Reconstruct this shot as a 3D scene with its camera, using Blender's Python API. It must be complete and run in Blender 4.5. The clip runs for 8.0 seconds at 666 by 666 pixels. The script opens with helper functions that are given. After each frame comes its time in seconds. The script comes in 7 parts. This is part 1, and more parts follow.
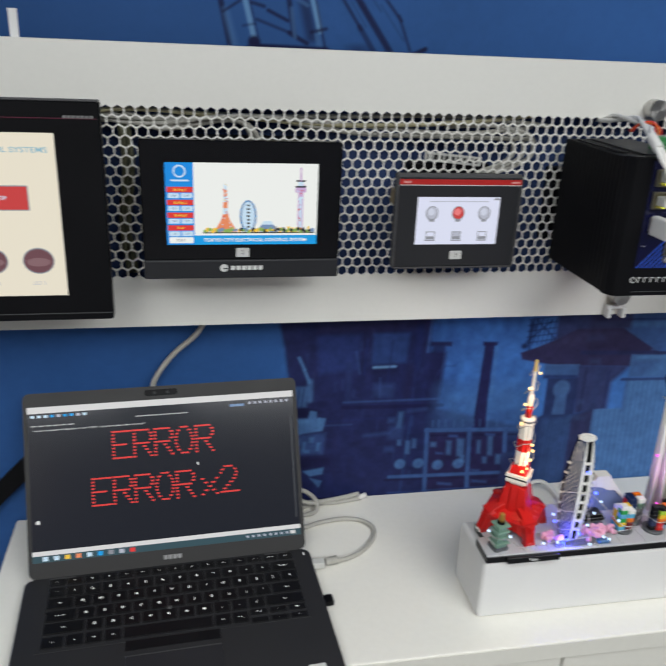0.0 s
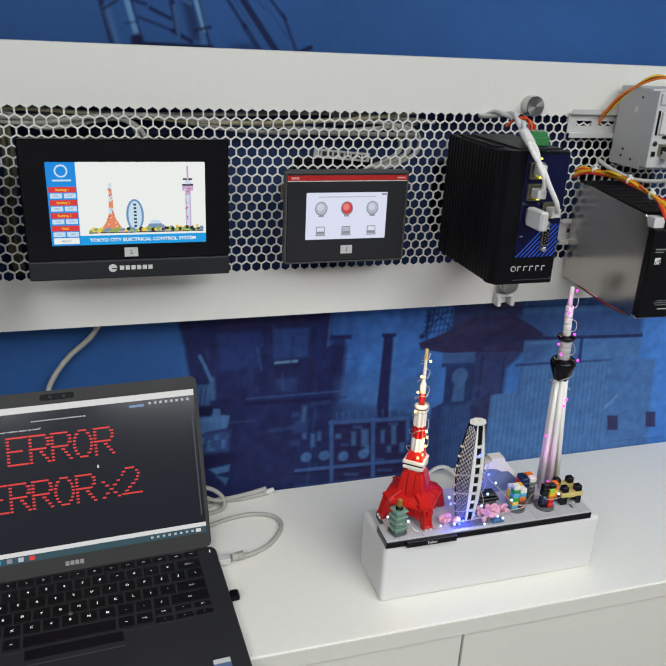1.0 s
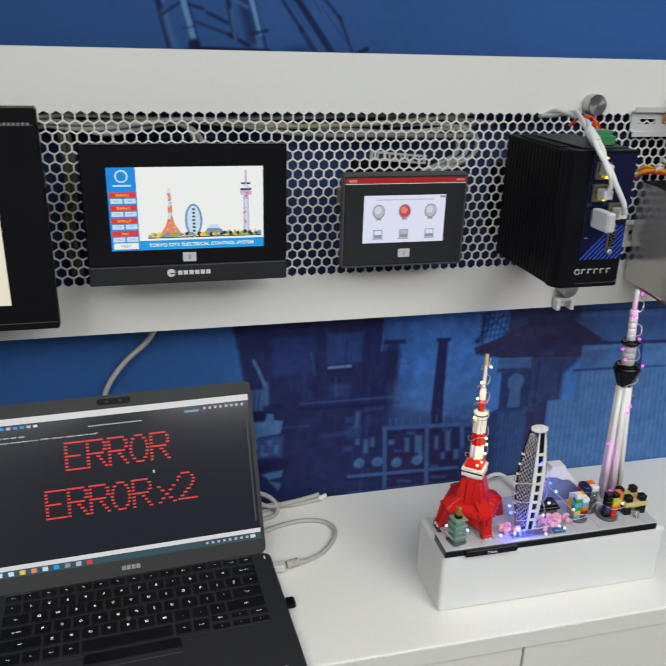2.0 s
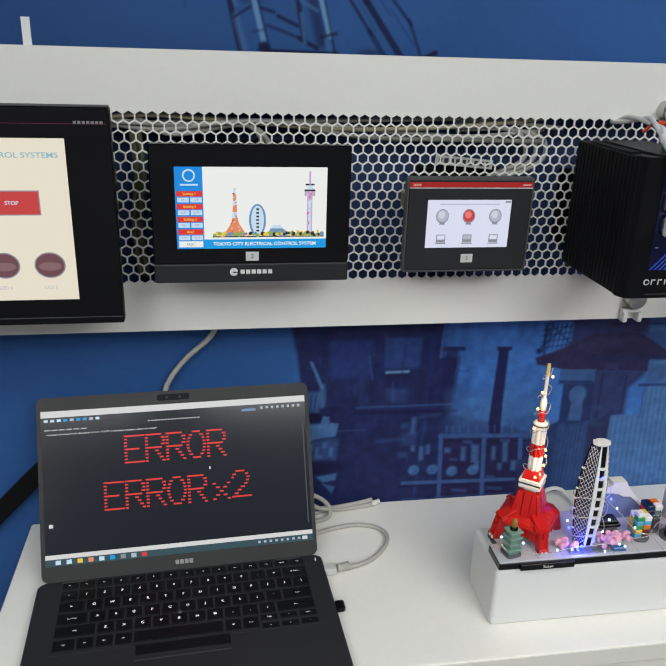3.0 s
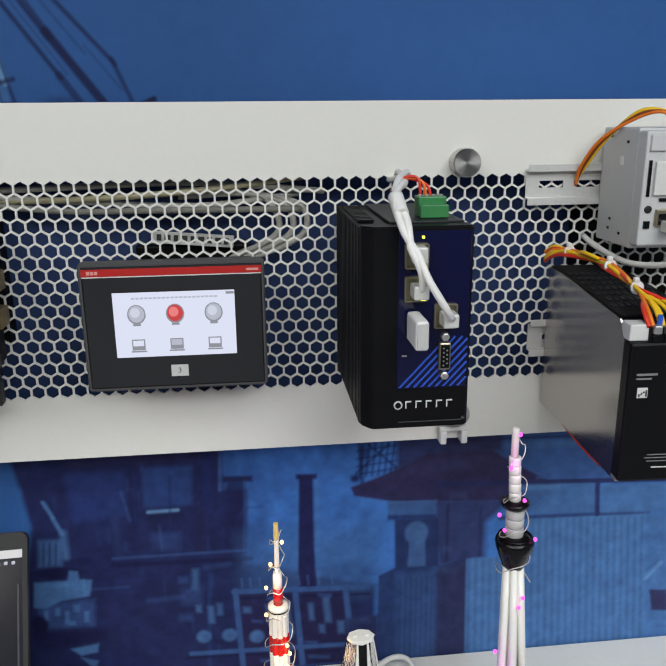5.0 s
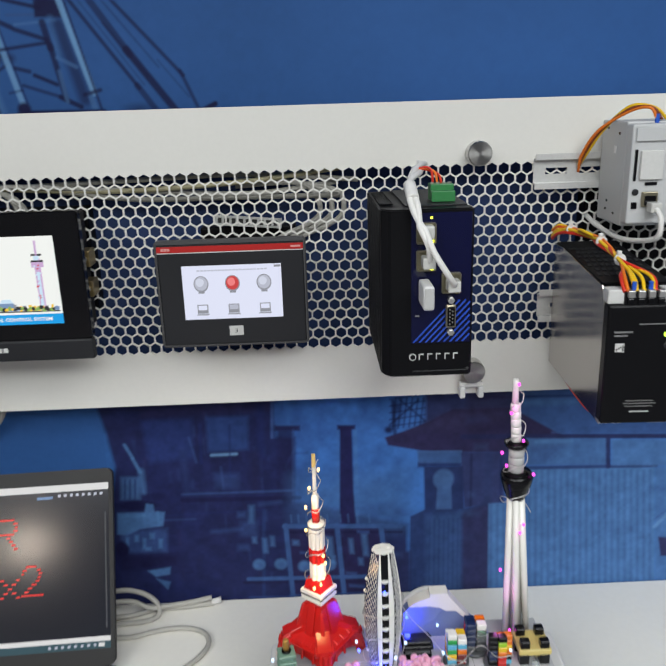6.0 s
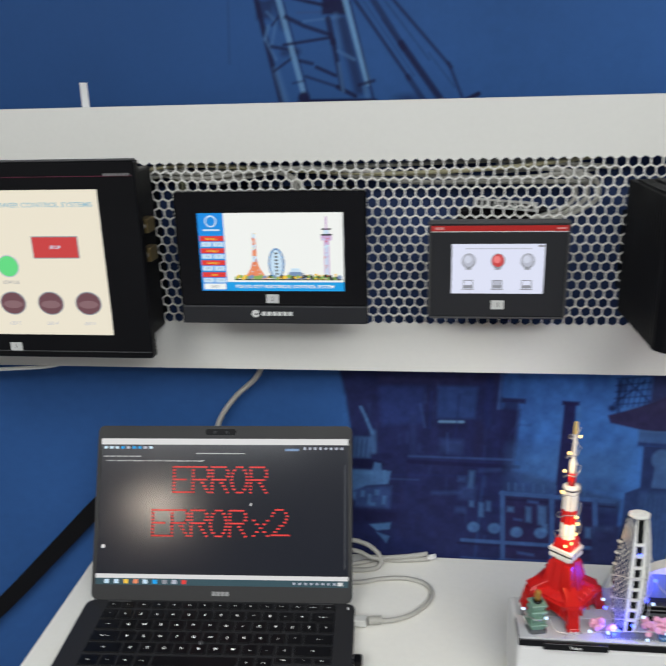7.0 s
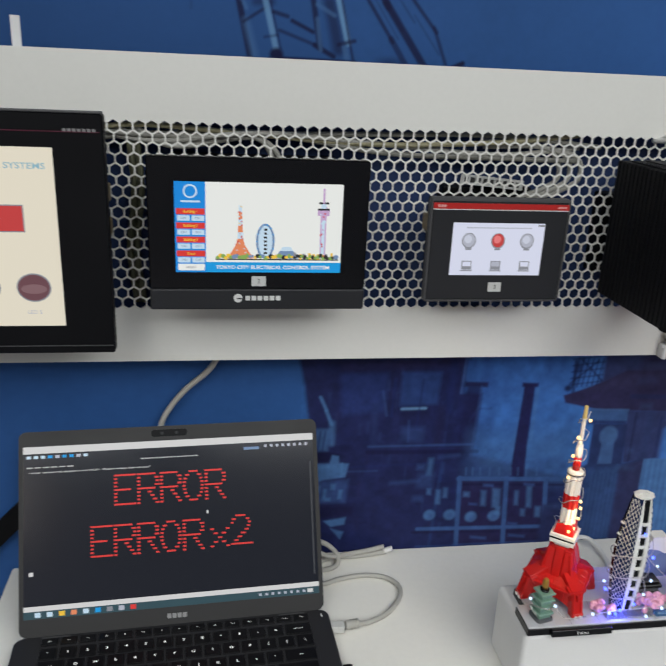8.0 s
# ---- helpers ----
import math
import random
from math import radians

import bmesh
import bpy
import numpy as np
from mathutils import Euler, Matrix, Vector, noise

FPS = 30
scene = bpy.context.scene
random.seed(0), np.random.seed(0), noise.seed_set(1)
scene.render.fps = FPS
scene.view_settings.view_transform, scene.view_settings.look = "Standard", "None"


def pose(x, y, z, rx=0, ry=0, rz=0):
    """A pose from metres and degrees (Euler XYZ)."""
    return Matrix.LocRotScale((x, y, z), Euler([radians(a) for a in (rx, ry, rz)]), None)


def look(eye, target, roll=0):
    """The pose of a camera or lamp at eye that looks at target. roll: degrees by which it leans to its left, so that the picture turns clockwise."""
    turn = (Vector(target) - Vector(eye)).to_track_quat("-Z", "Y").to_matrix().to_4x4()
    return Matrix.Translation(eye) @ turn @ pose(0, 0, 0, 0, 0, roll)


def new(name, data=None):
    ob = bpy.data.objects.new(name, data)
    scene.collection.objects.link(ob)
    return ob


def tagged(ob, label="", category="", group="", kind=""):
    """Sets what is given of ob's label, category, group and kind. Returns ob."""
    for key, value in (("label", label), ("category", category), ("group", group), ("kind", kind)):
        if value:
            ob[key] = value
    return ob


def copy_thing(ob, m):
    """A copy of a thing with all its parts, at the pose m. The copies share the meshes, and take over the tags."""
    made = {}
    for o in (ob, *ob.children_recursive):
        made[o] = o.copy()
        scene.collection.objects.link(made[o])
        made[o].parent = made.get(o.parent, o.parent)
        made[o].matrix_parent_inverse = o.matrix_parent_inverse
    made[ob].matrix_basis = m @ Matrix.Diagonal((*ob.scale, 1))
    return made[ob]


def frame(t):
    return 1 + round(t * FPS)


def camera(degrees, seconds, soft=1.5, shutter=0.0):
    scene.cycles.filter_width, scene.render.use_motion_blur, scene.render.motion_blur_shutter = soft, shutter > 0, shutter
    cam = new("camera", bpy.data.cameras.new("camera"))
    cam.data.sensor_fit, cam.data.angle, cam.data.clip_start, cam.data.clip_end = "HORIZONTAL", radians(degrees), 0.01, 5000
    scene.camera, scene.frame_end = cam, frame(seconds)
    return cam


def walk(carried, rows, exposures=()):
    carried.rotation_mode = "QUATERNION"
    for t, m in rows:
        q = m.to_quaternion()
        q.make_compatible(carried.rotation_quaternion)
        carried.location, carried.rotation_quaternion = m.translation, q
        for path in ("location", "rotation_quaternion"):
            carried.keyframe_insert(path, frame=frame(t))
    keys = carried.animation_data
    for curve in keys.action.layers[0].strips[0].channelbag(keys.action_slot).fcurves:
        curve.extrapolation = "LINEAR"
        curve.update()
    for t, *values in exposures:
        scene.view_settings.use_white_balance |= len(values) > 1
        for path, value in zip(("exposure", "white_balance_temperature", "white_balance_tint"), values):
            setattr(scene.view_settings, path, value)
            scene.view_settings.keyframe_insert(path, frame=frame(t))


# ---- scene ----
cam = camera(47.9, 8.0, shutter=0.3)
PATH = [
    (0, (-0.053, -0.765, 1.529), (0.312, 1.054, 0.782), 2.6),
    (0.2, (-0.043, -0.774, 1.532), (0.426, 1.020, 0.784), 3.7),
    (0.5, (-0.034, -0.781, 1.533), (0.489, 0.998, 0.783), 3.7),
    (0.7, (-0.031, -0.781, 1.533), (0.513, 0.993, 0.784), 3.3),
    (1, (-0.020, -0.784, 1.532), (0.533, 0.988, 0.787), 2.8),
    (1.3, (-0.024, -0.780, 1.526), (0.536, 0.993, 0.791), 2.6),
    (1.5, (-0.026, -0.777, 1.528), (0.523, 0.998, 0.789), 2.4),
    (2, (-0.038, -0.768, 1.528), (0.418, 1.034, 0.789), 1.6),
    (2.2, (-0.043, -0.767, 1.527), (0.361, 1.048, 0.792), 1.4),
    (3.3, (-0.033, -0.768, 1.522), (0.268, 1.075, 0.801), 1.9),
    (3.5, (-0.005, -0.764, 1.523), (0.348, 1.072, 0.813), 2.4),
    (3.7, (0.027, -0.754, 1.521), (0.384, 1.083, 0.816), 1.4),
    (4, (0.098, -0.712, 1.519), (0.461, 1.144, 0.869), 0.6),
    (4.2, (0.154, -0.666, 1.513), (0.490, 1.207, 0.901), 0.1),
    (4.5, (0.221, -0.606, 1.512), (0.515, 1.287, 0.939), -0.0),
    (4.7, (0.264, -0.574, 1.497), (0.538, 1.329, 0.948), -0.0),
    (5.8, (0.321, -0.636, 1.507), (0.365, 1.276, 0.921), -2.1),
    (6, (0.318, -0.694, 1.513), (0.361, 1.216, 0.921), -1.8),
    (6.2, (0.316, -0.737, 1.502), (0.325, 1.177, 0.924), -2.2),
    (6.5, (0.281, -0.769, 1.522), (0.226, 1.138, 0.921), -1.6),
    (6.7, (0.245, -0.776, 1.522), (0.093, 1.129, 0.930), -1.5),
    (7, (0.156, -0.768, 1.523), (-0.069, 1.120, 0.904), -1.5),
    (7.2, (0.084, -0.753, 1.525), (-0.065, 1.141, 0.896), -0.6),
    (7.5, (0.003, -0.720, 1.515), (0.036, 1.177, 0.880), 0.8),
    (8, (-0.035, -0.691, 1.504), (0.258, 1.171, 0.837), 2.6),
]
walk(cam, [(t, look(eye, target, roll)) for t, eye, target, roll in PATH],
     exposures=[(0, -0.05), (2.2, -0.06), (4.0, -0.04), (4.7, 0.0), (5.8, 0.04), (6.5, 0.06), (7.0, 0.03), (7.5, -0.06), (8, -0.16)])

# ---- light ----
world = bpy.data.worlds.new("world")
scene.world = world
world.use_nodes = True
world.node_tree.nodes["Background"].inputs[0].default_value = (0.8, 0.85, 0.9, 1)
world.node_tree.nodes["Background"].inputs[1].default_value = 0.15
scene.view_settings.exposure = 0.0


def ceiling_lamp_light(x, y, w, d, power, colour=(0.96, 0.99, 1.0)):
    lamp = bpy.data.lights.new("ceiling_panel_light", "AREA")
    lamp.shape, lamp.size, lamp.size_y, lamp.energy, lamp.color = "RECTANGLE", w, d, power, colour
    ob = new("ceiling_panel_light", lamp)
    ob.matrix_world = pose(x, y, 2.56)
    return ob


for lx, ly, power in ((-0.9, -1.35, 17.5), (0.95, -1.35, 24.0), (-0.9, -2.40, 35.5), (0.95, -2.40, 42.0)):
    ceiling_lamp_light(lx, ly, 1.50, 0.95, 0.95 * power)
ceiling_lamp_light(-1.22, -3.98, 0.22, 0.22, 14, (1.0, 0.86, 0.72))


# ---- materials ----
MATS = {}


def mat(name, colour, rough=0.5, metal=0.0, scale=60.0, vary=0.06, bump=0.0, coat=0.0, trans=0.0, glow=0.0, spec=0.5):
    """A surface with fine grain and slow stains on the base colour and the roughness."""
    if name in MATS:
        return MATS[name]
    m = bpy.data.materials.new(name)
    MATS[name] = m
    m.use_nodes = True
    nt = m.node_tree
    b = nt.nodes["Principled BSDF"]
    b.inputs["Metallic"].default_value = metal
    b.inputs["Specular IOR Level"].default_value = spec
    b.inputs["Coat Weight"].default_value = coat
    b.inputs["Transmission Weight"].default_value = trans
    tc = nt.nodes.new("ShaderNodeTexCoord")
    fine = nt.nodes.new("ShaderNodeTexNoise")
    fine.inputs["Scale"].default_value, fine.inputs["Detail"].default_value = scale * 6, 4
    slow = nt.nodes.new("ShaderNodeTexNoise")
    slow.inputs["Scale"].default_value, slow.inputs["Detail"].default_value = scale * 0.12, 3
    for n in (fine, slow):
        nt.links.new(tc.outputs["Object"], n.inputs["Vector"])
    add = nt.nodes.new("ShaderNodeMath")
    add.operation = "ADD"
    nt.links.new(fine.outputs["Fac"], add.inputs[0])
    nt.links.new(slow.outputs["Fac"], add.inputs[1])
    rng = nt.nodes.new("ShaderNodeMapRange")
    rng.inputs["From Min"].default_value, rng.inputs["From Max"].default_value = 0.6, 1.4
    rng.inputs["To Min"].default_value, rng.inputs["To Max"].default_value = 1 - vary, 1 + vary
    nt.links.new(add.outputs[0], rng.inputs["Value"])
    mul = nt.nodes.new("ShaderNodeVectorMath")
    mul.operation = "SCALE"
    mul.inputs[0].default_value = colour[:3]
    nt.links.new(rng.outputs[0], mul.inputs["Scale"])
    nt.links.new(mul.outputs[0], b.inputs["Base Color"])
    rr = nt.nodes.new("ShaderNodeMapRange")
    rr.inputs["From Min"].default_value, rr.inputs["From Max"].default_value = 0.3, 0.7
    rr.inputs["To Min"].default_value, rr.inputs["To Max"].default_value = max(rough - 0.06, 0.02), min(rough + 0.06, 1)
    nt.links.new(slow.outputs["Fac"], rr.inputs["Value"])
    nt.links.new(rr.outputs[0], b.inputs["Roughness"])
    if bump:
        bp = nt.nodes.new("ShaderNodeBump")
        bp.inputs["Strength"].default_value, bp.inputs["Distance"].default_value = bump, 0.001
        nt.links.new(fine.outputs["Fac"], bp.inputs["Height"])
        nt.links.new(bp.outputs[0], b.inputs["Normal"])
    if glow:
        b.inputs["Emission Color"].default_value = (*colour[:3], 1)
        b.inputs["Emission Strength"].default_value = glow
    return m


def lit(name, colour, strength=1.0, base=0.02, spec=0.16):
    """A lit display pixel area: black glass that gives off the colour."""
    if name in MATS:
        return MATS[name]
    m = bpy.data.materials.new(name)
    MATS[name] = m
    m.use_nodes = True
    b = m.node_tree.nodes["Principled BSDF"]
    b.inputs["Base Color"].default_value = (base, base, base, 1)
    b.inputs["Roughness"].default_value = 0.32
    b.inputs["Specular IOR Level"].default_value = spec
    b.inputs["Emission Color"].default_value = (*colour, 1)
    b.inputs["Emission Strength"].default_value = strength
    return m


WHITE_PANEL = mat("white_powder_coat", (0.71, 0.70, 0.655), 0.55, scale=40, vary=0.02, bump=0.05)
WHITE_TOP = mat("white_laminate", (0.84, 0.82, 0.75), 0.38, scale=25, vary=0.025, bump=0.03)
CABINET = mat("white_cabinet_front", (0.66, 0.645, 0.58), 0.45, scale=25, vary=0.03)
FOAM = mat("white_foam_block", (0.70, 0.695, 0.68), 0.75, scale=120, vary=0.03, bump=0.15)
BLACK_GLOSS = mat("black_glass_bezel", (0.003, 0.003, 0.004), 0.12, scale=30, vary=0.1)
BLACK_MATT = mat("black_plastic", (0.0040, 0.0040, 0.0050), 0.46, scale=80, vary=0.15, bump=0.08, spec=0.14)
CHARCOAL = mat("charcoal_plastic", (0.014, 0.0145, 0.017), 0.5, scale=80, vary=0.1, bump=0.06, spec=0.35)
GREY_EDGE = mat("dark_grey_plastic", (0.055, 0.055, 0.057), 0.5, scale=80, vary=0.08, bump=0.05)
STEEL = mat("brushed_steel", (0.58, 0.57, 0.55), 0.45, 1.0, scale=60, vary=0.08)
RAIL = mat("galvanised_rail", (0.62, 0.62, 0.60), 0.42, 0.35, scale=60, vary=0.08)
GREY_CASE = mat("light_grey_case", (0.50, 0.51, 0.51), 0.5, scale=60, vary=0.03, bump=0.04)
CABLE_GREY = mat("grey_cable_jacket", (0.40, 0.39, 0.35), 0.55, scale=90, vary=0.06)
CABLE_WHITE = mat("white_cable_jacket", (0.72, 0.71, 0.68), 0.5, scale=90, vary=0.04)
UNSEEN_WALL = mat("unseen_grey_wall", (0.26, 0.265, 0.28), 0.8, scale=15, vary=0.05, bump=0.05)
WALL_PAINT = mat("white_wall_paint", (0.72, 0.72, 0.69), 0.85, scale=15, vary=0.03, bump=0.05)
CARPET = mat("grey_carpet", (0.24, 0.24, 0.25), 0.95, scale=60, vary=0.2, bump=0.3)


# ---- mesh helpers ----
def finish(bm, name):
    me = bpy.data.meshes.new(name)
    bm.normal_update()
    bm.to_mesh(me)
    bm.free()
    return me


def part(name, bm, material, parent=None, label="", place=None):
    """Links a bmesh (or mesh) as one mesh object, under a thing or a part."""
    me = finish(bm, name) if isinstance(bm, bmesh.types.BMesh) else bm
    if material is not None and not me.materials:
        me.materials.append(material)
    ob = new(name, me)
    if place is not None:
        ob.matrix_world = place
    if parent is not None:
        ob.parent = parent
    if label:
        ob["label"] = label
    return ob


def thing(name, m, label, category, group="", kind=""):
    ob = new(name)
    ob.matrix_world = m
    ob.empty_display_size = 0.02
    return tagged(ob, label, category, group, kind)


def add_box(bm, c, s, bevel=0.0, seg=2, m=None):
    """A box with centre c and size s, its edges rounded."""
    got = bmesh.ops.create_cube(bm, size=1.0, matrix=Matrix.LocRotScale(Vector(c), None, Vector(s)))
    vs = got["verts"]
    if bevel:
        es = {e for v in vs for e in v.link_edges}
        r = bmesh.ops.bevel(bm, geom=list(es), offset=bevel, segments=seg, profile=0.5, affect="EDGES")
        vs = list({v for f in r["faces"] for v in f.verts} | {v for v in vs if v.is_valid})
    if m is not None:
        bmesh.ops.transform(bm, matrix=m, verts=vs)
    return bm


def box(c, s, bevel=0.0, seg=2):
    return add_box(bmesh.new(), c, s, bevel, seg)


def add_turned(bm, profile, n=24, c=(0, 0, 0), m=None, flat=False):
    """A turned shape: (radius, z) rings round the z axis at c."""
    rings = []
    for r, z in profile:
        rings.append([bm.verts.new((c[0] + r * math.cos(2 * math.pi * k / n), c[1] + r * math.sin(2 * math.pi * k / n), c[2] + z)) for k in range(n)])
    for a, b in zip(rings, rings[1:]):
        for k in range(n):
            f = bm.faces.new((a[k], a[(k + 1) % n], b[(k + 1) % n], b[k]))
            f.smooth = n > 10 and not flat
    bm.faces.new(rings[0][::-1])
    bm.faces.new(rings[-1])
    if m is not None:
        bmesh.ops.transform(bm, matrix=m, verts=[v for ring in rings for v in ring])
    return bm


def turned(profile, n=24, c=(0, 0, 0), m=None, flat=False):
    return add_turned(bmesh.new(), profile, n, c, m, flat)


def glide(points, steps=8):
    """A smooth line through the points."""
    p = [Vector(q) for q in points]
    p = [p[0] * 2 - p[1]] + p + [p[-1] * 2 - p[-2]]
    out = []
    for a, b, c, d in zip(p, p[1:], p[2:], p[3:]):
        for k in range(steps):
            t = k / steps
            out.append(0.5 * (2 * b + (c - a) * t + (2 * a - 5 * b + 4 * c - d) * t * t + (3 * b - a - 3 * c + d) * t ** 3))
    return out + [p[-2]]


def add_tube(bm, points, r, n=8, steps=8, smooth=True):
    line = glide(points, steps) if smooth else [Vector(q) for q in points]
    rings, up = [], None
    for i, q in enumerate(line):
        d = (line[min(i + 1, len(line) - 1)] - line[max(i - 1, 0)]).normalized()
        if up is None:
            up = d.orthogonal().normalized()
        side = d.cross(up).normalized()
        up = side.cross(d).normalized()
        rings.append([bm.verts.new(q + r * (math.cos(2 * math.pi * k / n) * side + math.sin(2 * math.pi * k / n) * up)) for k in range(n)])
    for a, b in zip(rings, rings[1:]):
        for k in range(n):
            bm.faces.new((a[k], a[(k + 1) % n], b[(k + 1) % n], b[k])).smooth = True
    bm.faces.new(rings[0][::-1])
    bm.faces.new(rings[-1])
    return bm


def tube(points, r, n=8, steps=8, smooth=True):
    return add_tube(bmesh.new(), points, r, n, steps, smooth)


def add_prism(bm, outline, y0, y1, m=None):
    """An outline in x and z, drawn out from y0 (front) to y1."""
    a = [bm.verts.new((x, y0, z)) for x, z in outline]
    b = [bm.verts.new((x, y1, z)) for x, z in outline]
    n = len(outline)
    bm.faces.new(a)
    bm.faces.new(b[::-1])
    for k in range(n):
        bm.faces.new((a[(k + 1) % n], a[k], b[k], b[(k + 1) % n]))
    if m is not None:
        bmesh.ops.transform(bm, matrix=m, verts=a + b)
    return bm


def prism(outline, y0, y1):
    bm = add_prism(bmesh.new(), outline, y0, y1)
    bmesh.ops.recalc_face_normals(bm, faces=bm.faces)
    return bm


def round_rect(x0, z0, x1, z1, r, n=4):
    out = []
    for cx, cz, a in ((x1 - r, z0 + r, -90), (x1 - r, z1 - r, 0), (x0 + r, z1 - r, 90), (x0 + r, z0 + r, 180)):
        for k in range(n + 1):
            t = radians(a + 90 * k / n)
            out.append((cx + r * math.cos(t), cz + r * math.sin(t)))
    return out


def disc_line(cx, cz, rx, rz, n=24):
    return [(cx + rx * math.cos(2 * math.pi * k / n), cz + rz * math.sin(2 * math.pi * k / n)) for k in range(n)]


def writing(body, height, material, parent, centre, width=0.0, name="writing", bold=0.0, turn=None, align="CENTER"):
    """Letters of Blender's own font as a thin mesh; centre is in the parent's space, facing -y. height: of the capitals."""
    cu = bpy.data.curves.new("writing", "FONT")
    cu.body, cu.align_x, cu.align_y, cu.size = body, align, "CENTER", height / 0.73
    cu.extrude, cu.offset = 0.0, bold
    tmp = bpy.data.objects.new("writing", cu)
    scene.collection.objects.link(tmp)
    bpy.context.view_layer.update()
    me = bpy.data.meshes.new_from_object(tmp)
    bpy.data.objects.remove(tmp)
    sx = 1.0
    if width and len(me.vertices):
        xs = [v.co.x for v in me.vertices]
        sx = width / max(max(xs) - min(xs), 1e-6)
    me.transform((turn or pose(0, 0, 0, 90)) @ Matrix.Diagonal((sx, 1, 1, 1)))
    me.materials.clear()
    me.materials.append(material)
    ob = new(name, me)
    ob.parent = parent
    ob.matrix_local = Matrix.Translation(centre)
    return ob


# ---- the room ----
WALL_Y, PANEL_Y, TOP_Z = 0.131, 0.069, 0.905
# Walls, floor and ceiling are unseen; added, their greys set for the bounce.
for name, c, s in (("wall_south", (0.2, -5.25, 1.3), (5.4, 0.1, 2.6)), ("wall_west", (-2.45, -2.5, 1.3), (0.1, 5.4, 2.6)), ("wall_east", (2.85, -2.5, 1.3), (0.1, 5.4, 2.6))):
    tagged(part(name, box(c, s), UNSEEN_WALL), "unseen plain grey wall added to close the room", "wall", kind="structure")
tagged(part("floor", box((0.2, -2.5, -0.05), (5.4, 5.6, 0.1)), CARPET), "unseen grey carpeted floor of the room", "floor", kind="structure")
tagged(part("ceiling", box((0.2, -2.5, 2.65), (5.4, 5.6, 0.1)), mat("grey_ceiling_tile", (0.42, 0.42, 0.41), 0.9, scale=15, vary=0.04)), "unseen plain pale grey ceiling", "ceiling", kind="structure")


# ---- the printed wall: a harbour in blue, with a crane, a ship's side and sheds ----
def mural_sheet():
    xs = np.concatenate([np.linspace(-2.4, -0.66, 8), np.arange(-0.64, -0.10, 0.01), np.arange(-0.10, 0.86, 0.00125), np.arange(0.87, 1.0, 0.01), np.linspace(1.02, 2.8, 8)])
    zs = np.concatenate([np.linspace(0.0, 0.56, 5), np.arange(0.58, 0.90, 0.01), np.arange(0.90, 1.205, 0.00125), np.arange(1.21, 1.50, 0.01), np.arange(1.50, 1.68, 0.00125), np.linspace(1.70, 2.6, 8)])
    X, Z = np.meshgrid(xs, zs)
    rng = np.random.default_rng(4)

    def cloud(size, seed):
        r = np.random.default_rng(seed)
        gx, gz = ((X + 2.4) / size), (Z / size)
        table = r.random((int(2.7 / size) + 3, int(5.3 / size) + 3))
        i, k = gx.astype(int), gz.astype(int)
        u, v = gx - i, gz - k
        u, v = u * u * (3 - 2 * u), v * v * (3 - 2 * v)
        return (table[k, i] * (1 - u) + table[k, i + 1] * u) * (1 - v) + (table[k + 1, i] * (1 - u) + table[k + 1, i + 1] * u) * v

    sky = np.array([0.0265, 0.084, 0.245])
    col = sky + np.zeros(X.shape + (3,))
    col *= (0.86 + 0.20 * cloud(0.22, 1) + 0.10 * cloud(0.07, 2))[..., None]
    # Light put into the print: sky brighter rightward, and low down under the panel.
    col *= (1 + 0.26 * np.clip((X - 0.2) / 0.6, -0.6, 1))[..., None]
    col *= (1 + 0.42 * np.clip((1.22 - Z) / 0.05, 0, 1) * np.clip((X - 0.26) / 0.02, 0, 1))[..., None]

    def window(x0, z0, x1, z1):
        """The rows and columns of the sheet near a shape."""
        i0, i1 = np.searchsorted(xs, (min(x0, x1) - 0.02, max(x0, x1) + 0.02))
        k0, k1 = np.searchsorted(zs, (min(z0, z1) - 0.02, max(z0, z1) + 0.02))
        return slice(k0, k1), slice(i0, i1)

    def wash(shape, c, k=1.0):
        at, mask = shape
        m = np.minimum(1.12 * k * mask, 0.97)[..., None]
        col[at] = col[at] * (1 - m) + np.array(c) * m

    def soft(d, s):
        return np.clip(d / s * 0.5 + 0.5, 0, 1)

    def rect(x0, z0, x1, z1, s=0.0016):
        at = window(x0, z0, x1, z1)
        x0, x1, z0, z1 = min(x0, x1), max(x0, x1), min(z0, z1), max(z0, z1)
        return at, soft(np.minimum(np.minimum(X[at] - x0, x1 - X[at]), np.minimum(Z[at] - z0, z1 - Z[at])), s)

    def bar(x0, z0, x1, z1, w, s=0.0013):
        at = window(x0, z0, x1, z1)
        dx, dz = x1 - x0, z1 - z0
        t = np.clip(((X[at] - x0) * dx + (Z[at] - z0) * dz) / (dx * dx + dz * dz), 0, 1)
        return at, soft(w / 2 - np.hypot(X[at] - x0 - t * dx, Z[at] - z0 - t * dz), s)

    def disc(x0, z0, rx, rz, s=0.002):
        at = window(x0 - rx, z0 - rz, x0 + rx, z0 + rz)
        return at, soft((1 - np.hypot((X[at] - x0) / rx, (Z[at] - z0) / rz)) * min(rx, rz), s)

    def poly(points, s=0.0016):
        at = window(min(p[0] for p in points), min(p[1] for p in points), max(p[0] for p in points), max(p[1] for p in points))
        x, z = X[at], Z[at]
        d, inside = np.full(x.shape, 9.0), np.zeros(x.shape, bool)
        for (xa, za), (xb, zb) in zip(points, points[1:] + points[:1]):
            dx, dz = xb - xa, zb - za
            t = np.clip(((x - xa) * dx + (z - za) * dz) / (dx * dx + dz * dz), 0, 1)
            d = np.minimum(d, np.hypot(x - xa - t * dx, z - za - t * dz))
            inside ^= ((za > z) != (zb > z)) & (x < xa + dx * (z - za) / (dz or 1e-9))
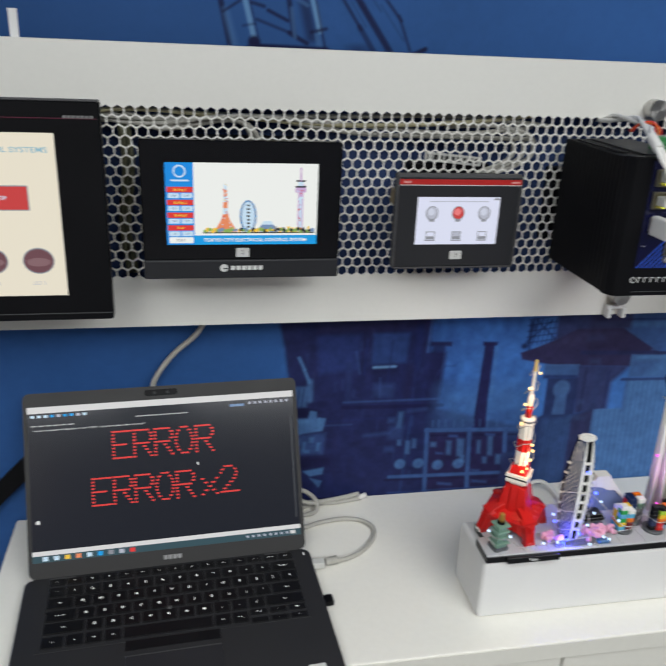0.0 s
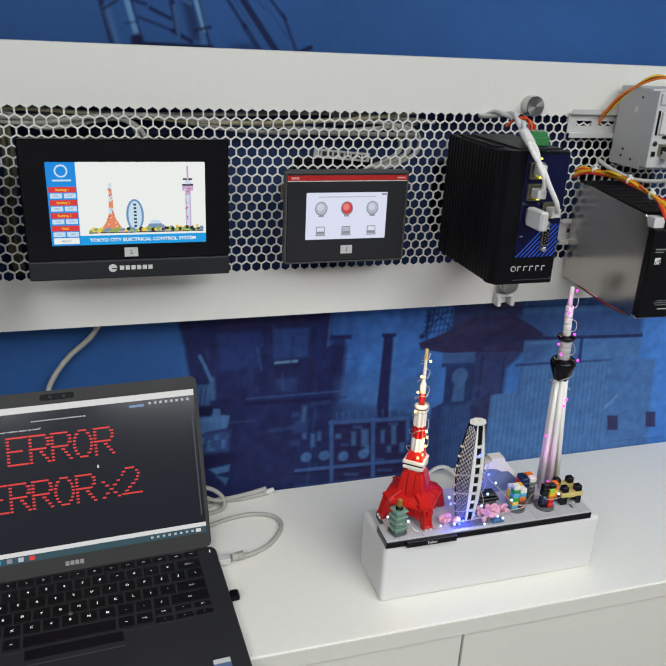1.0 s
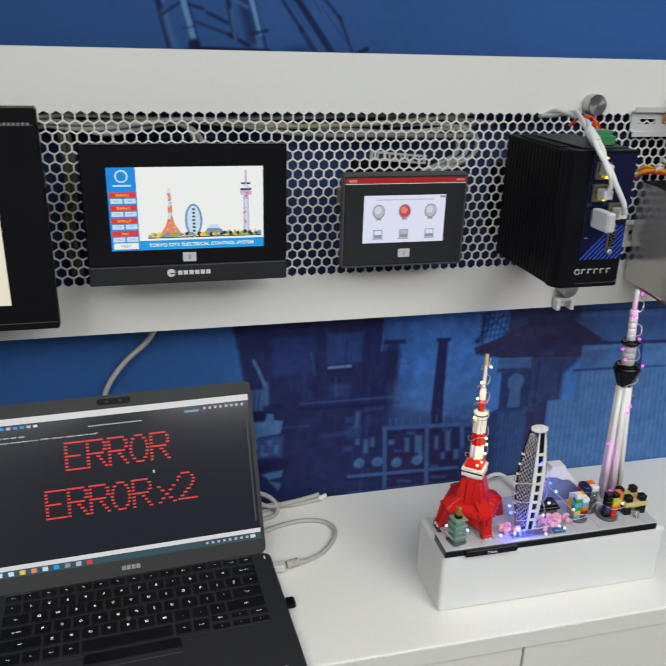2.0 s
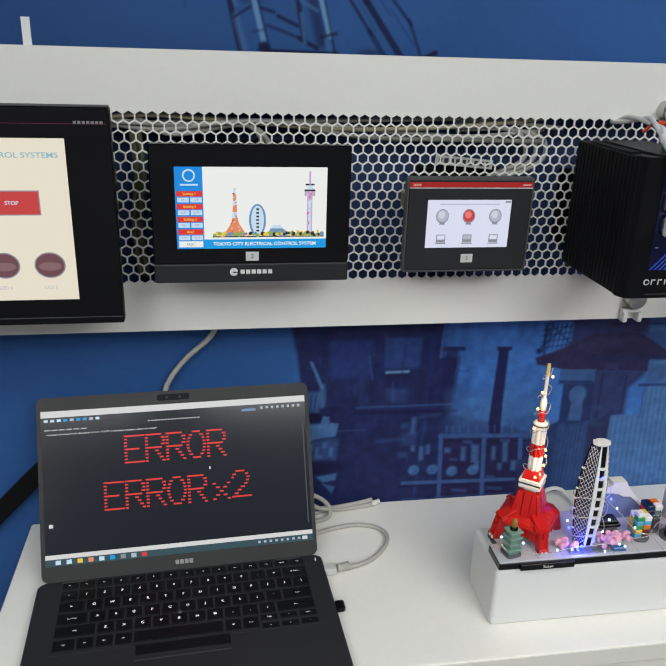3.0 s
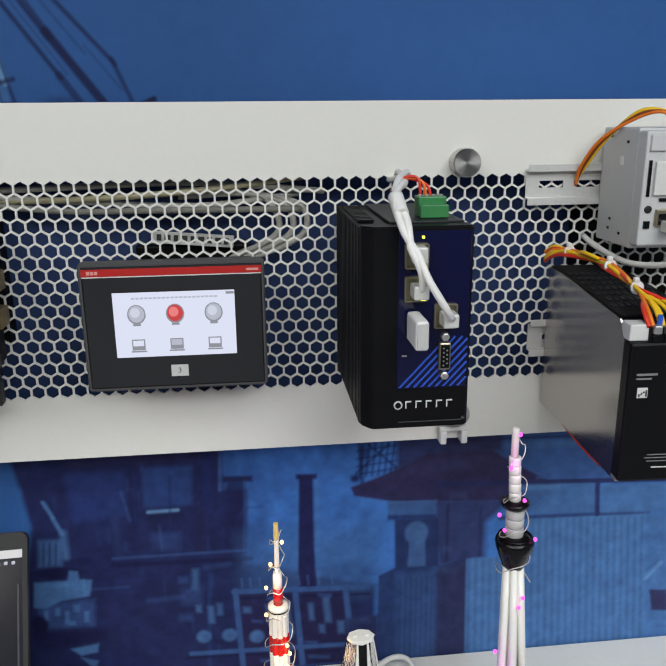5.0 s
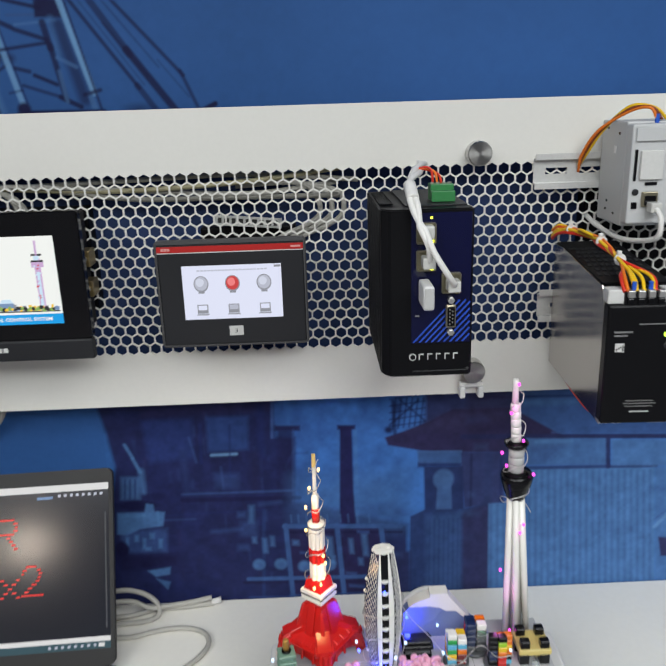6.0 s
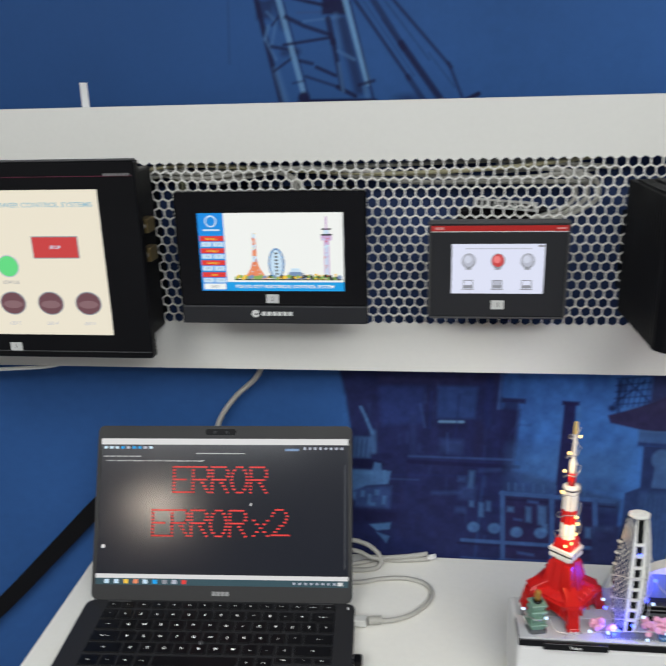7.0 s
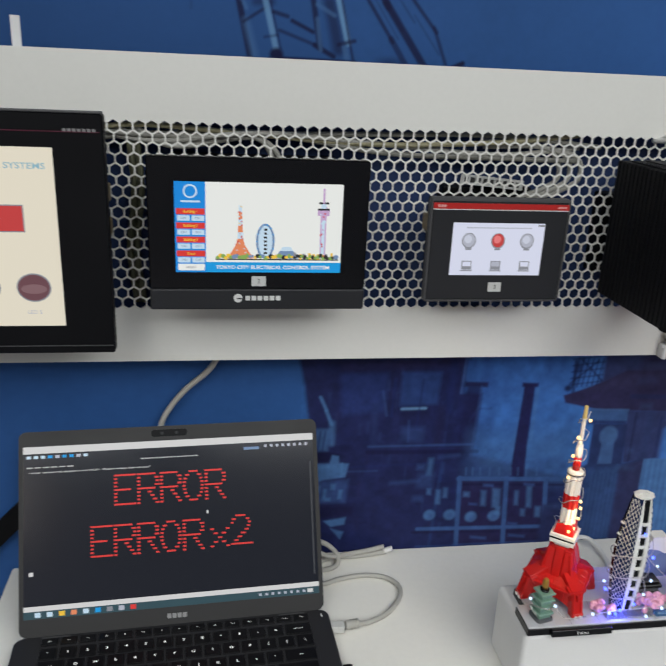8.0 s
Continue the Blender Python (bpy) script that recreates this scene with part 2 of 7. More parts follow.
        return at, soft(np.where(inside, d, -d), s)

    def fog(noise, x0, z0, x1, z1, c, k):
        at, mask = rect(x0, z0, x1, z1, 0.010)
        wash((at, mask * noise[at]), c, k)

    dark, navy, mid, light, pale = (0.0085, 0.0090, 0.042), (0.013, 0.020, 0.084), (0.032, 0.066, 0.185), (0.060, 0.145, 0.315), (0.140, 0.29, 0.50)
    rust, hull = (0.024, 0.019, 0.058), (0.0140, 0.0165, 0.063)
    # The crane above: a lattice jib between two legs.
    wash(bar(-0.0358, 1.6563, -0.0046, 1.5110, 0.0064), dark, 0.8)
    wash(bar(-0.0216, 1.6540, 0.0022, 1.5923, 0.0096, 0.004), dark, 0.55)
    wash(poly([(-0.0274, 1.6197), (-0.0101, 1.6191), (-0.0111, 1.5994), (-0.0286, 1.5999)], 0.003), dark, 0.6)
    wash(bar(-0.0153, 1.5919, -0.0200, 1.5787, 0.0039), light, 0.6)
    wash(bar(-0.0200, 1.5787, -0.0083, 1.5566, 0.0034), light, 0.5)
    wash(bar(-0.0089, 1.5451, 0.0005, 1.5118, 0.0065, 0.003), light, 0.55)
    wash(bar(-0.0165, 1.6070, -0.0064, 1.5961, 0.0029), light, 0.5)
    wash(bar(-0.0075, 1.5926, -0.0124, 1.5726, 0.0034), light, 0.5)
    wash(bar(-0.0114, 1.5927, -0.0037, 1.6013, 0.0024), dark, 0.7)
    wash(bar(-0.0126, 1.5703, 0.0117, 1.5660, 0.0039), dark, 0.7)
    wash(bar(-0.0114, 1.5438, 0.0114, 1.5583, 0.0030), dark, 0.7)
    wash(bar(0.0008, 1.5631, 0.0165, 1.5640, 0.0078, 0.003), dark, 0.5)
    wash(bar(-0.0112, 1.6536, 0.0217, 1.5198, 0.0058), pale, 0.62)
    wash(bar(-0.0064, 1.6534, 0.0267, 1.5196, 0.0019), dark, 0.6)
    wash(bar(0.0140, 1.6200, 0.0519, 1.6108, 0.0038), dark, 0.8)
    wash(bar(0.0045, 1.6010, 0.0206, 1.5934, 0.0048), dark, 0.75)
    wash(bar(0.0234, 1.5916, 0.0549, 1.5808, 0.0043), dark, 0.75)
    wash(bar(0.0012, 1.5717, 0.0558, 1.5781, 0.0034), dark, 0.75)
    wash(bar(0.0191, 1.5544, 0.0332, 1.5508, 0.0039), dark, 0.7)
    wash(bar(0.0379, 1.5470, 0.0596, 1.5373, 0.0039), dark, 0.8)
    wash(bar(0.0253, 1.5373, 0.0642, 1.5243, 0.0034), dark, 0.6)
    wash(bar(0.0618, 1.5248, 0.0816, 1.5146, 0.0049), dark, 0.8)
    wash(bar(0.0102, 1.5303, 0.0232, 1.5327, 0.0025), dark, 0.5)
    wash(bar(0.0251, 1.5959, 0.0659, 1.5989, 0.0024), light, 0.5)
    wash(bar(0.0182, 1.6050, 0.0469, 1.6048, 0.0024), mid, 0.6)
    wash(poly([(0.0464, 1.6196), (0.0738, 1.6186), (0.0735, 1.6013), (0.0459, 1.6023)]), dark, 0.85)
    wash(bar(0.0611, 1.6009, 0.0652, 1.5680, 0.0048, 0.003), light, 0.4)
    wash(bar(0.0525, 1.5972, 0.0576, 1.5727, 0.0067), dark, 0.75)
    wash(bar(0.0576, 1.5749, 0.0671, 1.5224, 0.0058), dark, 0.75)
    wash(bar(0.0686, 1.5945, 0.0866, 1.5219, 0.0125, 0.004), dark, 0.62)
    wash(bar(0.0631, 1.5635, 0.0813, 1.5540, 0.0039), light, 0.45)
    wash(bar(0.0638, 1.5500, 0.0680, 1.5205, 0.0044), light, 0.45)
    wash(bar(0.0628, 1.6506, 0.0964, 1.5281, 0.0062), pale, 0.7)
    wash(bar(0.0684, 1.6504, 0.1030, 1.5094, 0.0024), dark, 0.75)
    wash(bar(0.0925, 1.5263, 0.0962, 1.5115, 0.0058), light, 0.5)
    wash(bar(0.0867, 1.5265, 0.1032, 1.5307, 0.0039), dark, 0.7)
    wash(disc(0.0225, 1.5141, 0.0069, 0.0064), dark, 0.9)
    wash(bar(0.0263, 1.5103, 0.1050, 1.5094, 0.0044), dark, 0.85)
    wash(poly([(0.0144, 1.5106), (0.1049, 1.5085), (0.1049, 1.4973), (0.0139, 1.4992)]), dark, 0.8)
    wash(bar(-0.0096, 1.6278, 0.0478, 1.6342, 0.0038), dark, 0.7)
    wash(bar(-0.0038, 1.6490, 0.0524, 1.6298, 0.0038), dark, 0.7)
    wash(bar(0.0483, 1.6512, 0.0558, 1.6167, 0.0104, 0.004), dark, 0.6)
    wash(bar(-0.0284, 1.6371, -0.0094, 1.6321, 0.0038), light, 0.4)
    # Its stays, running down to the hook.
    wash(bar(0.0577, 1.6508, 0.1435, 1.5314, 0.0038), dark, 0.72)
    wash(bar(0.1416, 1.5342, 0.1630, 1.5034, 0.0062), dark, 0.6)
    wash(bar(0.0670, 1.6504, 0.1488, 1.5349, 0.0014), dark, 0.35)
    wash(bar(0.0796, 1.6499, 0.1367, 1.5649, 0.0070), dark, 0.62)
    wash(bar(0.1339, 1.5694, 0.1831, 1.5030, 0.0076), dark, 0.78)
    wash(bar(0.1131, 1.5952, 0.1534, 1.5429, 0.0019), dark, 0.5)
    wash(bar(0.0879, 1.6496, 0.1652, 1.5516, 0.0019), dark, 0.4)
    wash(bar(0.0940, 1.6494, 0.1898, 1.5428, 0.0037), dark, 0.7)
    wash(bar(0.1869, 1.5474, 0.2050, 1.5052, 0.0038), dark, 0.62)
    wash(bar(0.1651, 1.5583, 0.1941, 1.5215, 0.0014), dark, 0.4)
    wash(bar(0.2031, 1.5053, 0.2208, 1.5136, 0.0052), dark, 0.9)
    wash(disc(0.1408, 1.5104, 0.0125, 0.0048, 0.004), dark, 0.5)
    wash(bar(-0.0601, 1.6253, -0.0631, 1.5535, 0.0020), navy, 0.35)
    # The dark upper works of a ship under the panel.
    wash(poly([(0.0555, 1.1791), (0.2620, 1.1810), (0.2623, 1.1288), (0.2867, 1.1277), (0.2827, 1.0387), (0.2435, 1.0318), (0.2356, 0.8957), (0.0280, 0.8940), (0.0690, 1.0982), (0.0631, 1.1433)], 0.003), hull, 0.93)
    wash(poly([(0.2438, 1.0377), (0.2860, 1.0415), (0.4229, 1.0019), (0.4228, 0.8856), (0.2356, 0.8957)], 0.004), hull, 0.85)
    for k in range(150):
        x, z = rng.uniform(0.085, 0.285), rng.uniform(0.915, 1.185)
        w, h = (rng.uniform(0.004, 0.022), rng.uniform(0.0012, 0.004)) if k % 2 else (rng.uniform(0.0012, 0.004), rng.uniform(0.006, 0.026))
        wash(rect(x, z, x + w, z + h, 0.002), (mid, (0.008, 0.008, 0.035), rust, navy)[k % 4], rng.uniform(0.12, 0.42))
    fog(cloud(0.03, 7), 0.080, 0.90, 0.30, 1.19, navy, 0.45)
    fog(cloud(0.014, 17), 0.080, 0.90, 0.42, 1.19, (0.010, 0.011, 0.045), 0.3)
    wash(poly([(0.1828, 1.1589), (0.2325, 1.1578), (0.2298, 1.1146), (0.1817, 1.1134)], 0.003), (0.020, 0.042, 0.140), 0.9)
    wash(poly([(0.1059, 1.1579), (0.1661, 1.1580), (0.1632, 1.1063), (0.1101, 1.1008)], 0.004), (0.017, 0.029, 0.112), 0.8)
    wash(poly([(0.1063, 1.1715), (0.2618, 1.1756), (0.2611, 1.1631), (0.1062, 1.1606)], 0.004), (0.020, 0.020, 0.070), 0.7)
    wash(bar(0.1854, 1.1087, 0.2151, 1.1090, 0.0036), pale, 0.6)
    wash(bar(0.1859, 1.1019, 0.2167, 1.1027, 0.0072, 0.003), (0.010, 0.012, 0.045), 0.7)
    wash(bar(0.2473, 1.1681, 0.2445, 1.1043, 0.0091, 0.003), navy, 0.7)
    wash(bar(0.1745, 1.1494, 0.1724, 1.0991, 0.0041), navy, 0.8)
    wash(bar(0.1514, 1.1170, 0.1515, 1.0597, 0.0051, 0.004), (0.020, 0.034, 0.11), 0.6)
    wash(bar(0.2619, 1.1783, 0.2592, 1.1290, 0.0035), mid, 0.8)
    wash(bar(0.1600, 1.1334, 0.1663, 1.1005, 0.0030), mid, 0.4)
    wash(bar(0.2736, 1.0887, 0.2872, 1.1154, 0.0031), mid, 0.55)
    wash(poly([(0.2631, 1.1443), (0.2935, 1.1430), (0.2932, 1.1363), (0.2628, 1.1377)]), hull, 0.9)
    wash(poly([(0.2659, 1.1398), (0.2852, 1.1389), (0.2805, 1.0359), (0.2605, 1.0369)], 0.003), (0.012, 0.014, 0.055), 0.75)
    wash(bar(0.2851, 1.1378, 0.2807, 1.0418, 0.0026), mid, 0.35)
    wash(bar(0.2375, 1.1075, 0.2348, 1.0616, 0.0113, 0.004), (0.013, 0.014, 0.05), 0.7)
    wash(bar(0.2097, 1.1478, 0.2047, 1.0630, 0.0026), navy, 0.5)
    wash(bar(0.1461, 1.0577, 0.2887, 1.0567, 0.0031), mid, 0.55)
    wash(bar(0.1454, 1.0495, 0.2883, 1.0462, 0.0057), (0.009, 0.009, 0.040), 0.7)
    wash(bar(0.1174, 1.0290, 0.2435, 1.0318, 0.0026), navy, 0.6)
    wash(poly([(0.1871, 1.0841), (0.2164, 1.0828), (0.2151, 1.0626), (0.1856, 1.0640)], 0.004), mid, 0.3)
    wash(bar(0.1954, 1.0923, 0.1964, 1.0634, 0.0031), mid, 0.3)
    wash(bar(0.1168, 1.0231, 0.1588, 1.0228, 0.0021), mid, 0.4)
    # Winches and boxes at the ship's side.
    wash(bar(0.0829, 1.1269, 0.0906, 1.1097, 0.0040), light, 0.6)
    wash(bar(0.0905, 1.1085, 0.0977, 1.0900, 0.0041), light, 0.6)
    wash(bar(0.0989, 1.0911, 0.0990, 1.0634, 0.0067, 0.003), light, 0.5)
    wash(poly([(0.0740, 1.0843), (0.0970, 1.0832), (0.0938, 1.0532), (0.0706, 1.0543)], 0.003), light, 0.5)
    wash(bar(0.0782, 1.0806, 0.0754, 1.0552, 0.0021), navy, 0.7)
    wash(bar(0.0844, 1.0803, 0.0816, 1.0549, 0.0021), navy, 0.7)
    wash(bar(0.0905, 1.0800, 0.0878, 1.0546, 0.0021), navy, 0.7)
    wash(disc(0.0888, 1.0452, 0.0238, 0.0067), (0.008, 0.009, 0.040), 0.9)
    wash(disc(0.1128, 1.0558, 0.0134, 0.0052), (0.010, 0.012, 0.05), 0.7)
    wash(poly([(0.0639, 1.0358), (0.0972, 1.0353), (0.1004, 1.0470), (0.1086, 1.0454), (0.1097, 1.0359), (0.1221, 1.0341), (0.1182, 1.0152), (0.0895, 1.0118), (0.0727, 1.0030), (0.0604, 1.0060)]), (0.050, 0.118, 0.265), 0.85)
    wash(bar(0.0695, 1.0307, 0.0967, 1.0306, 0.0036), light, 0.5)
    wash(bar(0.1138, 1.0345, 0.1131, 1.0167, 0.0031), light, 0.5)
    wash(poly([(0.0644, 1.0034), (0.0893, 1.0106), (0.1231, 1.0114), (0.1198, 0.9775), (0.0648, 0.9790)], 0.003), mid, 0.55)
    wash(poly([(0.0704, 1.0013), (0.0746, 1.0011), (0.0733, 0.9890), (0.0691, 0.9892)]), light, 0.55)
    wash(poly([(0.0818, 1.0038), (0.0870, 1.0035), (0.0860, 0.9939), (0.0807, 0.9941)]), light, 0.55)
    wash(poly([(0.0913, 0.9991), (0.0955, 0.9988), (0.0938, 0.9831), (0.0896, 0.9833)]), light, 0.55)
    wash(poly([(0.1004, 1.0059), (0.1067, 1.0055), (0.1058, 0.9971), (0.0995, 0.9974)]), light, 0.55)
    wash(poly([(0.1106, 0.9969), (0.1158, 0.9966), (0.1145, 0.9833), (0.1093, 0.9835)]), light, 0.55)
    wash(poly([(0.0936, 0.9862), (0.1010, 0.9858), (0.1005, 0.9809), (0.0931, 0.9813)]), light, 0.55)
    wash(disc(0.0643, 0.9840, 0.0084, 0.0116), (0.008, 0.008, 0.036), 0.9)
    wash(poly([(0.0927, 0.9516), (0.1221, 0.9563), (0.1200, 0.9452), (0.1025, 0.9423)]), light, 0.7)
    wash(poly([(0.1023, 0.9398), (0.1200, 0.9338), (0.1157, 0.9226)]), light, 0.55)
    wash(poly([(0.0537, 0.9747), (0.1333, 0.9737), (0.1318, 0.9570), (0.0619, 0.9532)], 0.004), (0.009, 0.009, 0.040), 0.7)
    wash(poly([(0.2260, 1.0385), (0.2323, 1.0382), (0.2308, 1.0132), (0.2244, 1.0136)], 0.003), light, 0.5)
    wash(poly([(0.2118, 1.0297), (0.2212, 1.0293), (0.2208, 1.0221), (0.2113, 1.0226)], 0.003), mid, 0.6)
    wash(bar(0.1783, 1.0038, 0.2134, 1.0057, 0.0042, 0.003), mid, 0.45)
    wash(poly([(0.2141, 1.0165), (0.2351, 1.0154), (0.2339, 0.9949), (0.2127, 0.9960)], 0.004), mid, 0.35)
    wash(bar(0.2397, 1.0391, 0.2650, 1.0414, 0.0042, 0.003), mid, 0.4)
    wash(poly([(0.2087, 0.9840), (0.2225, 0.9833), (0.2220, 0.9747), (0.2081, 0.9754)], 0.003), mid, 0.4)
    # The far shore and the chimney.
    wash(poly([(0.2841, 1.0709), (0.4229, 1.0760), (0.4229, 0.9989), (0.2843, 1.0027)], 0.02), (0.046, 0.110, 0.255), 0.55)
    fog(cloud(0.010, 9), 0.2792, 1.0090, 0.4255, 1.0289, navy, 0.5)
    wash(poly([(0.3412, 1.1387), (0.3555, 1.1380), (0.3557, 1.0559), (0.3577, 1.0021), (0.3375, 1.0031)]), (0.014, 0.013, 0.056), 0.92)
    wash(poly([(0.3382, 1.1416), (0.3596, 1.1406), (0.3595, 1.1351), (0.3381, 1.1360)]), (0.014, 0.013, 0.056), 0.92)
    wash(bar(0.3594, 1.1334, 0.3600, 1.0615, 0.0041), light, 0.4)
    wash(bar(0.3380, 1.1343, 0.3364, 1.0391, 0.0021), light, 0.25)
    # Rails, drums and tackle on the deck.
    wash(poly([(0.2687, 1.0070), (0.3931, 1.0020), (0.4047, 0.8701), (0.2743, 0.8783)], 0.003), (0.017, 0.014, 0.052), 0.75)
    wash(bar(0.2687, 1.0070, 0.4139, 1.0004, 0.0061), (0.034, 0.076, 0.20), 0.95)
    wash(bar(0.2716, 0.9983, 0.4147, 0.9917, 0.0034), (0.010, 0.010, 0.040), 0.7)
    wash(bar(0.2189, 0.9328, 0.3926, 0.9283, 0.0054), (0.034, 0.076, 0.20), 0.9)
    wash(bar(0.2126, 0.9279, 0.3932, 0.9207, 0.0034), (0.010, 0.010, 0.040), 0.7)
    wash(bar(0.2699, 1.0082, 0.2752, 0.8894, 0.0060), (0.034, 0.076, 0.20), 0.85)
    wash(bar(0.3338, 1.0052, 0.3417, 0.8871, 0.0062), (0.034, 0.076, 0.20), 0.85)
    wash(bar(0.3890, 1.0025, 0.4004, 0.8862, 0.0064), (0.034, 0.076, 0.20), 0.85)
    wash(bar(0.2705, 0.9050, 0.3947, 0.9039, 0.0035), mid, 0.6)
    wash(bar(0.2196, 0.9051, 0.2786, 0.9024, 0.0040), mid, 0.5)
    wash(disc(0.2336, 0.9537, 0.0078, 0.0078), light, 0.6)
    wash(disc(0.2349, 0.9521, 0.0039, 0.0039), mid, 0.4)
    wash(disc(0.2613, 0.9529, 0.0079, 0.0079), light, 0.6)
    wash(disc(0.2627, 0.9513, 0.0039, 0.0039), mid, 0.4)
    wash(disc(0.2909, 0.9483, 0.0080, 0.0080), light, 0.6)
    wash(disc(0.2923, 0.9467, 0.0040, 0.0040), mid, 0.4)
    wash(disc(0.3228, 0.9485, 0.0082, 0.0082), light, 0.6)
    wash(disc(0.3242, 0.9469, 0.0041, 0.0041), mid, 0.4)
    wash(poly([(0.3013, 0.9878), (0.3079, 0.9870), (0.3092, 0.9640), (0.3026, 0.9649)], 0.0025), light, 0.5)
    wash(poly([(0.3169, 0.9902), (0.3276, 0.9889), (0.3294, 0.9600), (0.3187, 0.9614)], 0.0025), light, 0.5)
    wash(poly([(0.3240, 0.9622), (0.3307, 0.9613), (0.3314, 0.9496), (0.3247, 0.9505)], 0.0025), light, 0.5)
    wash(poly([(0.3641, 0.9918), (0.3710, 0.9910), (0.3735, 0.9589), (0.3666, 0.9597)], 0.0025), light, 0.5)
    wash(poly([(0.3799, 0.9603), (0.3875, 0.9593), (0.3889, 0.9429), (0.3812, 0.9439)], 0.0025), light, 0.5)
    wash(poly([(0.3600, 0.9569), (0.3655, 0.9562), (0.3663, 0.9458), (0.3608, 0.9466)], 0.0025), light, 0.5)
    wash(poly([(0.2773, 0.9871), (0.2851, 0.9862), (0.2855, 0.9791), (0.2776, 0.9800)], 0.0025), light, 0.5)
    wash(poly([(0.3481, 0.9858), (0.3529, 0.9852), (0.3544, 0.9634), (0.3497, 0.9640)], 0.0025), light, 0.5)
    wash(poly([(0.2397, 0.9916), (0.2454, 0.9910), (0.2462, 0.9698), (0.2404, 0.9706)], 0.0025), light, 0.5)
    wash(poly([(0.2495, 0.9940), (0.2546, 0.9934), (0.2551, 0.9793), (0.2500, 0.9799)], 0.0025), light, 0.5)
    wash(poly([(0.2274, 0.9938), (0.2324, 0.9932), (0.2327, 0.9848), (0.2276, 0.9855)], 0.0025), light, 0.5)
    wash(poly([(0.2931, 0.9188), (0.3160, 0.9156), (0.3163, 0.9111), (0.2933, 0.9143)]), mid, 0.6)
    wash(poly([(0.3471, 0.9188), (0.3707, 0.9155), (0.3711, 0.9109), (0.3474, 0.9142)]), mid, 0.6)
    wash(poly([(0.2859, 0.9702), (0.2978, 0.9687), (0.2980, 0.9651), (0.2861, 0.9666)]), mid, 0.6)
    wash(poly([(0.3437, 0.9374), (0.3575, 0.9356), (0.3578, 0.9318), (0.3440, 0.9336)]), mid, 0.6)
    wash(poly([(0.3027, 0.9982), (0.3172, 0.9965), (0.3175, 0.9922), (0.3029, 0.9939)]), mid, 0.6)
    wash(poly([(0.3590, 0.9970), (0.3740, 0.9953), (0.3743, 0.9917), (0.3593, 0.9934)]), mid, 0.6)
    wash(bar(0.2774, 1.0122, 0.2769, 1.0225, 0.0019), light, 0.3)
    wash(bar(0.2864, 1.0118, 0.2859, 1.0222, 0.0020), light, 0.3)
    wash(bar(0.2968, 1.0114, 0.2962, 1.0218, 0.0020), light, 0.3)
    wash(bar(0.3098, 1.0108, 0.3092, 1.0213, 0.0020), light, 0.3)
    wash(bar(0.3229, 1.0103, 0.3223, 1.0208, 0.0020), light, 0.3)
    wash(bar(0.3388, 1.0096, 0.3381, 1.0202, 0.0020), light, 0.3)
    wash(bar(0.3488, 1.0092, 0.3480, 1.0198, 0.0020), light, 0.3)
    wash(bar(0.3602, 1.0087, 0.3594, 1.0194, 0.0020), light, 0.3)
    wash(bar(0.3750, 1.0081, 0.3741, 1.0188, 0.0021), light, 0.3)
    # The crane house: roof, dark underside with a sharp tip, lattice and beam.
    wash(poly([(0.4936, 1.1873), (0.7697, 1.1756), (0.7772, 1.1102), (0.4951, 1.1229)], 0.005), (0.032, 0.072, 0.195), 0.85)
    wash(bar(0.5044, 1.1624, 0.7719, 1.1563, 0.0072, 0.004), light, 0.45)
    wash(bar(0.5042, 1.1700, 0.7710, 1.1641, 0.0031), navy, 0.6)
    wash(poly([(0.4431, 1.1894), (0.5595, 1.1845), (0.5583, 1.1545), (0.4944, 1.1529), (0.4434, 1.1386)], 0.004), rust, 0.75)
    wash(poly([(0.3952, 1.1228), (0.4229, 1.1317), (0.4475, 1.1417), (0.4770, 1.1559), (0.5455, 1.1562), (0.5718, 1.1401), (0.6228, 1.1092), (0.6207, 1.1025), (0.5947, 1.0991), (0.5688, 1.0957), (0.4488, 1.1012), (0.3992, 1.1125)]), rust, 0.9)
    wash(poly([(0.4229, 1.1306), (0.4770, 1.1537), (0.5455, 1.1540), (0.5667, 1.1404), (0.4846, 1.1300)], 0.006), (0.036, 0.034, 0.088), 0.5)
    wash(bar(0.4045, 1.1336, 0.4088, 1.1730, 0.0020), dark, 0.6)
    wash(bar(0.4112, 1.1344, 0.4154, 1.1728, 0.0020), dark, 0.6)
    wash(bar(0.4178, 1.1353, 0.4219, 1.1725, 0.0020), dark, 0.6)
    wash(bar(0.4245, 1.1361, 0.4285, 1.1722, 0.0020), dark, 0.6)
    wash(bar(0.4311, 1.1369, 0.4351, 1.1719, 0.0020), dark, 0.6)
    wash(bar(0.4378, 1.1377, 0.4417, 1.1716, 0.0020), dark, 0.6)
    wash(bar(0.4014, 1.1371, 0.4434, 1.1419, 0.0020), dark, 0.55)
    wash(bar(0.4015, 1.1460, 0.4434, 1.1507, 0.0020), dark, 0.55)
    wash(bar(0.4016, 1.1548, 0.4433, 1.1595, 0.0020), dark, 0.55)
    wash(bar(0.4016, 1.1635, 0.4432, 1.1683, 0.0020), dark, 0.55)
    wash(bar(0.4017, 1.1723, 0.4432, 1.1770, 0.0020), dark, 0.55)
    wash(bar(0.4015, 1.1393, 0.4356, 1.1697, 0.0025), dark, 0.6)
    wash(bar(0.4128, 1.1718, 0.4434, 1.1430, 0.0025), dark, 0.6)
    wash(bar(0.4052, 1.1694, 0.4075, 1.1279, 0.0046), dark, 0.6)
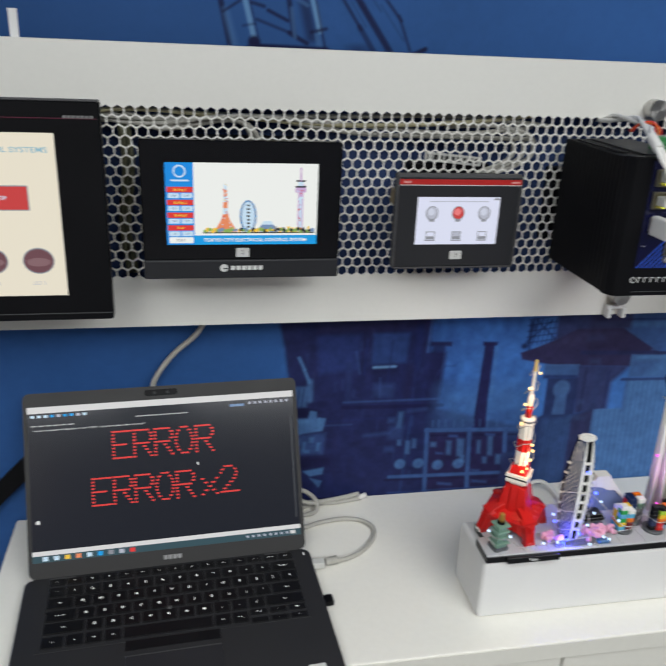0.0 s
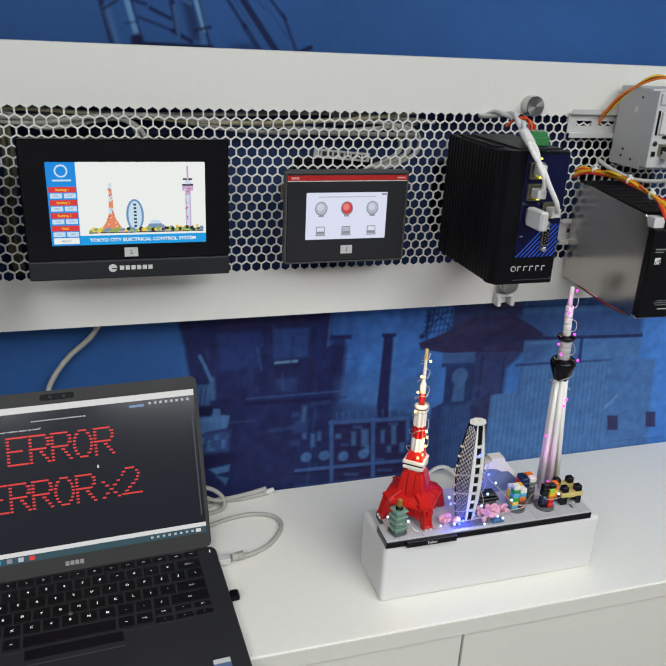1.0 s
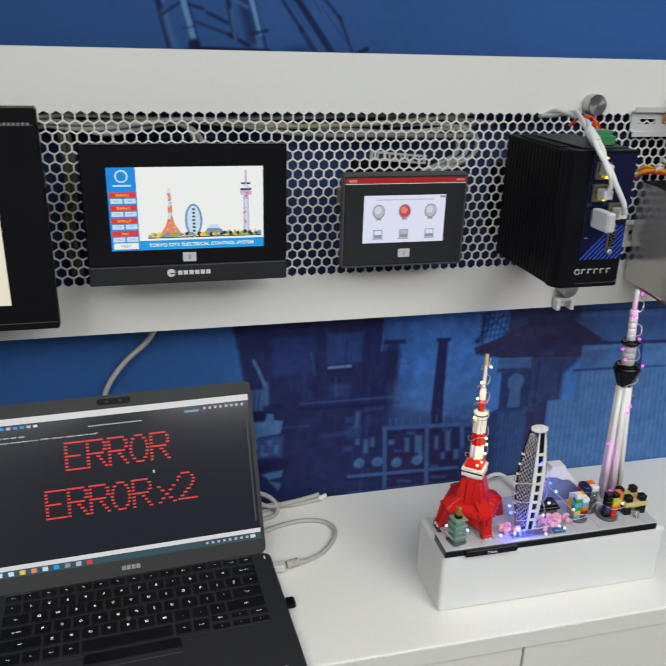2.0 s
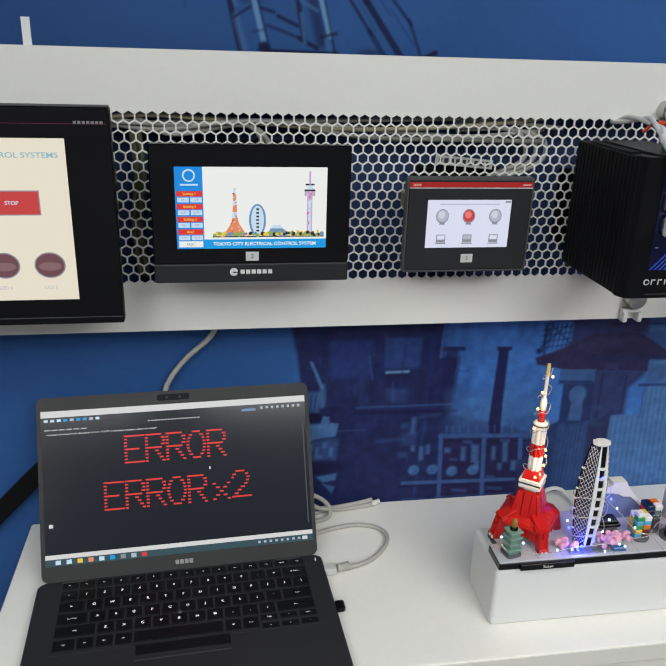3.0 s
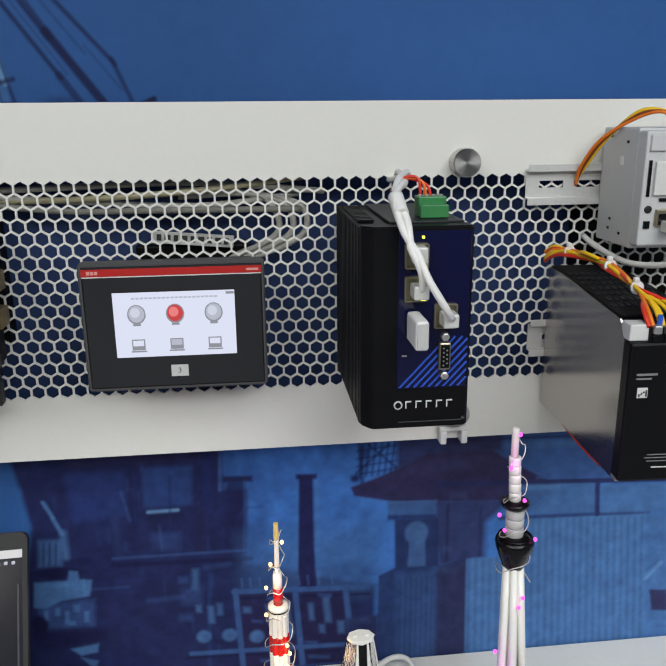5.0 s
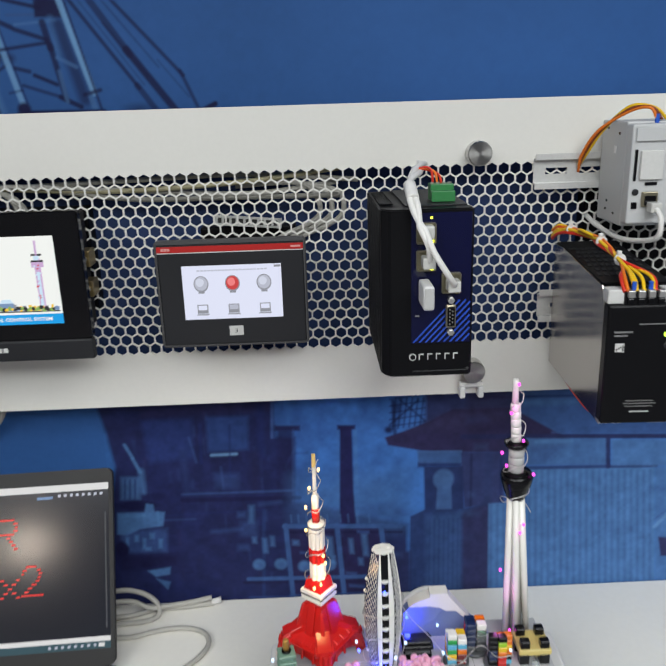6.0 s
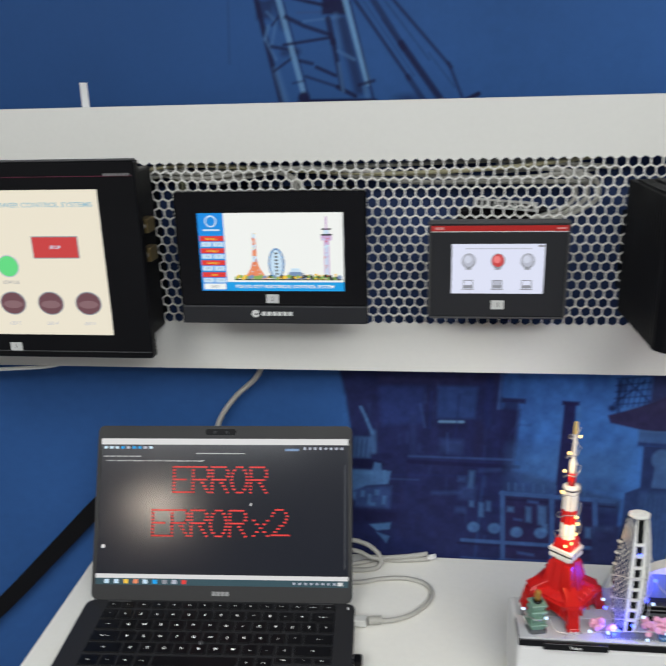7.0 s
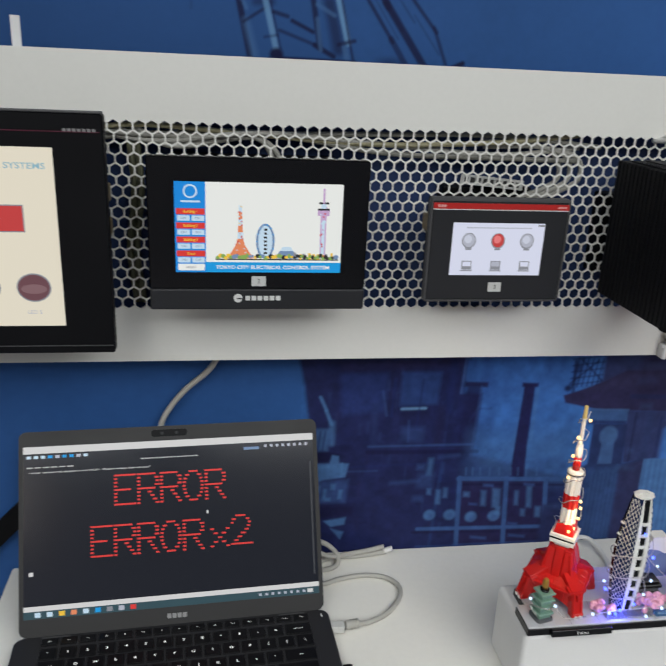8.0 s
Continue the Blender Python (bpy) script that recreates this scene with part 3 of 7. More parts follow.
    wash(disc(0.4103, 1.1610, 0.0051, 0.0061, 0.004), dark, 0.6)
    wash(disc(0.3999, 1.1327, 0.0046, 0.0041), dark, 0.8)
    wash(bar(0.4900, 1.1197, 0.7774, 1.1079, 0.0063), (0.018, 0.022, 0.075), 0.9)
    wash(bar(0.5987, 1.1205, 0.7768, 1.1137, 0.0026), mid, 0.6)
    # The column on its block.
    wash(poly([(0.4831, 1.1019), (0.5713, 1.0979), (0.5563, 1.0814), (0.5447, 1.0703), (0.5453, 1.0261), (0.4921, 1.0196)], 0.004), rust, 0.75)
    wash(bar(0.5218, 1.0944, 0.5217, 1.0302, 0.0085, 0.004), (0.020, 0.034, 0.10), 0.5)
    wash(bar(0.5377, 1.0880, 0.5388, 1.0294, 0.0032), navy, 0.6)
    wash(bar(0.5009, 1.0954, 0.5016, 1.0252, 0.0032), (0.012, 0.012, 0.045), 0.5)
    wash(poly([(0.4354, 1.1030), (0.4883, 1.1005), (0.4887, 1.0810), (0.4354, 1.0835)]), (0.037, 0.082, 0.205), 0.95)
    wash(bar(0.4354, 1.1018, 0.4883, 1.1005, 0.0026), (0.055, 0.11, 0.25), 0.5)
    wash(poly([(0.4354, 1.0869), (0.4887, 1.0845), (0.4888, 1.0787), (0.4354, 1.0812)]), navy, 0.7)
    wash(poly([(0.4427, 1.0820), (0.4909, 1.0798), (0.4932, 1.0196), (0.4442, 1.0196)]), (0.017, 0.026, 0.085), 0.85)
    wash(disc(0.4670, 1.0635, 0.0126, 0.0137), (0.050, 0.108, 0.25), 0.85)
    wash(poly([(0.4597, 1.0568), (0.4766, 1.0560), (0.4783, 1.0179), (0.4580, 1.0177)]), (0.046, 0.100, 0.24), 0.85)
    wash(poly([(0.4261, 1.0133), (0.4442, 1.0220), (0.4932, 1.0208), (0.5250, 1.0288), (0.5293, 0.8929), (0.4239, 0.8953)]), (0.020, 0.036, 0.110), 0.93)
    wash(poly([(0.4463, 1.0123), (0.4911, 1.0161), (0.4926, 0.8949), (0.4483, 0.8959)], 0.005), (0.034, 0.075, 0.190), 0.6)
    wash(bar(0.4506, 1.0084, 0.4504, 0.9003, 0.0016), navy, 0.35)
    wash(bar(0.4565, 1.0081, 0.4565, 0.9000, 0.0016), navy, 0.35)
    wash(bar(0.4624, 1.0079, 0.4626, 0.8997, 0.0016), navy, 0.35)
    wash(bar(0.4683, 1.0076, 0.4687, 0.8994, 0.0016), navy, 0.35)
    wash(bar(0.4742, 1.0073, 0.4748, 0.8990, 0.0016), navy, 0.35)
    wash(bar(0.4801, 1.0070, 0.4809, 0.8987, 0.0016), navy, 0.35)
    wash(bar(0.4860, 1.0067, 0.4870, 0.8984, 0.0016), navy, 0.35)
    wash(poly([(0.4911, 1.0161), (0.5250, 1.0276), (0.5293, 0.8929), (0.4937, 0.8935)], 0.003), (0.024, 0.026, 0.078), 0.8)
    wash(poly([(0.3904, 0.9624), (0.4261, 0.9631), (0.4261, 0.8919), (0.3896, 0.8926)], 0.003), (0.018, 0.023, 0.075), 0.85)
    # Ribbed sheds, their gutter and the windows beyond.
    wash(poly([(0.5240, 1.0265), (0.5699, 1.0267), (0.5677, 1.0739), (0.7287, 1.0699), (0.7471, 0.8813), (0.5271, 0.8930)]), light, 0.8)
    wash(bar(0.5272, 1.0239, 0.5310, 0.8928, 0.0027, 0.002), mid, 0.5)
    wash(bar(0.5353, 1.0235, 0.5393, 0.8924, 0.0027, 0.002), mid, 0.5)
    wash(bar(0.5433, 1.0232, 0.5477, 0.8919, 0.0027, 0.002), mid, 0.5)
    wash(bar(0.5513, 1.0228, 0.5560, 0.8915, 0.0027, 0.002), mid, 0.5)
    wash(bar(0.5594, 1.0224, 0.5644, 0.8910, 0.0027, 0.002), mid, 0.5)
    wash(bar(0.5674, 1.0220, 0.5728, 0.8906, 0.0027, 0.002), mid, 0.5)
    wash(bar(0.5731, 1.0701, 0.5812, 0.8901, 0.0027, 0.002), mid, 0.5)
    wash(bar(0.5811, 1.0698, 0.5896, 0.8897, 0.0027, 0.002), mid, 0.5)
    wash(bar(0.5890, 1.0694, 0.5979, 0.8892, 0.0027, 0.002), mid, 0.5)
    wash(bar(0.5969, 1.0690, 0.6063, 0.8888, 0.0027, 0.002), mid, 0.5)
    wash(bar(0.6049, 1.0687, 0.6147, 0.8883, 0.0027, 0.002), mid, 0.5)
    wash(bar(0.6128, 1.0683, 0.6232, 0.8879, 0.0027, 0.002), mid, 0.5)
    wash(bar(0.6208, 1.0679, 0.6316, 0.8874, 0.0027, 0.002), mid, 0.5)
    wash(bar(0.6287, 1.0675, 0.6400, 0.8870, 0.0027, 0.002), mid, 0.5)
    wash(bar(0.6367, 1.0672, 0.6484, 0.8865, 0.0027, 0.002), mid, 0.5)
    wash(bar(0.6446, 1.0668, 0.6568, 0.8861, 0.0027, 0.002), mid, 0.5)
    wash(bar(0.6526, 1.0664, 0.6653, 0.8856, 0.0027, 0.002), mid, 0.5)
    wash(bar(0.6606, 1.0661, 0.6737, 0.8852, 0.0027, 0.002), mid, 0.5)
    wash(bar(0.6686, 1.0657, 0.6822, 0.8847, 0.0027, 0.002), mid, 0.5)
    wash(bar(0.6765, 1.0653, 0.6906, 0.8843, 0.0027, 0.002), mid, 0.5)
    wash(bar(0.6845, 1.0649, 0.6991, 0.8838, 0.0027, 0.002), mid, 0.5)
    wash(bar(0.6925, 1.0646, 0.7075, 0.8834, 0.0027, 0.002), mid, 0.5)
    wash(bar(0.7005, 1.0642, 0.7160, 0.8829, 0.0027, 0.002), mid, 0.5)
    wash(bar(0.7085, 1.0638, 0.7245, 0.8825, 0.0027, 0.002), mid, 0.5)
    wash(bar(0.7165, 1.0635, 0.7330, 0.8820, 0.0027, 0.002), mid, 0.5)
    wash(bar(0.7245, 1.0631, 0.7414, 0.8816, 0.0028, 0.002), mid, 0.5)
    wash(bar(0.5689, 1.0703, 0.5712, 1.0218, 0.0027), mid, 0.6)
    wash(poly([(0.5679, 1.1140), (0.6672, 1.1095), (0.6701, 1.0726), (0.5696, 1.0773)]), (0.048, 0.112, 0.26), 0.8)
    wash(bar(0.5796, 1.1089, 0.6229, 1.1081, 0.0047), light, 0.6)
    wash(poly([(0.5710, 1.1036), (0.6155, 1.1016), (0.5958, 1.0795), (0.5722, 1.0783)], 0.004), mid, 0.4)
    wash(bar(0.5603, 1.0742, 0.7313, 1.0698, 0.0048), (0.022, 0.042, 0.13), 0.85)
    wash(bar(0.6681, 1.1117, 0.6713, 1.0714, 0.0058), (0.018, 0.024, 0.085), 0.85)
    wash(poly([(0.6726, 1.1081), (0.7780, 1.1034), (0.7821, 1.0674), (0.6754, 1.0724)]), (0.055, 0.13, 0.29), 0.75)
    wash(poly([(0.7288, 1.0687), (0.8144, 1.0647), (0.8380, 0.8764), (0.7471, 0.8813)], 0.003), (0.052, 0.122, 0.275), 0.75)
    wash(bar(0.7278, 1.0676, 0.7460, 0.8813, 0.0033), light, 0.4)
    wash(bar(0.7377, 0.9833, 0.7542, 1.0032, 0.0049), pale, 0.3)
    wash(bar(0.7366, 0.9944, 0.7511, 1.0070, 0.0027), mid, 0.5)
    wash(poly([(0.7439, 0.9683), (0.7649, 0.9660), (0.7710, 0.9375), (0.7498, 0.9400)]), (0.026, 0.026, 0.080), 0.9)
    wash(poly([(0.8187, 0.9672), (0.8387, 0.9651), (0.8459, 0.9352), (0.8257, 0.9376)]), (0.026, 0.026, 0.080), 0.9)
    wash(bar(0.7596, 0.9171, 0.8622, 0.9144, 0.0026), mid, 0.4)
    # Print grain and blotches all over.
    for k in range(60):
        x, z = rng.uniform(0.30, 0.85), rng.uniform(0.92, 1.19)
        wash(rect(x, z, x + rng.uniform(0.004, 0.03), z + rng.uniform(0.0015, 0.008), 0.005), (light, navy, mid)[k % 3], rng.uniform(0.06, 0.2))
    rough = np.where(Z < 1.3, 1.0, 0.22) * np.where(X > 0.06, 1.0, 0.3)
    col *= (1 + rough * (0.26 * cloud(0.010, 11) - 0.13))[..., None]
    col *= (1 + rough * (0.16 * cloud(0.0040, 12) - 0.08))[..., None]
    # The strip under the panel is painted brighter, to make up for its shade.
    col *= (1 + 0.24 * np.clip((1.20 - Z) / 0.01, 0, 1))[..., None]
    me = bpy.data.meshes.new("mural")
    h, w = X.shape
    co = np.stack([X, np.full_like(X, WALL_Y), Z], -1).reshape(-1, 3)
    idx = np.arange(h * w).reshape(h, w)
    quads = np.stack([idx[:-1, :-1], idx[:-1, 1:], idx[1:, 1:], idx[1:, :-1]], -1).reshape(-1, 4)
    me.from_pydata(co.tolist(), [], quads.tolist())
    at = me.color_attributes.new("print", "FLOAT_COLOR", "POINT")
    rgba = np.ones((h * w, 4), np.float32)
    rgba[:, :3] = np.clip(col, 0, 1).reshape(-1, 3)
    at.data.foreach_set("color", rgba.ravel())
    m = mat("printed_wall_film", (1, 1, 1), 0.5, scale=30, vary=0.03, spec=0.10)
    nt = m.node_tree
    vc = nt.nodes.new("ShaderNodeVertexColor")
    vc.layer_name = "print"
    scaler = next(n for n in nt.nodes if n.type == "VECT_MATH")
    nt.links.new(vc.outputs["Color"], scaler.inputs[0])
    me.materials.append(m)
    return me


wall = tagged(part("wall_north", box((0.2, WALL_Y + 0.055, 1.3), (5.4, 0.1, 2.6)), WALL_PAINT), "wall covered by a printed blue harbour photograph", "wall", kind="structure")
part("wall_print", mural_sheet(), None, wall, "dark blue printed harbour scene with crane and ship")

# ---- the counter ----
CX0, CX1, CY0 = -0.292, 1.45, -0.176
counter = thing("cabinet", pose(0, 0, 0), "white laminate base cabinet with plain flat doors", "cabinet")
part("carcass", box(((CX0 + CX1) / 2, (CY0 + 0.02 + WALL_Y - 0.004) / 2, 0.475), (CX1 - CX0 - 0.01, WALL_Y - CY0 - 0.03, 0.81), 0.001), CABINET, counter)
part("plinth", box(((CX0 + CX1) / 2, 0.0, 0.035), (CX1 - CX0 - 0.03, 0.2, 0.07)), CHARCOAL, counter)
for dx0, dx1 in ((CX0 + 0.004, 0.3490), (0.3520, 0.888), (0.891, CX1 - 0.004)):
    part("door", box(((dx0 + dx1) / 2, CY0 + 0.012, 0.478), (dx1 - dx0, 0.018, 0.80), 0.0012), CABINET, counter)
worktop = tagged(part("worktop", box(((CX0 + CX1) / 2, (CY0 + WALL_Y - 0.002) / 2, TOP_Z - 0.0125), (CX1 - CX0, WALL_Y - 0.002 - CY0, 0.025), 0.0015), WHITE_TOP), "plain white laminate worktop over the cabinets", "worktop")
part("edge_band", box(((CX0 + CX1) / 2, CY0 - 0.0004, TOP_Z - 0.0125), (CX1 - CX0 - 0.004, 0.0014, 0.0215), 0.0004), CABINET, worktop)
part("edge_band", box((CX0 - 0.0004, (CY0 + WALL_Y) / 2, TOP_Z - 0.0125), (0.0014, WALL_Y - CY0 - 0.006, 0.0215), 0.0004), CABINET, worktop)


# ---- the perforated panel ----
def perforated_panel():
    PX0, PX1, PZ0, PZ1, P, ROWS = -0.85, 1.25, 1.2015, 1.510, 0.0120, 18
    R, r, row = P / math.sqrt(3), 0.0052 / math.cos(math.pi / 6), P * math.sqrt(3) / 2
    mid = (1.4455 + 1.2635) / 2
    z0 = mid - row * (ROWS - 1) / 2
    cols = int((PX1 - PX0 - 0.06) / P)
    hx0 = PX0 + 0.03 + P / 2
    verts, faces, seen = [], [], {}
    yf, yb = PANEL_Y, PANEL_Y + 0.0020

    def v(x, y, z):
        key = (round(x * 1e5), round(y * 1e5), round(z * 1e5))
        if key not in seen:
            seen[key] = len(verts)
            verts.append((x, y, z))
        return seen[key]

    ang = [radians(30 + 60 * k) for k in range(6)]
    for j in range(ROWS):
        cz = z0 + j * row
        for i in range(cols):
            cx = hx0 + i * P + (P / 2 if j % 2 else 0)
            out = [(cx + R * math.cos(a), cz + R * math.sin(a)) for a in ang]
            inn = [(cx + r * math.cos(a), cz + r * math.sin(a)) for a in ang]
            for k in range(6):
                n = (k + 1) % 6
                a, b, c, d = out[k], out[n], inn[n], inn[k]
                faces.append((v(a[0], yf, a[1]), v(d[0], yf, d[1]), v(c[0], yf, c[1]), v(b[0], yf, b[1])))
                faces.append((v(a[0], yb, a[1]), v(b[0], yb, b[1]), v(c[0], yb, c[1]), v(d[0], yb, d[1])))
                faces.append((v(d[0], yf, d[1]), v(d[0], yb, d[1]), v(c[0], yb, c[1]), v(c[0], yf, c[1])))
    for j, edge, s in ((0, PZ0, -1), (ROWS - 1, PZ1, 1)):
        cz = z0 + j * row
        for i in range(cols):
            cx = hx0 + i * P + (P / 2 if j % 2 else 0)
            pts = [(cx - P / 2, cz + s * R / 2), (cx, cz + s * R), (cx + P / 2, cz + s * R / 2)]
            for a, b in zip(pts, pts[1:]):
                f = (v(a[0], yf, a[1]), v(b[0], yf, b[1]), v(b[0], yf, edge), v(a[0], yf, edge))
                faces.append(f if s > 0 else f[::-1])
    me = bpy.data.meshes.new("front_sheet")
    me.from_pydata(verts, [], faces)
    unit = thing("display_panel", pose(0, 0, 0), "white steel display panel with a band of hexagonal holes", "panel")
    part("front_sheet", me, WHITE_PANEL, unit, "white powder-coated sheet with hexagonal perforation")
    for z, nm in ((PZ1 - 0.0011, "top_flange"), (PZ0 + 0.0011, "bottom_flange")):
        part(nm, box(((PX0 + PX1) / 2, PANEL_Y + 0.0115, z), (PX1 - PX0, 0.022, 0.0022), 0.0006), WHITE_PANEL, unit)
    for x in (PX0 + 0.02, PX1 - 0.02):
        part("end_strip", box((x, PANEL_Y + 0.0006, (PZ0 + PZ1) / 2), (0.055, 0.0035, PZ1 - PZ0 - 0.006)), WHITE_PANEL, unit)
    # Stands in for the shade behind the holes, as an added navy sheet.
    part("shade_board", box((0.2, PANEL_Y + 0.050, (PZ0 + PZ1) / 2), (1.95, 0.004, 0.27)), mat("navy_shade_board", (0.026, 0.050, 0.140), 0.6, spec=0.25), unit, "added navy board standing in for shade behind the holes")
    return unit


panel = perforated_panel()


TURNED_STEEL = mat("turned_steel", (0.50, 0.49, 0.47), 0.30, 1.0, scale=60, vary=0.08)
ring = TURNED_STEEL.node_tree.nodes.new("ShaderNodeTangent")
ring.direction_type, ring.axis = "RADIAL", "Z"
TURNED_STEEL.node_tree.links.new(ring.outputs[0], TURNED_STEEL.node_tree.nodes["Principled BSDF"].inputs["Tangent"])
TURNED_STEEL.node_tree.nodes["Principled BSDF"].inputs["Anisotropic"].default_value = 0.85


def standoff(x, z):
    """A turned steel cap on a post that holds the panel off the wall."""
    s = thing("standoff_bolt", pose(x, PANEL_Y, z, 90), "round brushed steel standoff holding the white panel", "standoff", "panel standoffs")
    part("cap", turned([(0.0112, 0.0), (0.0120, 0.0008), (0.0120, 0.0150), (0.0112, 0.0160), (0.0, 0.0161)], 48, flat=True), TURNED_STEEL, s)
    part("post", turned([(0.006, -0.060), (0.006, -0.001)], 16), STEEL, s)
    return s


first = standoff(0.4845, 1.459)
for x, z in ((0.4845, 1.231), (-0.62, 1.459), (-0.62, 1.231), (1.12, 1.459), (1.12, 1.231)):
    copy_thing(first, pose(x, PANEL_Y, z, 90))


# ---- panels on the perforated sheet ----
D_CREAM = lit("display_cream", (0.80, 0.74, 0.60), 1.0)
D_WHITE = lit("display_white", (0.84, 0.86, 0.83), 1.0)
D_COOL = lit("display_cool_white", (0.74, 0.77, 0.93), 0.95)
D_BLUE = lit("display_blue", (0.0, 0.27, 0.80), 0.9)
D_CYAN = lit("display_cyan_blue", (0.0, 0.35, 0.82), 0.9)
D_RED = lit("display_red", (0.78, 0.035, 0.03), 0.9)
D_SOFT_RED = lit("display_soft_red", (0.62, 0.05, 0.05), 0.9)
D_YELLOW = lit("display_yellow", (0.95, 0.60, 0.05), 0.9)
D_ORANGE = lit("display_orange", (0.86, 0.27, 0.12), 0.9)
D_GREEN = lit("display_green", (0.13, 0.75, 0.24), 0.9)
D_LEAF = lit("display_leaf_green", (0.26, 0.44, 0.10), 0.9)
D_LILAC = lit("display_lilac", (0.62, 0.42, 0.68), 0.9)
D_STEEL = lit("display_steel_blue", (0.19, 0.30, 0.50), 0.9)
D_GREY = lit("display_grey", (0.28, 0.29, 0.33), 0.9)
D_MIDGREY = lit("display_mid_grey", (0.50, 0.52, 0.62), 0.9)
D_DARK = lit("display_black", (0.012, 0.013, 0.016), 1.0)
D_MAROON = lit("display_maroon", (0.16, 0.065, 0.080), 0.9)
D_SKY = lit("display_text_blue", (0.30, 0.52, 0.62), 0.9)
D_PALE = lit("display_pale_blue", (0.62, 0.80, 0.95), 0.9)
STICKER = mat("paper_sticker", (0.52, 0.52, 0.50), 0.6, scale=60, vary=0.04)
INK = mat("black_ink", (0.03, 0.03, 0.03), 0.6)
PRINT_WHITE = mat("white_print", (0.62, 0.62, 0.60), 0.5)
PRINT_GREY = mat("grey_print", (0.20, 0.20, 0.20), 0.5)
RED_STRIP = mat("red_strip", (0.42, 0.018, 0.016), 0.35, scale=40)
BRASS = mat("brass_clamp", (0.40, 0.30, 0.14), 0.35, 0.9)


def decal(outline, y, material, parent, name):
    """A thin plate with the outline, its face at y."""
    return part(name, prism(outline, y, y + 0.0006), material, parent)


def plate(x0, z0, x1, z1, y, material, parent, name="graphic"):
    return decal([(x0, z0), (x1, z0), (x1, z1), (x0, z1)], y, material, parent, name)


def clamp(parent, x, z, s, y):
    c = part("mounting_clamp", box((x, y, z), (0.010, 0.022, 0.016), 0.001), BRASS, parent, "brass-coloured mounting clamp")
    part("screw", turned([(0.0028, 0), (0.0028, 0.003), (0.002, 0.0036)], 12, m=pose(x, y - 0.011, z, 90)), STEEL, c)
    return c


def sticker(parent, x, z, y, text):
    s = plate(x - 0.0068, z - 0.0048, x + 0.0068, z + 0.0048, y, STICKER, parent, "number_sticker")
    writing(text, 0.0046, INK, s, (x, y - 0.0003, z))


def bezel(parent, x0, z0, x1, z1, sx0, sz0, sx1, sz1, depth, r, material, name="bezel"):
    """A rounded frame round an opening, its face at y = 0."""
    bm = bmesh.new()
    n = 5
    outer, inner = round_rect(x0, z0, x1, z1, r, n), round_rect(sx0, sz0, sx1, sz1, 0.0006, n)
    e = 0.0012
    soft = round_rect(x0 + e, z0 + e, x1 - e, z1 - e, max(r - e, 0.0004), n)
    rings = [[bm.verts.new((x, y, z)) for x, z in line] for line, y in ((outer, depth), (outer, e), (soft, 0.0), (inner, 0.0), (inner, 0.0016), (inner, depth))]
    k = len(outer)
    for a, b in zip(rings, rings[1:] + rings[:1]):
        for i in range(k):
            bm.faces.new((a[i], a[(i + 1) % k], b[(i + 1) % k], b[i]))
    bmesh.ops.recalc_face_normals(bm, faces=bm.faces)
    return part(name, bm, material, parent)


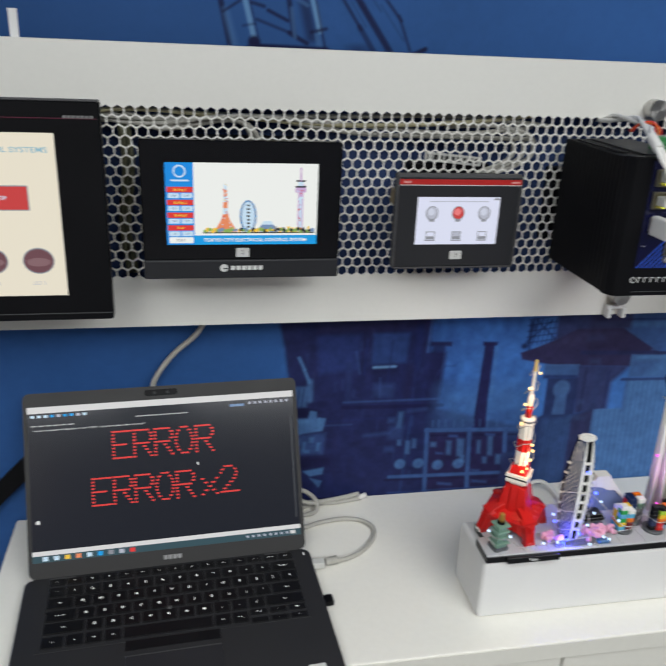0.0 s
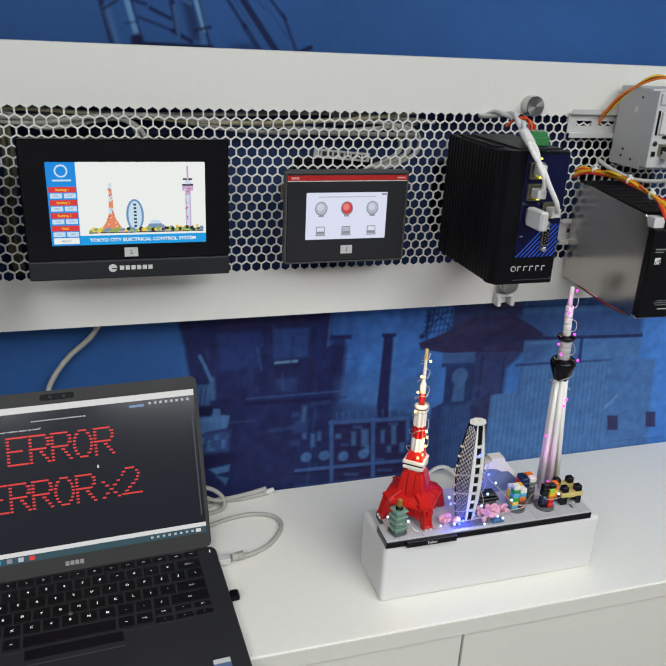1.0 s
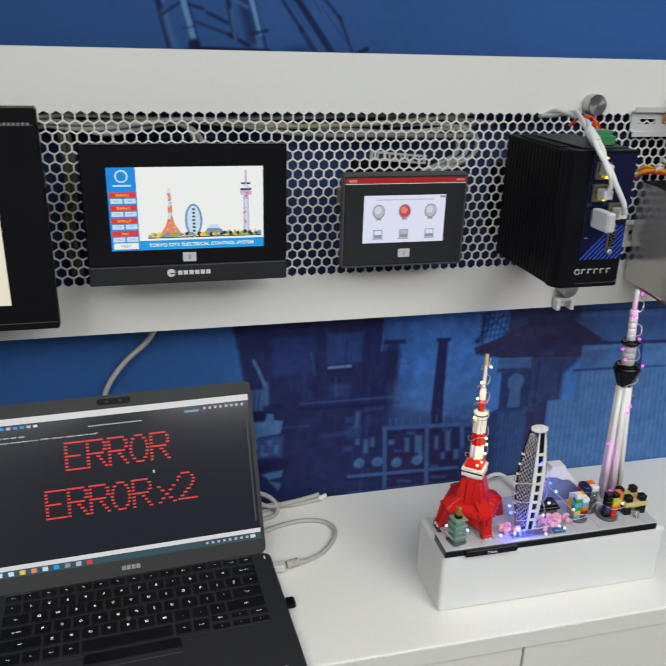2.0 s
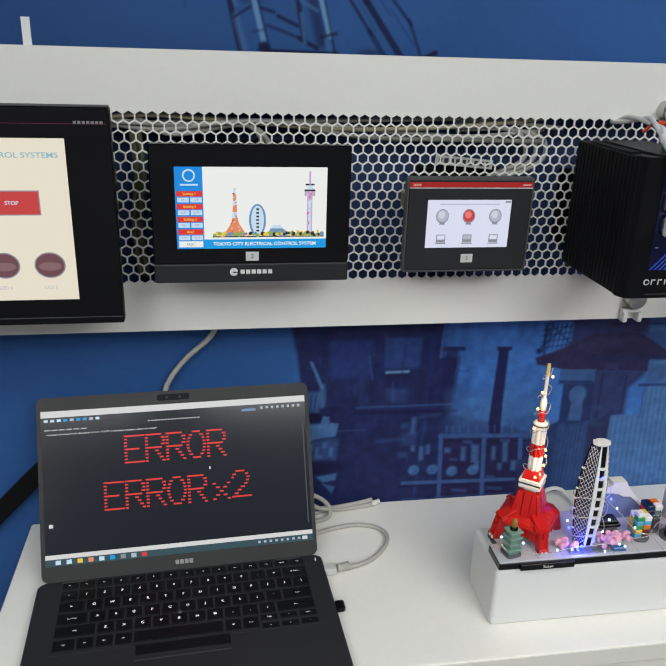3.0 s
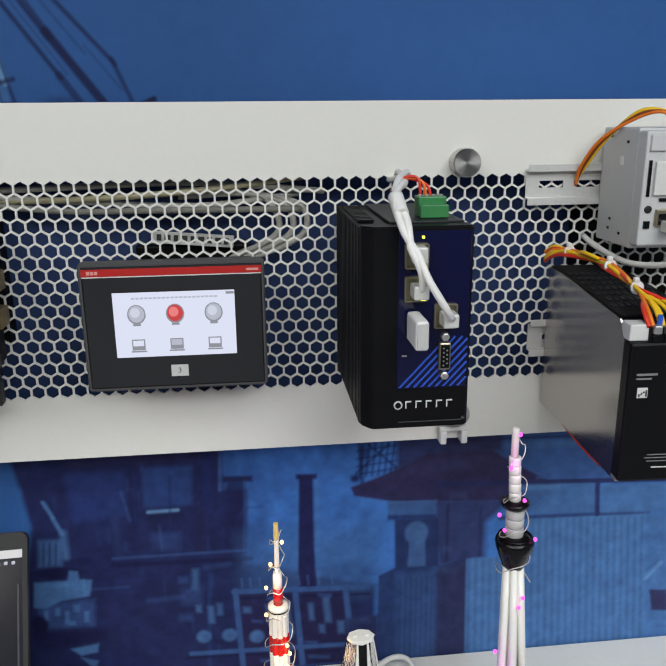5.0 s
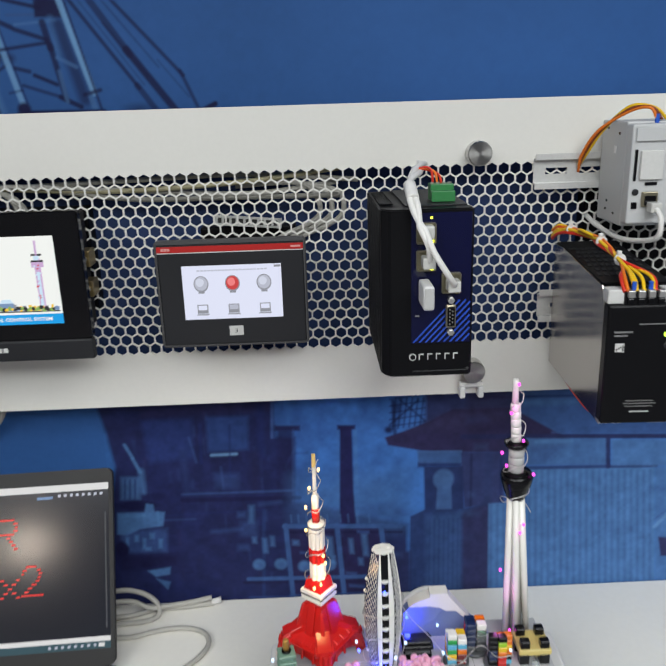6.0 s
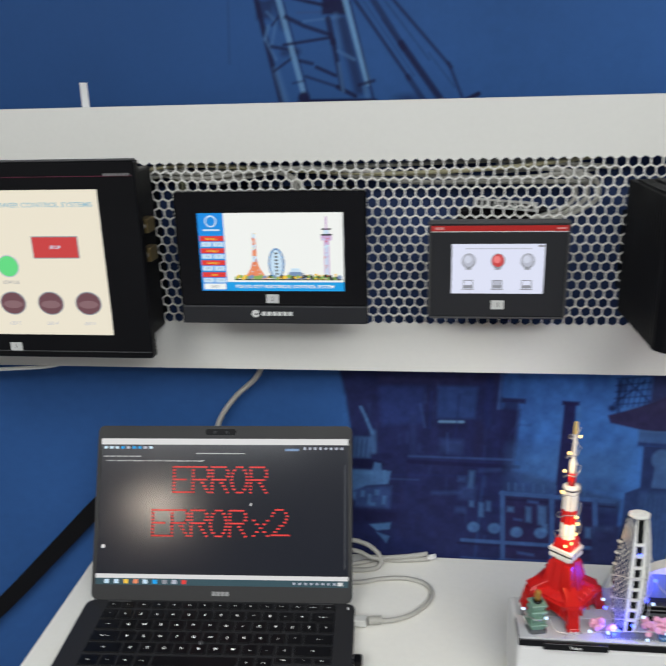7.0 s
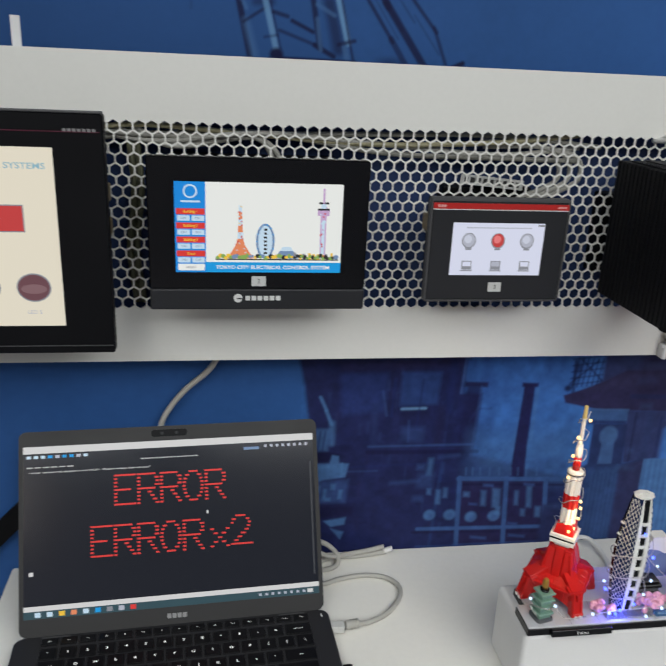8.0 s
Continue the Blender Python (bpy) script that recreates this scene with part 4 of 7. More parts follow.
# The large operator panel with the cream display.
def large_panel():
    t = thing("operator_panel", pose(-0.2845, -0.018, 1.352), "large black operator panel with a cream power control display", "touch panel")
    x0, x1, z0, z1 = -0.1515, 0.1515, -0.107, 0.107
    sx0, sx1, sz0, sz1 = -0.1025, 0.109, -0.0805, 0.0785
    bezel(t, x0, z0, x1, z1, sx0, sz0, sx1, sz1, 0.012, 0.0025, BLACK_MATT)
    part("back_case", box((0, 0.0485, 0), (0.277, 0.073, 0.188), 0.003), BLACK_MATT, t)
    part("top_lip", box((0, 0.004, z1 + 0.0009), (0.302, 0.008, 0.0018), 0.0006), GREY_EDGE, t)
    part("bottom_groove", box((0, -0.0004, z0 + 0.0075), (0.300, 0.0008, 0.0008)), GREY_EDGE, t)
    plate(x0 + 0.003, 0.0915, x1 - 0.003, 0.0921, -0.0005, mat("dark_red_line", (0.10, 0.010, 0.03), 0.4), t, "accent_line")
    for k in range(7):
        plate(0.1185 + k * 0.004, 0.0920, 0.1212 + k * 0.004, 0.0945, -0.0005, PRINT_GREY, t, "model_mark")
    d = plate(sx0 - 0.0003, sz0 - 0.0003, sx1 + 0.0003, sz1 + 0.0003, 0.0012, D_CREAM, t, "display")
    d["label"] = "lit cream display with buttons and round lamps"
    y = 0.0010

    def X(w):
        return w + 0.2845

    def Z(w):
        return w - 1.352

    writing("POWER CONTROL SYSTEMS", 0.0052, D_SKY, d, (X(-0.2385), y - 0.0002, Z(1.4145)), 0.111, bold=0.0001)
    plate(X(-0.2555), Z(1.3575), X(-0.2035), Z(1.3815), y - 0.0002, D_GREY, d, "stop_button_edge")
    plate(X(-0.2545), Z(1.3585), X(-0.2045), Z(1.3805), y - 0.0004, D_SOFT_RED, d, "stop_button")
    writing("STOP", 0.0038, D_PALE, d, (X(-0.2295), y - 0.0007, Z(1.3695)), bold=0.0001)
    decal(disc_line(X(-0.286), Z(1.349), 0.0123, 0.0123), y - 0.0002, D_MIDGREY, d, "status_lamp_rim")
    decal(disc_line(X(-0.286), Z(1.349), 0.0113, 0.0113), y - 0.0004, D_GREEN, d, "status_lamp")
    writing("STATUS", 0.0038, D_GREY, d, (X(-0.2855), y - 0.0002, Z(1.331)))
    gloss = lit("display_maroon_light", (0.25, 0.135, 0.150), 0.9)
    for x, s in ((-0.287, "LED 3"), (-0.2435, "LED 4"), (-0.2005, "LED 5")):
        decal(disc_line(X(x), Z(1.3075), 0.0148, 0.0132), y - 0.0002, D_GREY, d, "lamp_rim")
        decal(disc_line(X(x), Z(1.3075), 0.0136, 0.0120), y - 0.0004, D_MAROON, d, "lamp")
        decal(disc_line(X(x), Z(1.3075) - 0.0012, 0.0110, 0.0044), y - 0.0006, gloss, d, "lamp_shine")
        writing(s, 0.0036, D_MIDGREY, d, (X(x) - 0.001, y - 0.0002, Z(1.2845)))
    sticker(t, X(-0.2905), Z(1.2575), -0.0008, "1")
    for z in (0.0, 0.032):
        clamp(t, 0.1425, z + 0.002, 1, 0.045)
    return t


large_panel()


# The seven-inch panel with the city picture.
def city_panel():
    t = thing("operator_panel", pose(0.001, 0.0, 1.354), "glossy black operator panel showing a lit city control screen", "touch panel")
    sx0, sx1, sz0, sz1 = -0.0780, 0.0768, -0.0362, 0.0482
    bezel(t, -0.1025, -0.0525, 0.1015, 0.0700, sx0, sz0, sx1, sz1, 0.010, 0.003, BLACK_GLOSS)
    part("lower_band", box((-0.0005, 0.0045, -0.0626), (0.2040, 0.0102, 0.0204), 0.0016), CHARCOAL, t, "matt charcoal lower band")
    part("back_case", box((0, 0.039, 0.004), (0.176, 0.058, 0.116), 0.002), BLACK_MATT, t)
    for z in (-0.012, 0.018):
        clamp(t, 0.0925, z, 1, 0.046)
    # The maker's mark as plain shapes.
    ring = decal(disc_line(-0.0205, -0.0612, 0.0042, 0.0042), -0.0012, PRINT_WHITE, t, "maker_mark")
    plate(-0.0215, -0.0622, -0.0165, -0.0610, -0.0015, CHARCOAL, ring, "mark_gap")
    for k in range(6):
        plate(-0.0135 + k * 0.0058, -0.0634, -0.0092 + k * 0.0058, -0.0590, -0.0012, PRINT_WHITE, t, "maker_mark")
    sticker(t, -0.001, -0.0445, -0.0008, "2")
    d = plate(sx0 - 0.0003, sz0 - 0.0003, sx1 + 0.0003, sz1 + 0.0003, 0.0012, D_WHITE, t, "display")
    d["label"] = "lit white and blue display with a city picture"
    w, h, y = sx1 - sx0, sz1 - sz0, 0.0009

    def U(u):
        return sx0 + u * w

    def V(v):
        return sz1 - v * h

    def r(u0, v0, u1, v1, m, dy=0.0, name="graphic"):
        return plate(U(u0), V(v1), U(u1), V(v0), y - dy, m, d, name)

    r(0, 0, 0.18, 1, D_BLUE)
    r(0.18, 0.885, 1, 1, D_CYAN)
    decal(disc_line(U(0.092), V(0.105), 0.0064, 0.0064), y - 0.0003, D_PALE, d, "ring_sign")
    decal(disc_line(U(0.092), V(0.105), 0.0048, 0.0048), y - 0.0006, D_BLUE, d, "ring_sign_hole")
    r(0.035, 0.205, 0.15, 0.225, D_PALE, 0.0003)
    for k, name in enumerate(("Building 1", "Building 2", "Building 3", "Road")):
        v = 0.29 + 0.155 * k
        r(0.008, v, 0.176, v + 0.066, D_RED, 0.0003, "title_bar")
        writing(name, 0.0024, D_YELLOW, d, (U(0.092), y - 0.0007, V(v + 0.033)), bold=0.00008)
        for u, s in ((0.014, "ON"), (0.098, "OFF")):
            r(u, v + 0.078, u + 0.074, v + 0.135, D_PALE, 0.0003, "button")
            writing(s, 0.0022, D_STEEL, d, (U(u + 0.037), y - 0.0007, V(v + 0.106)))
    r(0.014, 0.905, 0.172, 0.98, D_WHITE, 0.0003, "reset_button")
    writing("RESET", 0.0026, D_GREY, d, (U(0.093), y - 0.0007, V(0.943)))
    writing("TOKYO CITY ELECTRICAL CONTROL SYSTEM", 0.0036, D_WHITE, d, (U(0.585), y - 0.0004, V(0.943)), 0.107, bold=0.00012)
    # The pictured city.
    r(0.235, 0.845, 0.985, 0.858, D_DARK, 0.0003)
    g = random.Random(5)
    tower = []
    for k in range(9):
        a = k / 8
        tower.append((a, 0.008 + 0.014 * a if a < 0.7 else 0.018 + 0.060 * (a - 0.7) / 0.3))
    for k, ((a0, w0), (a1, w1)) in enumerate(zip(tower, tower[1:])):
        v0, v1 = 0.25 + 0.59 * a0, 0.25 + 0.59 * a1
        decal([(U(0.385 - w1), V(v1)), (U(0.385 + w1), V(v1)), (U(0.385 + w0), V(v0)), (U(0.385 - w0), V(v0))], y - 0.0003, D_ORANGE if k % 2 or k > 5 else D_PALE, d, "pictured_tower")
    decal(disc_line(U(0.535), V(0.645), 0.0088, 0.0168, 28), y - 0.0003, D_STEEL, d, "pictured_tower")
    decal(disc_line(U(0.535), V(0.645), 0.0066, 0.0150, 28), y - 0.0006, D_PALE, d, "pictured_tower")
    for k in range(7):
        r(0.527, 0.50 + 0.044 * k, 0.545, 0.522 + 0.044 * k, D_DARK, 0.0009, "pictured_window")
    for v0, v1, hw, m in ((0.05, 0.25, 0.006, D_LILAC), (0.20, 0.22, 0.030, D_DARK), (0.27, 0.30, 0.036, D_DARK), (0.29, 0.35, 0.036, D_LILAC), (0.22, 0.27, 0.016, D_PALE), (0.35, 0.84, 0.018, D_LILAC), (0.40, 0.84, 0.009, D_PALE)):
        r(0.885 - hw, v0, 0.885 + hw, v1, m, 0.0003 if m is not D_PALE else 0.0006, "pictured_tower")
    decal([(U(0.59), V(0.84)), (U(0.74), V(0.84)), (U(0.69), V(0.71)), (U(0.64), V(0.71))], y - 0.0003, D_STEEL, d, "pictured_hill")
    decal([(U(0.625), V(0.75)), (U(0.705), V(0.75)), (U(0.69), V(0.705)), (U(0.64), V(0.705))], y - 0.0006, D_PALE, d, "pictured_snow")
    for k in range(26):
        a = g.random()
        hw = 0.008 + 0.014 * a if a < 0.7 else 0.018 + 0.055 * (a - 0.7) / 0.3
        decal(disc_line(U(0.385 + hw * g.uniform(-1, 1)), V(0.25 + 0.57 * a), 0.0008, 0.0007, 6), y - 0.0006 - 0.00001 * k, g.choice([D_SOFT_RED, D_PALE, D_YELLOW, D_SOFT_RED]), d, "pictured_light")
    for k in range(16):
        a = g.random()
        decal(disc_line(U(0.885 + g.uniform(-0.020, 0.020)), V(0.24 + 0.58 * a), 0.0009, 0.0008, 6), y - 0.0009 - 0.00001 * k, g.choice([D_LILAC, D_SOFT_RED, D_PALE]), d, "pictured_light")
    for k in range(14):
        a = 2 * math.pi * k / 14
        decal(disc_line(U(0.535) + 0.0082 * math.cos(a), V(0.645) + 0.0160 * math.sin(a), 0.0007, 0.0007, 6), y - 0.0009, D_CYAN, d, "pictured_light")
    for k in range(12):
        u = 0.62 + 0.028 * k + 0.01 * g.random()
        r(u, 0.76 + 0.04 * g.random(), u + 0.010 + 0.012 * g.random(), 0.845, g.choice([D_DARK, D_LEAF, D_YELLOW, D_STEEL, D_GREY]), 0.0007, "pictured_house")
    for k in range(46):
        u, v = 0.25 + 0.72 * (k / 45), 0.80 + 0.035 * g.random()
        m = g.choice([D_LEAF, D_LEAF, D_YELLOW, D_DARK, D_STEEL, D_LEAF])
        decal(disc_line(U(u), V(v), 0.0013 + 0.0012 * g.random(), 0.0012 + 0.0012 * g.random(), 8), y - 0.0008 - 0.00001 * k, m, d, "pictured_shrub")
    return t


city_panel()


# The small panel with the red strip.
def small_panel():
    t = thing("operator_panel", pose(0.239, 0.013, 1.338), "small grey-edged operator panel with red strip and lamp icons", "touch panel")
    sx0, sx1, sz0, sz1 = -0.0485, 0.0470, -0.0255, 0.0280
    bezel(t, -0.0730, -0.0535, 0.0715, 0.0525, -0.0705, -0.0510, 0.0690, 0.0490, 0.008, 0.004, GREY_EDGE, "outer_rim")
    bezel(t, -0.0706, -0.0511, 0.0691, 0.0491, sx0, sz0, sx1, sz1, 0.008, 0.001, CHARCOAL, "face")
    part("back_case", box((0, 0.0315, 0), (0.122, 0.047, 0.090), 0.002), BLACK_MATT, t)
    plate(-0.0702, 0.0415, 0.0688, 0.0472, -0.0006, RED_STRIP, t, "red_strip")
    plate(-0.0702, 0.0405, 0.0688, 0.0413, -0.0006, PRINT_WHITE, t, "white_line")
    for k in range(3):
        plate(-0.0660 + 0.0030 * k, 0.0430, -0.0636 + 0.0030 * k, 0.0456, -0.0009, mat("pale_red_print", (0.65, 0.30, 0.28)), t, "maker_mark")
    plate(0.0570, 0.0434, 0.0665, 0.0452, -0.0009, mat("pale_red_print", (0.65, 0.30, 0.28)), t, "model_mark")
    sticker(t, 0.0005, -0.0375, -0.0008, "3")
    for x in (-0.0640, 0.0640):
        clamp(t, x, 0.022, 1, 0.030)
    d = plate(sx0 - 0.0003, sz0 - 0.0003, sx1 + 0.0003, sz1 + 0.0003, 0.0012, D_COOL, t, "display")
    d["label"] = "lit pale display with three lamps and switches"
    y = 0.0009
    for k in range(20):
        plate(-0.034 + 0.0034 * k, 0.0222, -0.034 + 0.0034 * k + 0.0026, 0.0236, y, D_MIDGREY, d, "title_bar")
    plate(0.040, 0.0245, 0.0465, 0.0265, y, D_GREY, d, "status_bar")
    for k, x in enumerate((-0.0308, -0.0006, 0.0298)):
        z = 0.0098
        decal(disc_line(x, z, 0.0072, 0.0080), y, D_GREY, d, "bulb_rim")
        decal(disc_line(x, z + 0.0004, 0.0062, 0.0068), y - 0.0003, D_SOFT_RED if k == 1 else D_MIDGREY, d, "bulb")
        decal(disc_line(x - 0.001, z + 0.0016, 0.0038, 0.0040), y - 0.0006, lit("display_rose", (0.80, 0.20, 0.20)) if k == 1 else lit("display_bulb_light", (0.60, 0.63, 0.74)), d, "bulb_shine")
        plate(x - 0.0030, z - 0.0092, x + 0.0030, z - 0.0076, y - 0.0006, D_GREY, d, "bulb_base")
        z = -0.0152
        plate(x - 0.0052, z - 0.0045, x + 0.0052, z + 0.0045, y, D_GREY, d, "switch_icon")
        plate(x - 0.0042, z - 0.0010, x + 0.0042, z + 0.0036, y - 0.0003, D_COOL if k != 1 else D_MIDGREY, d, "switch_icon_face")
        plate(x - 0.0060, z - 0.0062, x + 0.0060, z - 0.0050, y, D_GREY, d, "switch_icon_foot")
    return t


small_panel()


# ---- the network gateway ----
BLUE_FRONT = mat("dark_blue_front_foil", (0.003, 0.004, 0.032), 0.12, scale=40, vary=0.1)
BLUE_STRIPE = mat("blue_stripe_print", (0.025, 0.075, 0.42), 0.25, scale=40)
GREEN_BLOCK = mat("green_terminal_plastic", (0.030, 0.19, 0.055), 0.4, scale=60, vary=0.06)
METAL_PORT = mat("tin_plated_port", (0.34, 0.31, 0.22), 0.36, 0.9, scale=60, vary=0.08)
PLUG = mat("clear_plug", (0.55, 0.55, 0.52), 0.25, scale=60)
WHITE_PLASTIC = mat("white_plastic", (0.68, 0.68, 0.67), 0.45, scale=60, vary=0.03)
GLOW_YELLOW = lit("port_led_yellow", (0.75, 0.80, 0.05), 3.0)
GLOW_GREEN = lit("power_led_green", (0.45, 0.95, 0.05), 3.0)


def gateway():
    t = thing("network_gateway", pose(0.4115, -0.087, 1.283), "black finned industrial gateway box with a dark blue front", "network device")
    W, Dp, H = 0.0385, 0.140, 0.144
    bm = bmesh.new()
    add_box(bm, (0, Dp / 2 + 0.003, H / 2), (2 * W - 0.0012, Dp - 0.008, H - 0.002), 0.001)
    part("case", bm, BLACK_MATT, t)
    for k in range(17):
        part("fin", box((-W + 0.0012, 0.014 + 0.0076 * k, H / 2), (0.0030, 0.0046, H - 0.003), 0.0006, 1), BLACK_MATT, t)
    bm = bmesh.new()
    edge = [(-W, 0.0150), (-W, 0.0120), (-W + 0.0012, 0.0075), (-W + 0.0062, 0.0008), (-W + 0.0085, -0.0010), (W - 0.0020, -0.0010), (W, 0.0010), (W, 0.0150)]
    add_prism(bm, edge, 0.0, H, Matrix(((1, 0, 0, 0), (0, 0, 1, 0), (0, 1, 0, 0), (0, 0, 0, 1))))
    bmesh.ops.recalc_face_normals(bm, faces=bm.faces)
    bmesh.ops.bevel(bm, geom=[e for e in bm.edges if abs(e.verts[0].co.z - e.verts[1].co.z) < 1e-6], offset=0.0010, segments=2, affect="EDGES")
    part("front_frame", bm, BLACK_MATT, t)
    for z in (0.006, H - 0.008):
        part("frame_screw", turned([(0.0012, 0.0), (0.0012, 0.0004)], 10, m=pose(W - 0.0035, -0.0010, z, 90)), GREY_EDGE, t)
    for k in range(12):
        part("top_fin", box((-W + 0.0075, 0.030 + 0.0076 * k, H + 0.0006), (0.0120, 0.0042, 0.0014), 0.0004, 1), BLACK_MATT, t)
    f = part("front_foil", box((0.0115, -0.0012, 0.0855), (0.0500, 0.0012, 0.111), 0.0004, 1), BLUE_FRONT, t, "dark blue glossy front foil")
    # Diagonal stripes in the lower corner of the foil.
    for k in range(9):
        x0, x1 = -0.0125 + 0.0052 * k, -0.0125 + 0.0052 * k + 0.034
        x1c = min(x1, 0.0355)
        z0, z1 = 0.0312, 0.0312 + (x1c - x0) * 1.08
        z1 = min(z1, 0.0312 + 0.040)
        x1c = x0 + (z1 - z0) / 1.08
        decal([(x0, z0), (x0 + 0.0018, z0), (x1c + 0.0009, z1 - 0.001), (x1c, z1)], -0.0024, BLUE_STRIPE, f, "stripe")
    # The maker's mark as plain white shapes.
    for k in range(6):
        x = -0.0148 + 0.0074 * k
        if k == 0:
            ring = decal(disc_line(x + 0.0026, 0.0178, 0.0031, 0.0031), -0.0016, PRINT_WHITE, t, "maker_mark")
            decal(disc_line(x + 0.0026, 0.0178, 0.0022, 0.0022), -0.0019, BLACK_MATT, ring, "mark_gap")
        else:
            plate(x + 0.0004, 0.0152, x + 0.0012, 0.0206, -0.0016, PRINT_WHITE, t, "maker_mark")
            plate(x + 0.0012, 0.0197, x + 0.0046, 0.0206, -0.0016, PRINT_WHITE, t, "maker_mark")
    plate(-0.012, 0.0045, 0.034, 0.0051, -0.0014, GREY_EDGE, t, "base_line")
    tp = part("top_plate", box((0.0095, 0.070, H + 0.0006), (0.052, 0.112, 0.0014), 0.0004), CHARCOAL, t)
    for k in range(3):
        part("vent_slot", box((0.027, 0.040 + 0.012 * k, H + 0.0016), (0.004, 0.008, 0.0008)), BLACK_GLOSS, tp)

    def port(x, z, w=0.0150, h=0.0160, led=True):
        p = part("network_port", bmesh.new(), METAL_PORT, t)
        bm = bmesh.new()
        for cx, cz, sx, sz in ((x, z + h / 2, w, 0.0014), (x, z - h / 2, w, 0.0014), (x - w / 2, z, 0.0014, h), (x + w / 2, z, 0.0014, h)):
            add_box(bm, (cx, -0.0030, cz), (sx, 0.0044, sz), 0.0003, 1)
        add_box(bm, (x, -0.0014, z), (w, 0.0012, h))
        bm.to_mesh(p.data)
        bm.free()
        if led:
            part("port_led", box((x + w / 2 - 0.003, -0.0054, z - h / 2 + 0.0016), (0.0030, 0.0008, 0.0024)), GLOW_YELLOW, p)
        return p

    port(-0.0015, 0.1245)
    port(-0.0015, 0.1020)
    port(0.0195, 0.0825)
    part("power_led", box((0.0030, -0.0020, 0.1370), (0.0018, 0.0010, 0.0018)), GLOW_YELLOW, t)
    part("slot", box((-0.0085, -0.0019, 0.0545), (0.0035, 0.0006, 0.0012)), STEEL, t)
    db = part("serial_port", box((0.0195, -0.0034, 0.0540), (0.0085, 0.0040, 0.0200), 0.0012), METAL_PORT, t)
    part("socket", box((0.0195, -0.0056, 0.0540), (0.0062, 0.0010, 0.0168), 0.0004), BLACK_MATT, db)
    for k in range(5):
        part("pin", box((0.0183, -0.0063, 0.0478 + 0.0031 * k), (0.0010, 0.0008, 0.0010)), STEEL, db)
        if k < 4:
            part("pin", box((0.0207, -0.0063, 0.0493 + 0.0031 * k), (0.0010, 0.0008, 0.0010)), STEEL, db)
    for z in (0.0400, 0.0680):
        part("screw_post", turned([(0.0030, 0), (0.0030, 0.004), (0.0020, 0.0044)], 6, m=pose(0.0195, -0.0020, z, 90)), STEEL, db)
    return t


gateway()

usb = thing("usb_stick", pose(0.4080, -0.090, 1.3605), "white plastic usb stick plugged into the gateway front", "usb stick")
part("body", box((0, -0.0165, 0), (0.0090, 0.0300, 0.0200), 0.0022, 3), WHITE_PLASTIC, usb)
part("collar", box((0, 0.0, 0), (0.0070, 0.0050, 0.0140), 0.0008), STEEL, usb)
part("end_face", box((0, -0.0318, 0), (0.0070, 0.0008, 0.0170), 0.0002), mat("grey_plastic_face", (0.45, 0.45, 0.44), 0.5), usb)

tb = thing("terminal_block", pose(0.4290, -0.046, 1.4282), "green pluggable terminal block with red and orange wires", "terminal block")
part("body", box((0, 0, 0.0075), (0.020, 0.015, 0.014), 0.0008), GREEN_BLOCK, tb)
part("step", box((0, -0.0105, 0.0050), (0.020, 0.008, 0.009), 0.0006), GREEN_BLOCK, tb)
for k in range(4):
    part("screw", turned([(0.0016, 0), (0.0016, 0.0012)], 10, (-0.0075 + 0.005 * k, 0.001, 0.0142)), STEEL, tb)
RED_WIRE = mat("red_wire", (0.60, 0.03, 0.015), 0.4)
ORANGE_WIRE = mat("orange_wire", (0.72, 0.17, 0.012), 0.4)
YELLOW_WIRE = mat("yellow_wire", (0.80, 0.50, 0.012), 0.4)
BLUE_FERRULE = mat("blue_ferrule", (0.015, 0.09, 0.50), 0.4)
for k, m in enumerate((RED_WIRE, ORANGE_WIRE, RED_WIRE)):
    part("wire", tube([(-0.006 + 0.004 * k, 0.004, 0.010), (-0.008 + 0.003 * k, 0.006, 0.026 - 0.002 * k), (-0.018, 0.012, 0.026), (-0.024, 0.020 + 0.002 * k, 0.016)], 0.0011), m, tb)

gc = thing("network_cable", pose(0, 0, 0), "pair of white network cables running down the gateway front", "cable")
spine = glide([(0.4240, 0.0740, 1.4450), (0.4225, 0.0350, 1.4520), (0.4190, -0.0050, 1.4545), (0.4070, -0.0470, 1.4520), (0.3990, -0.0740, 1.4450), (0.4005, -0.0950, 1.4290), (0.4050, -0.1060, 1.4130)], 10)
for side in (-1, 1):
    strand = []
    for k, q in enumerate(spine):
        a = 0.20 * k + (0 if side > 0 else math.pi)
        strand.append(q + Vector((0.0024 * math.cos(a), 0.0010 * math.sin(a), 0.0022 * math.sin(a))))
    ends = [(0.4130, -0.1130, 1.3960), (0.4240, -0.1140, 1.3780), (0.4310, -0.1060, 1.3675)] if side > 0 else [(0.4085, -0.1090, 1.4020), (0.4105, -0.1070, 1.3930), (0.4105, -0.1040, 1.3875)]
    part("cable", tube(strand[::2] + ends, 0.0026, 10, 4), CABLE_WHITE, gc)
part("wrap", tube([(0.3985, -0.0720, 1.4455), (0.3995, -0.0880, 1.4350)], 0.0052, 12), CABLE_WHITE, gc, "white tape round both cables")
part("plug", box((0.4312, -0.0990, 1.3655), (0.0105, 0.014, 0.0095), 0.0012), PLUG, gc)
part("plug", box((0.4105, -0.0990, 1.3855), (0.0105, 0.014, 0.0095), 0.0012), PLUG, gc)
part("plug", box((0.4105, -0.0960, 1.4095), (0.0100, 0.010, 0.0110), 0.0012), PLUG, gc)

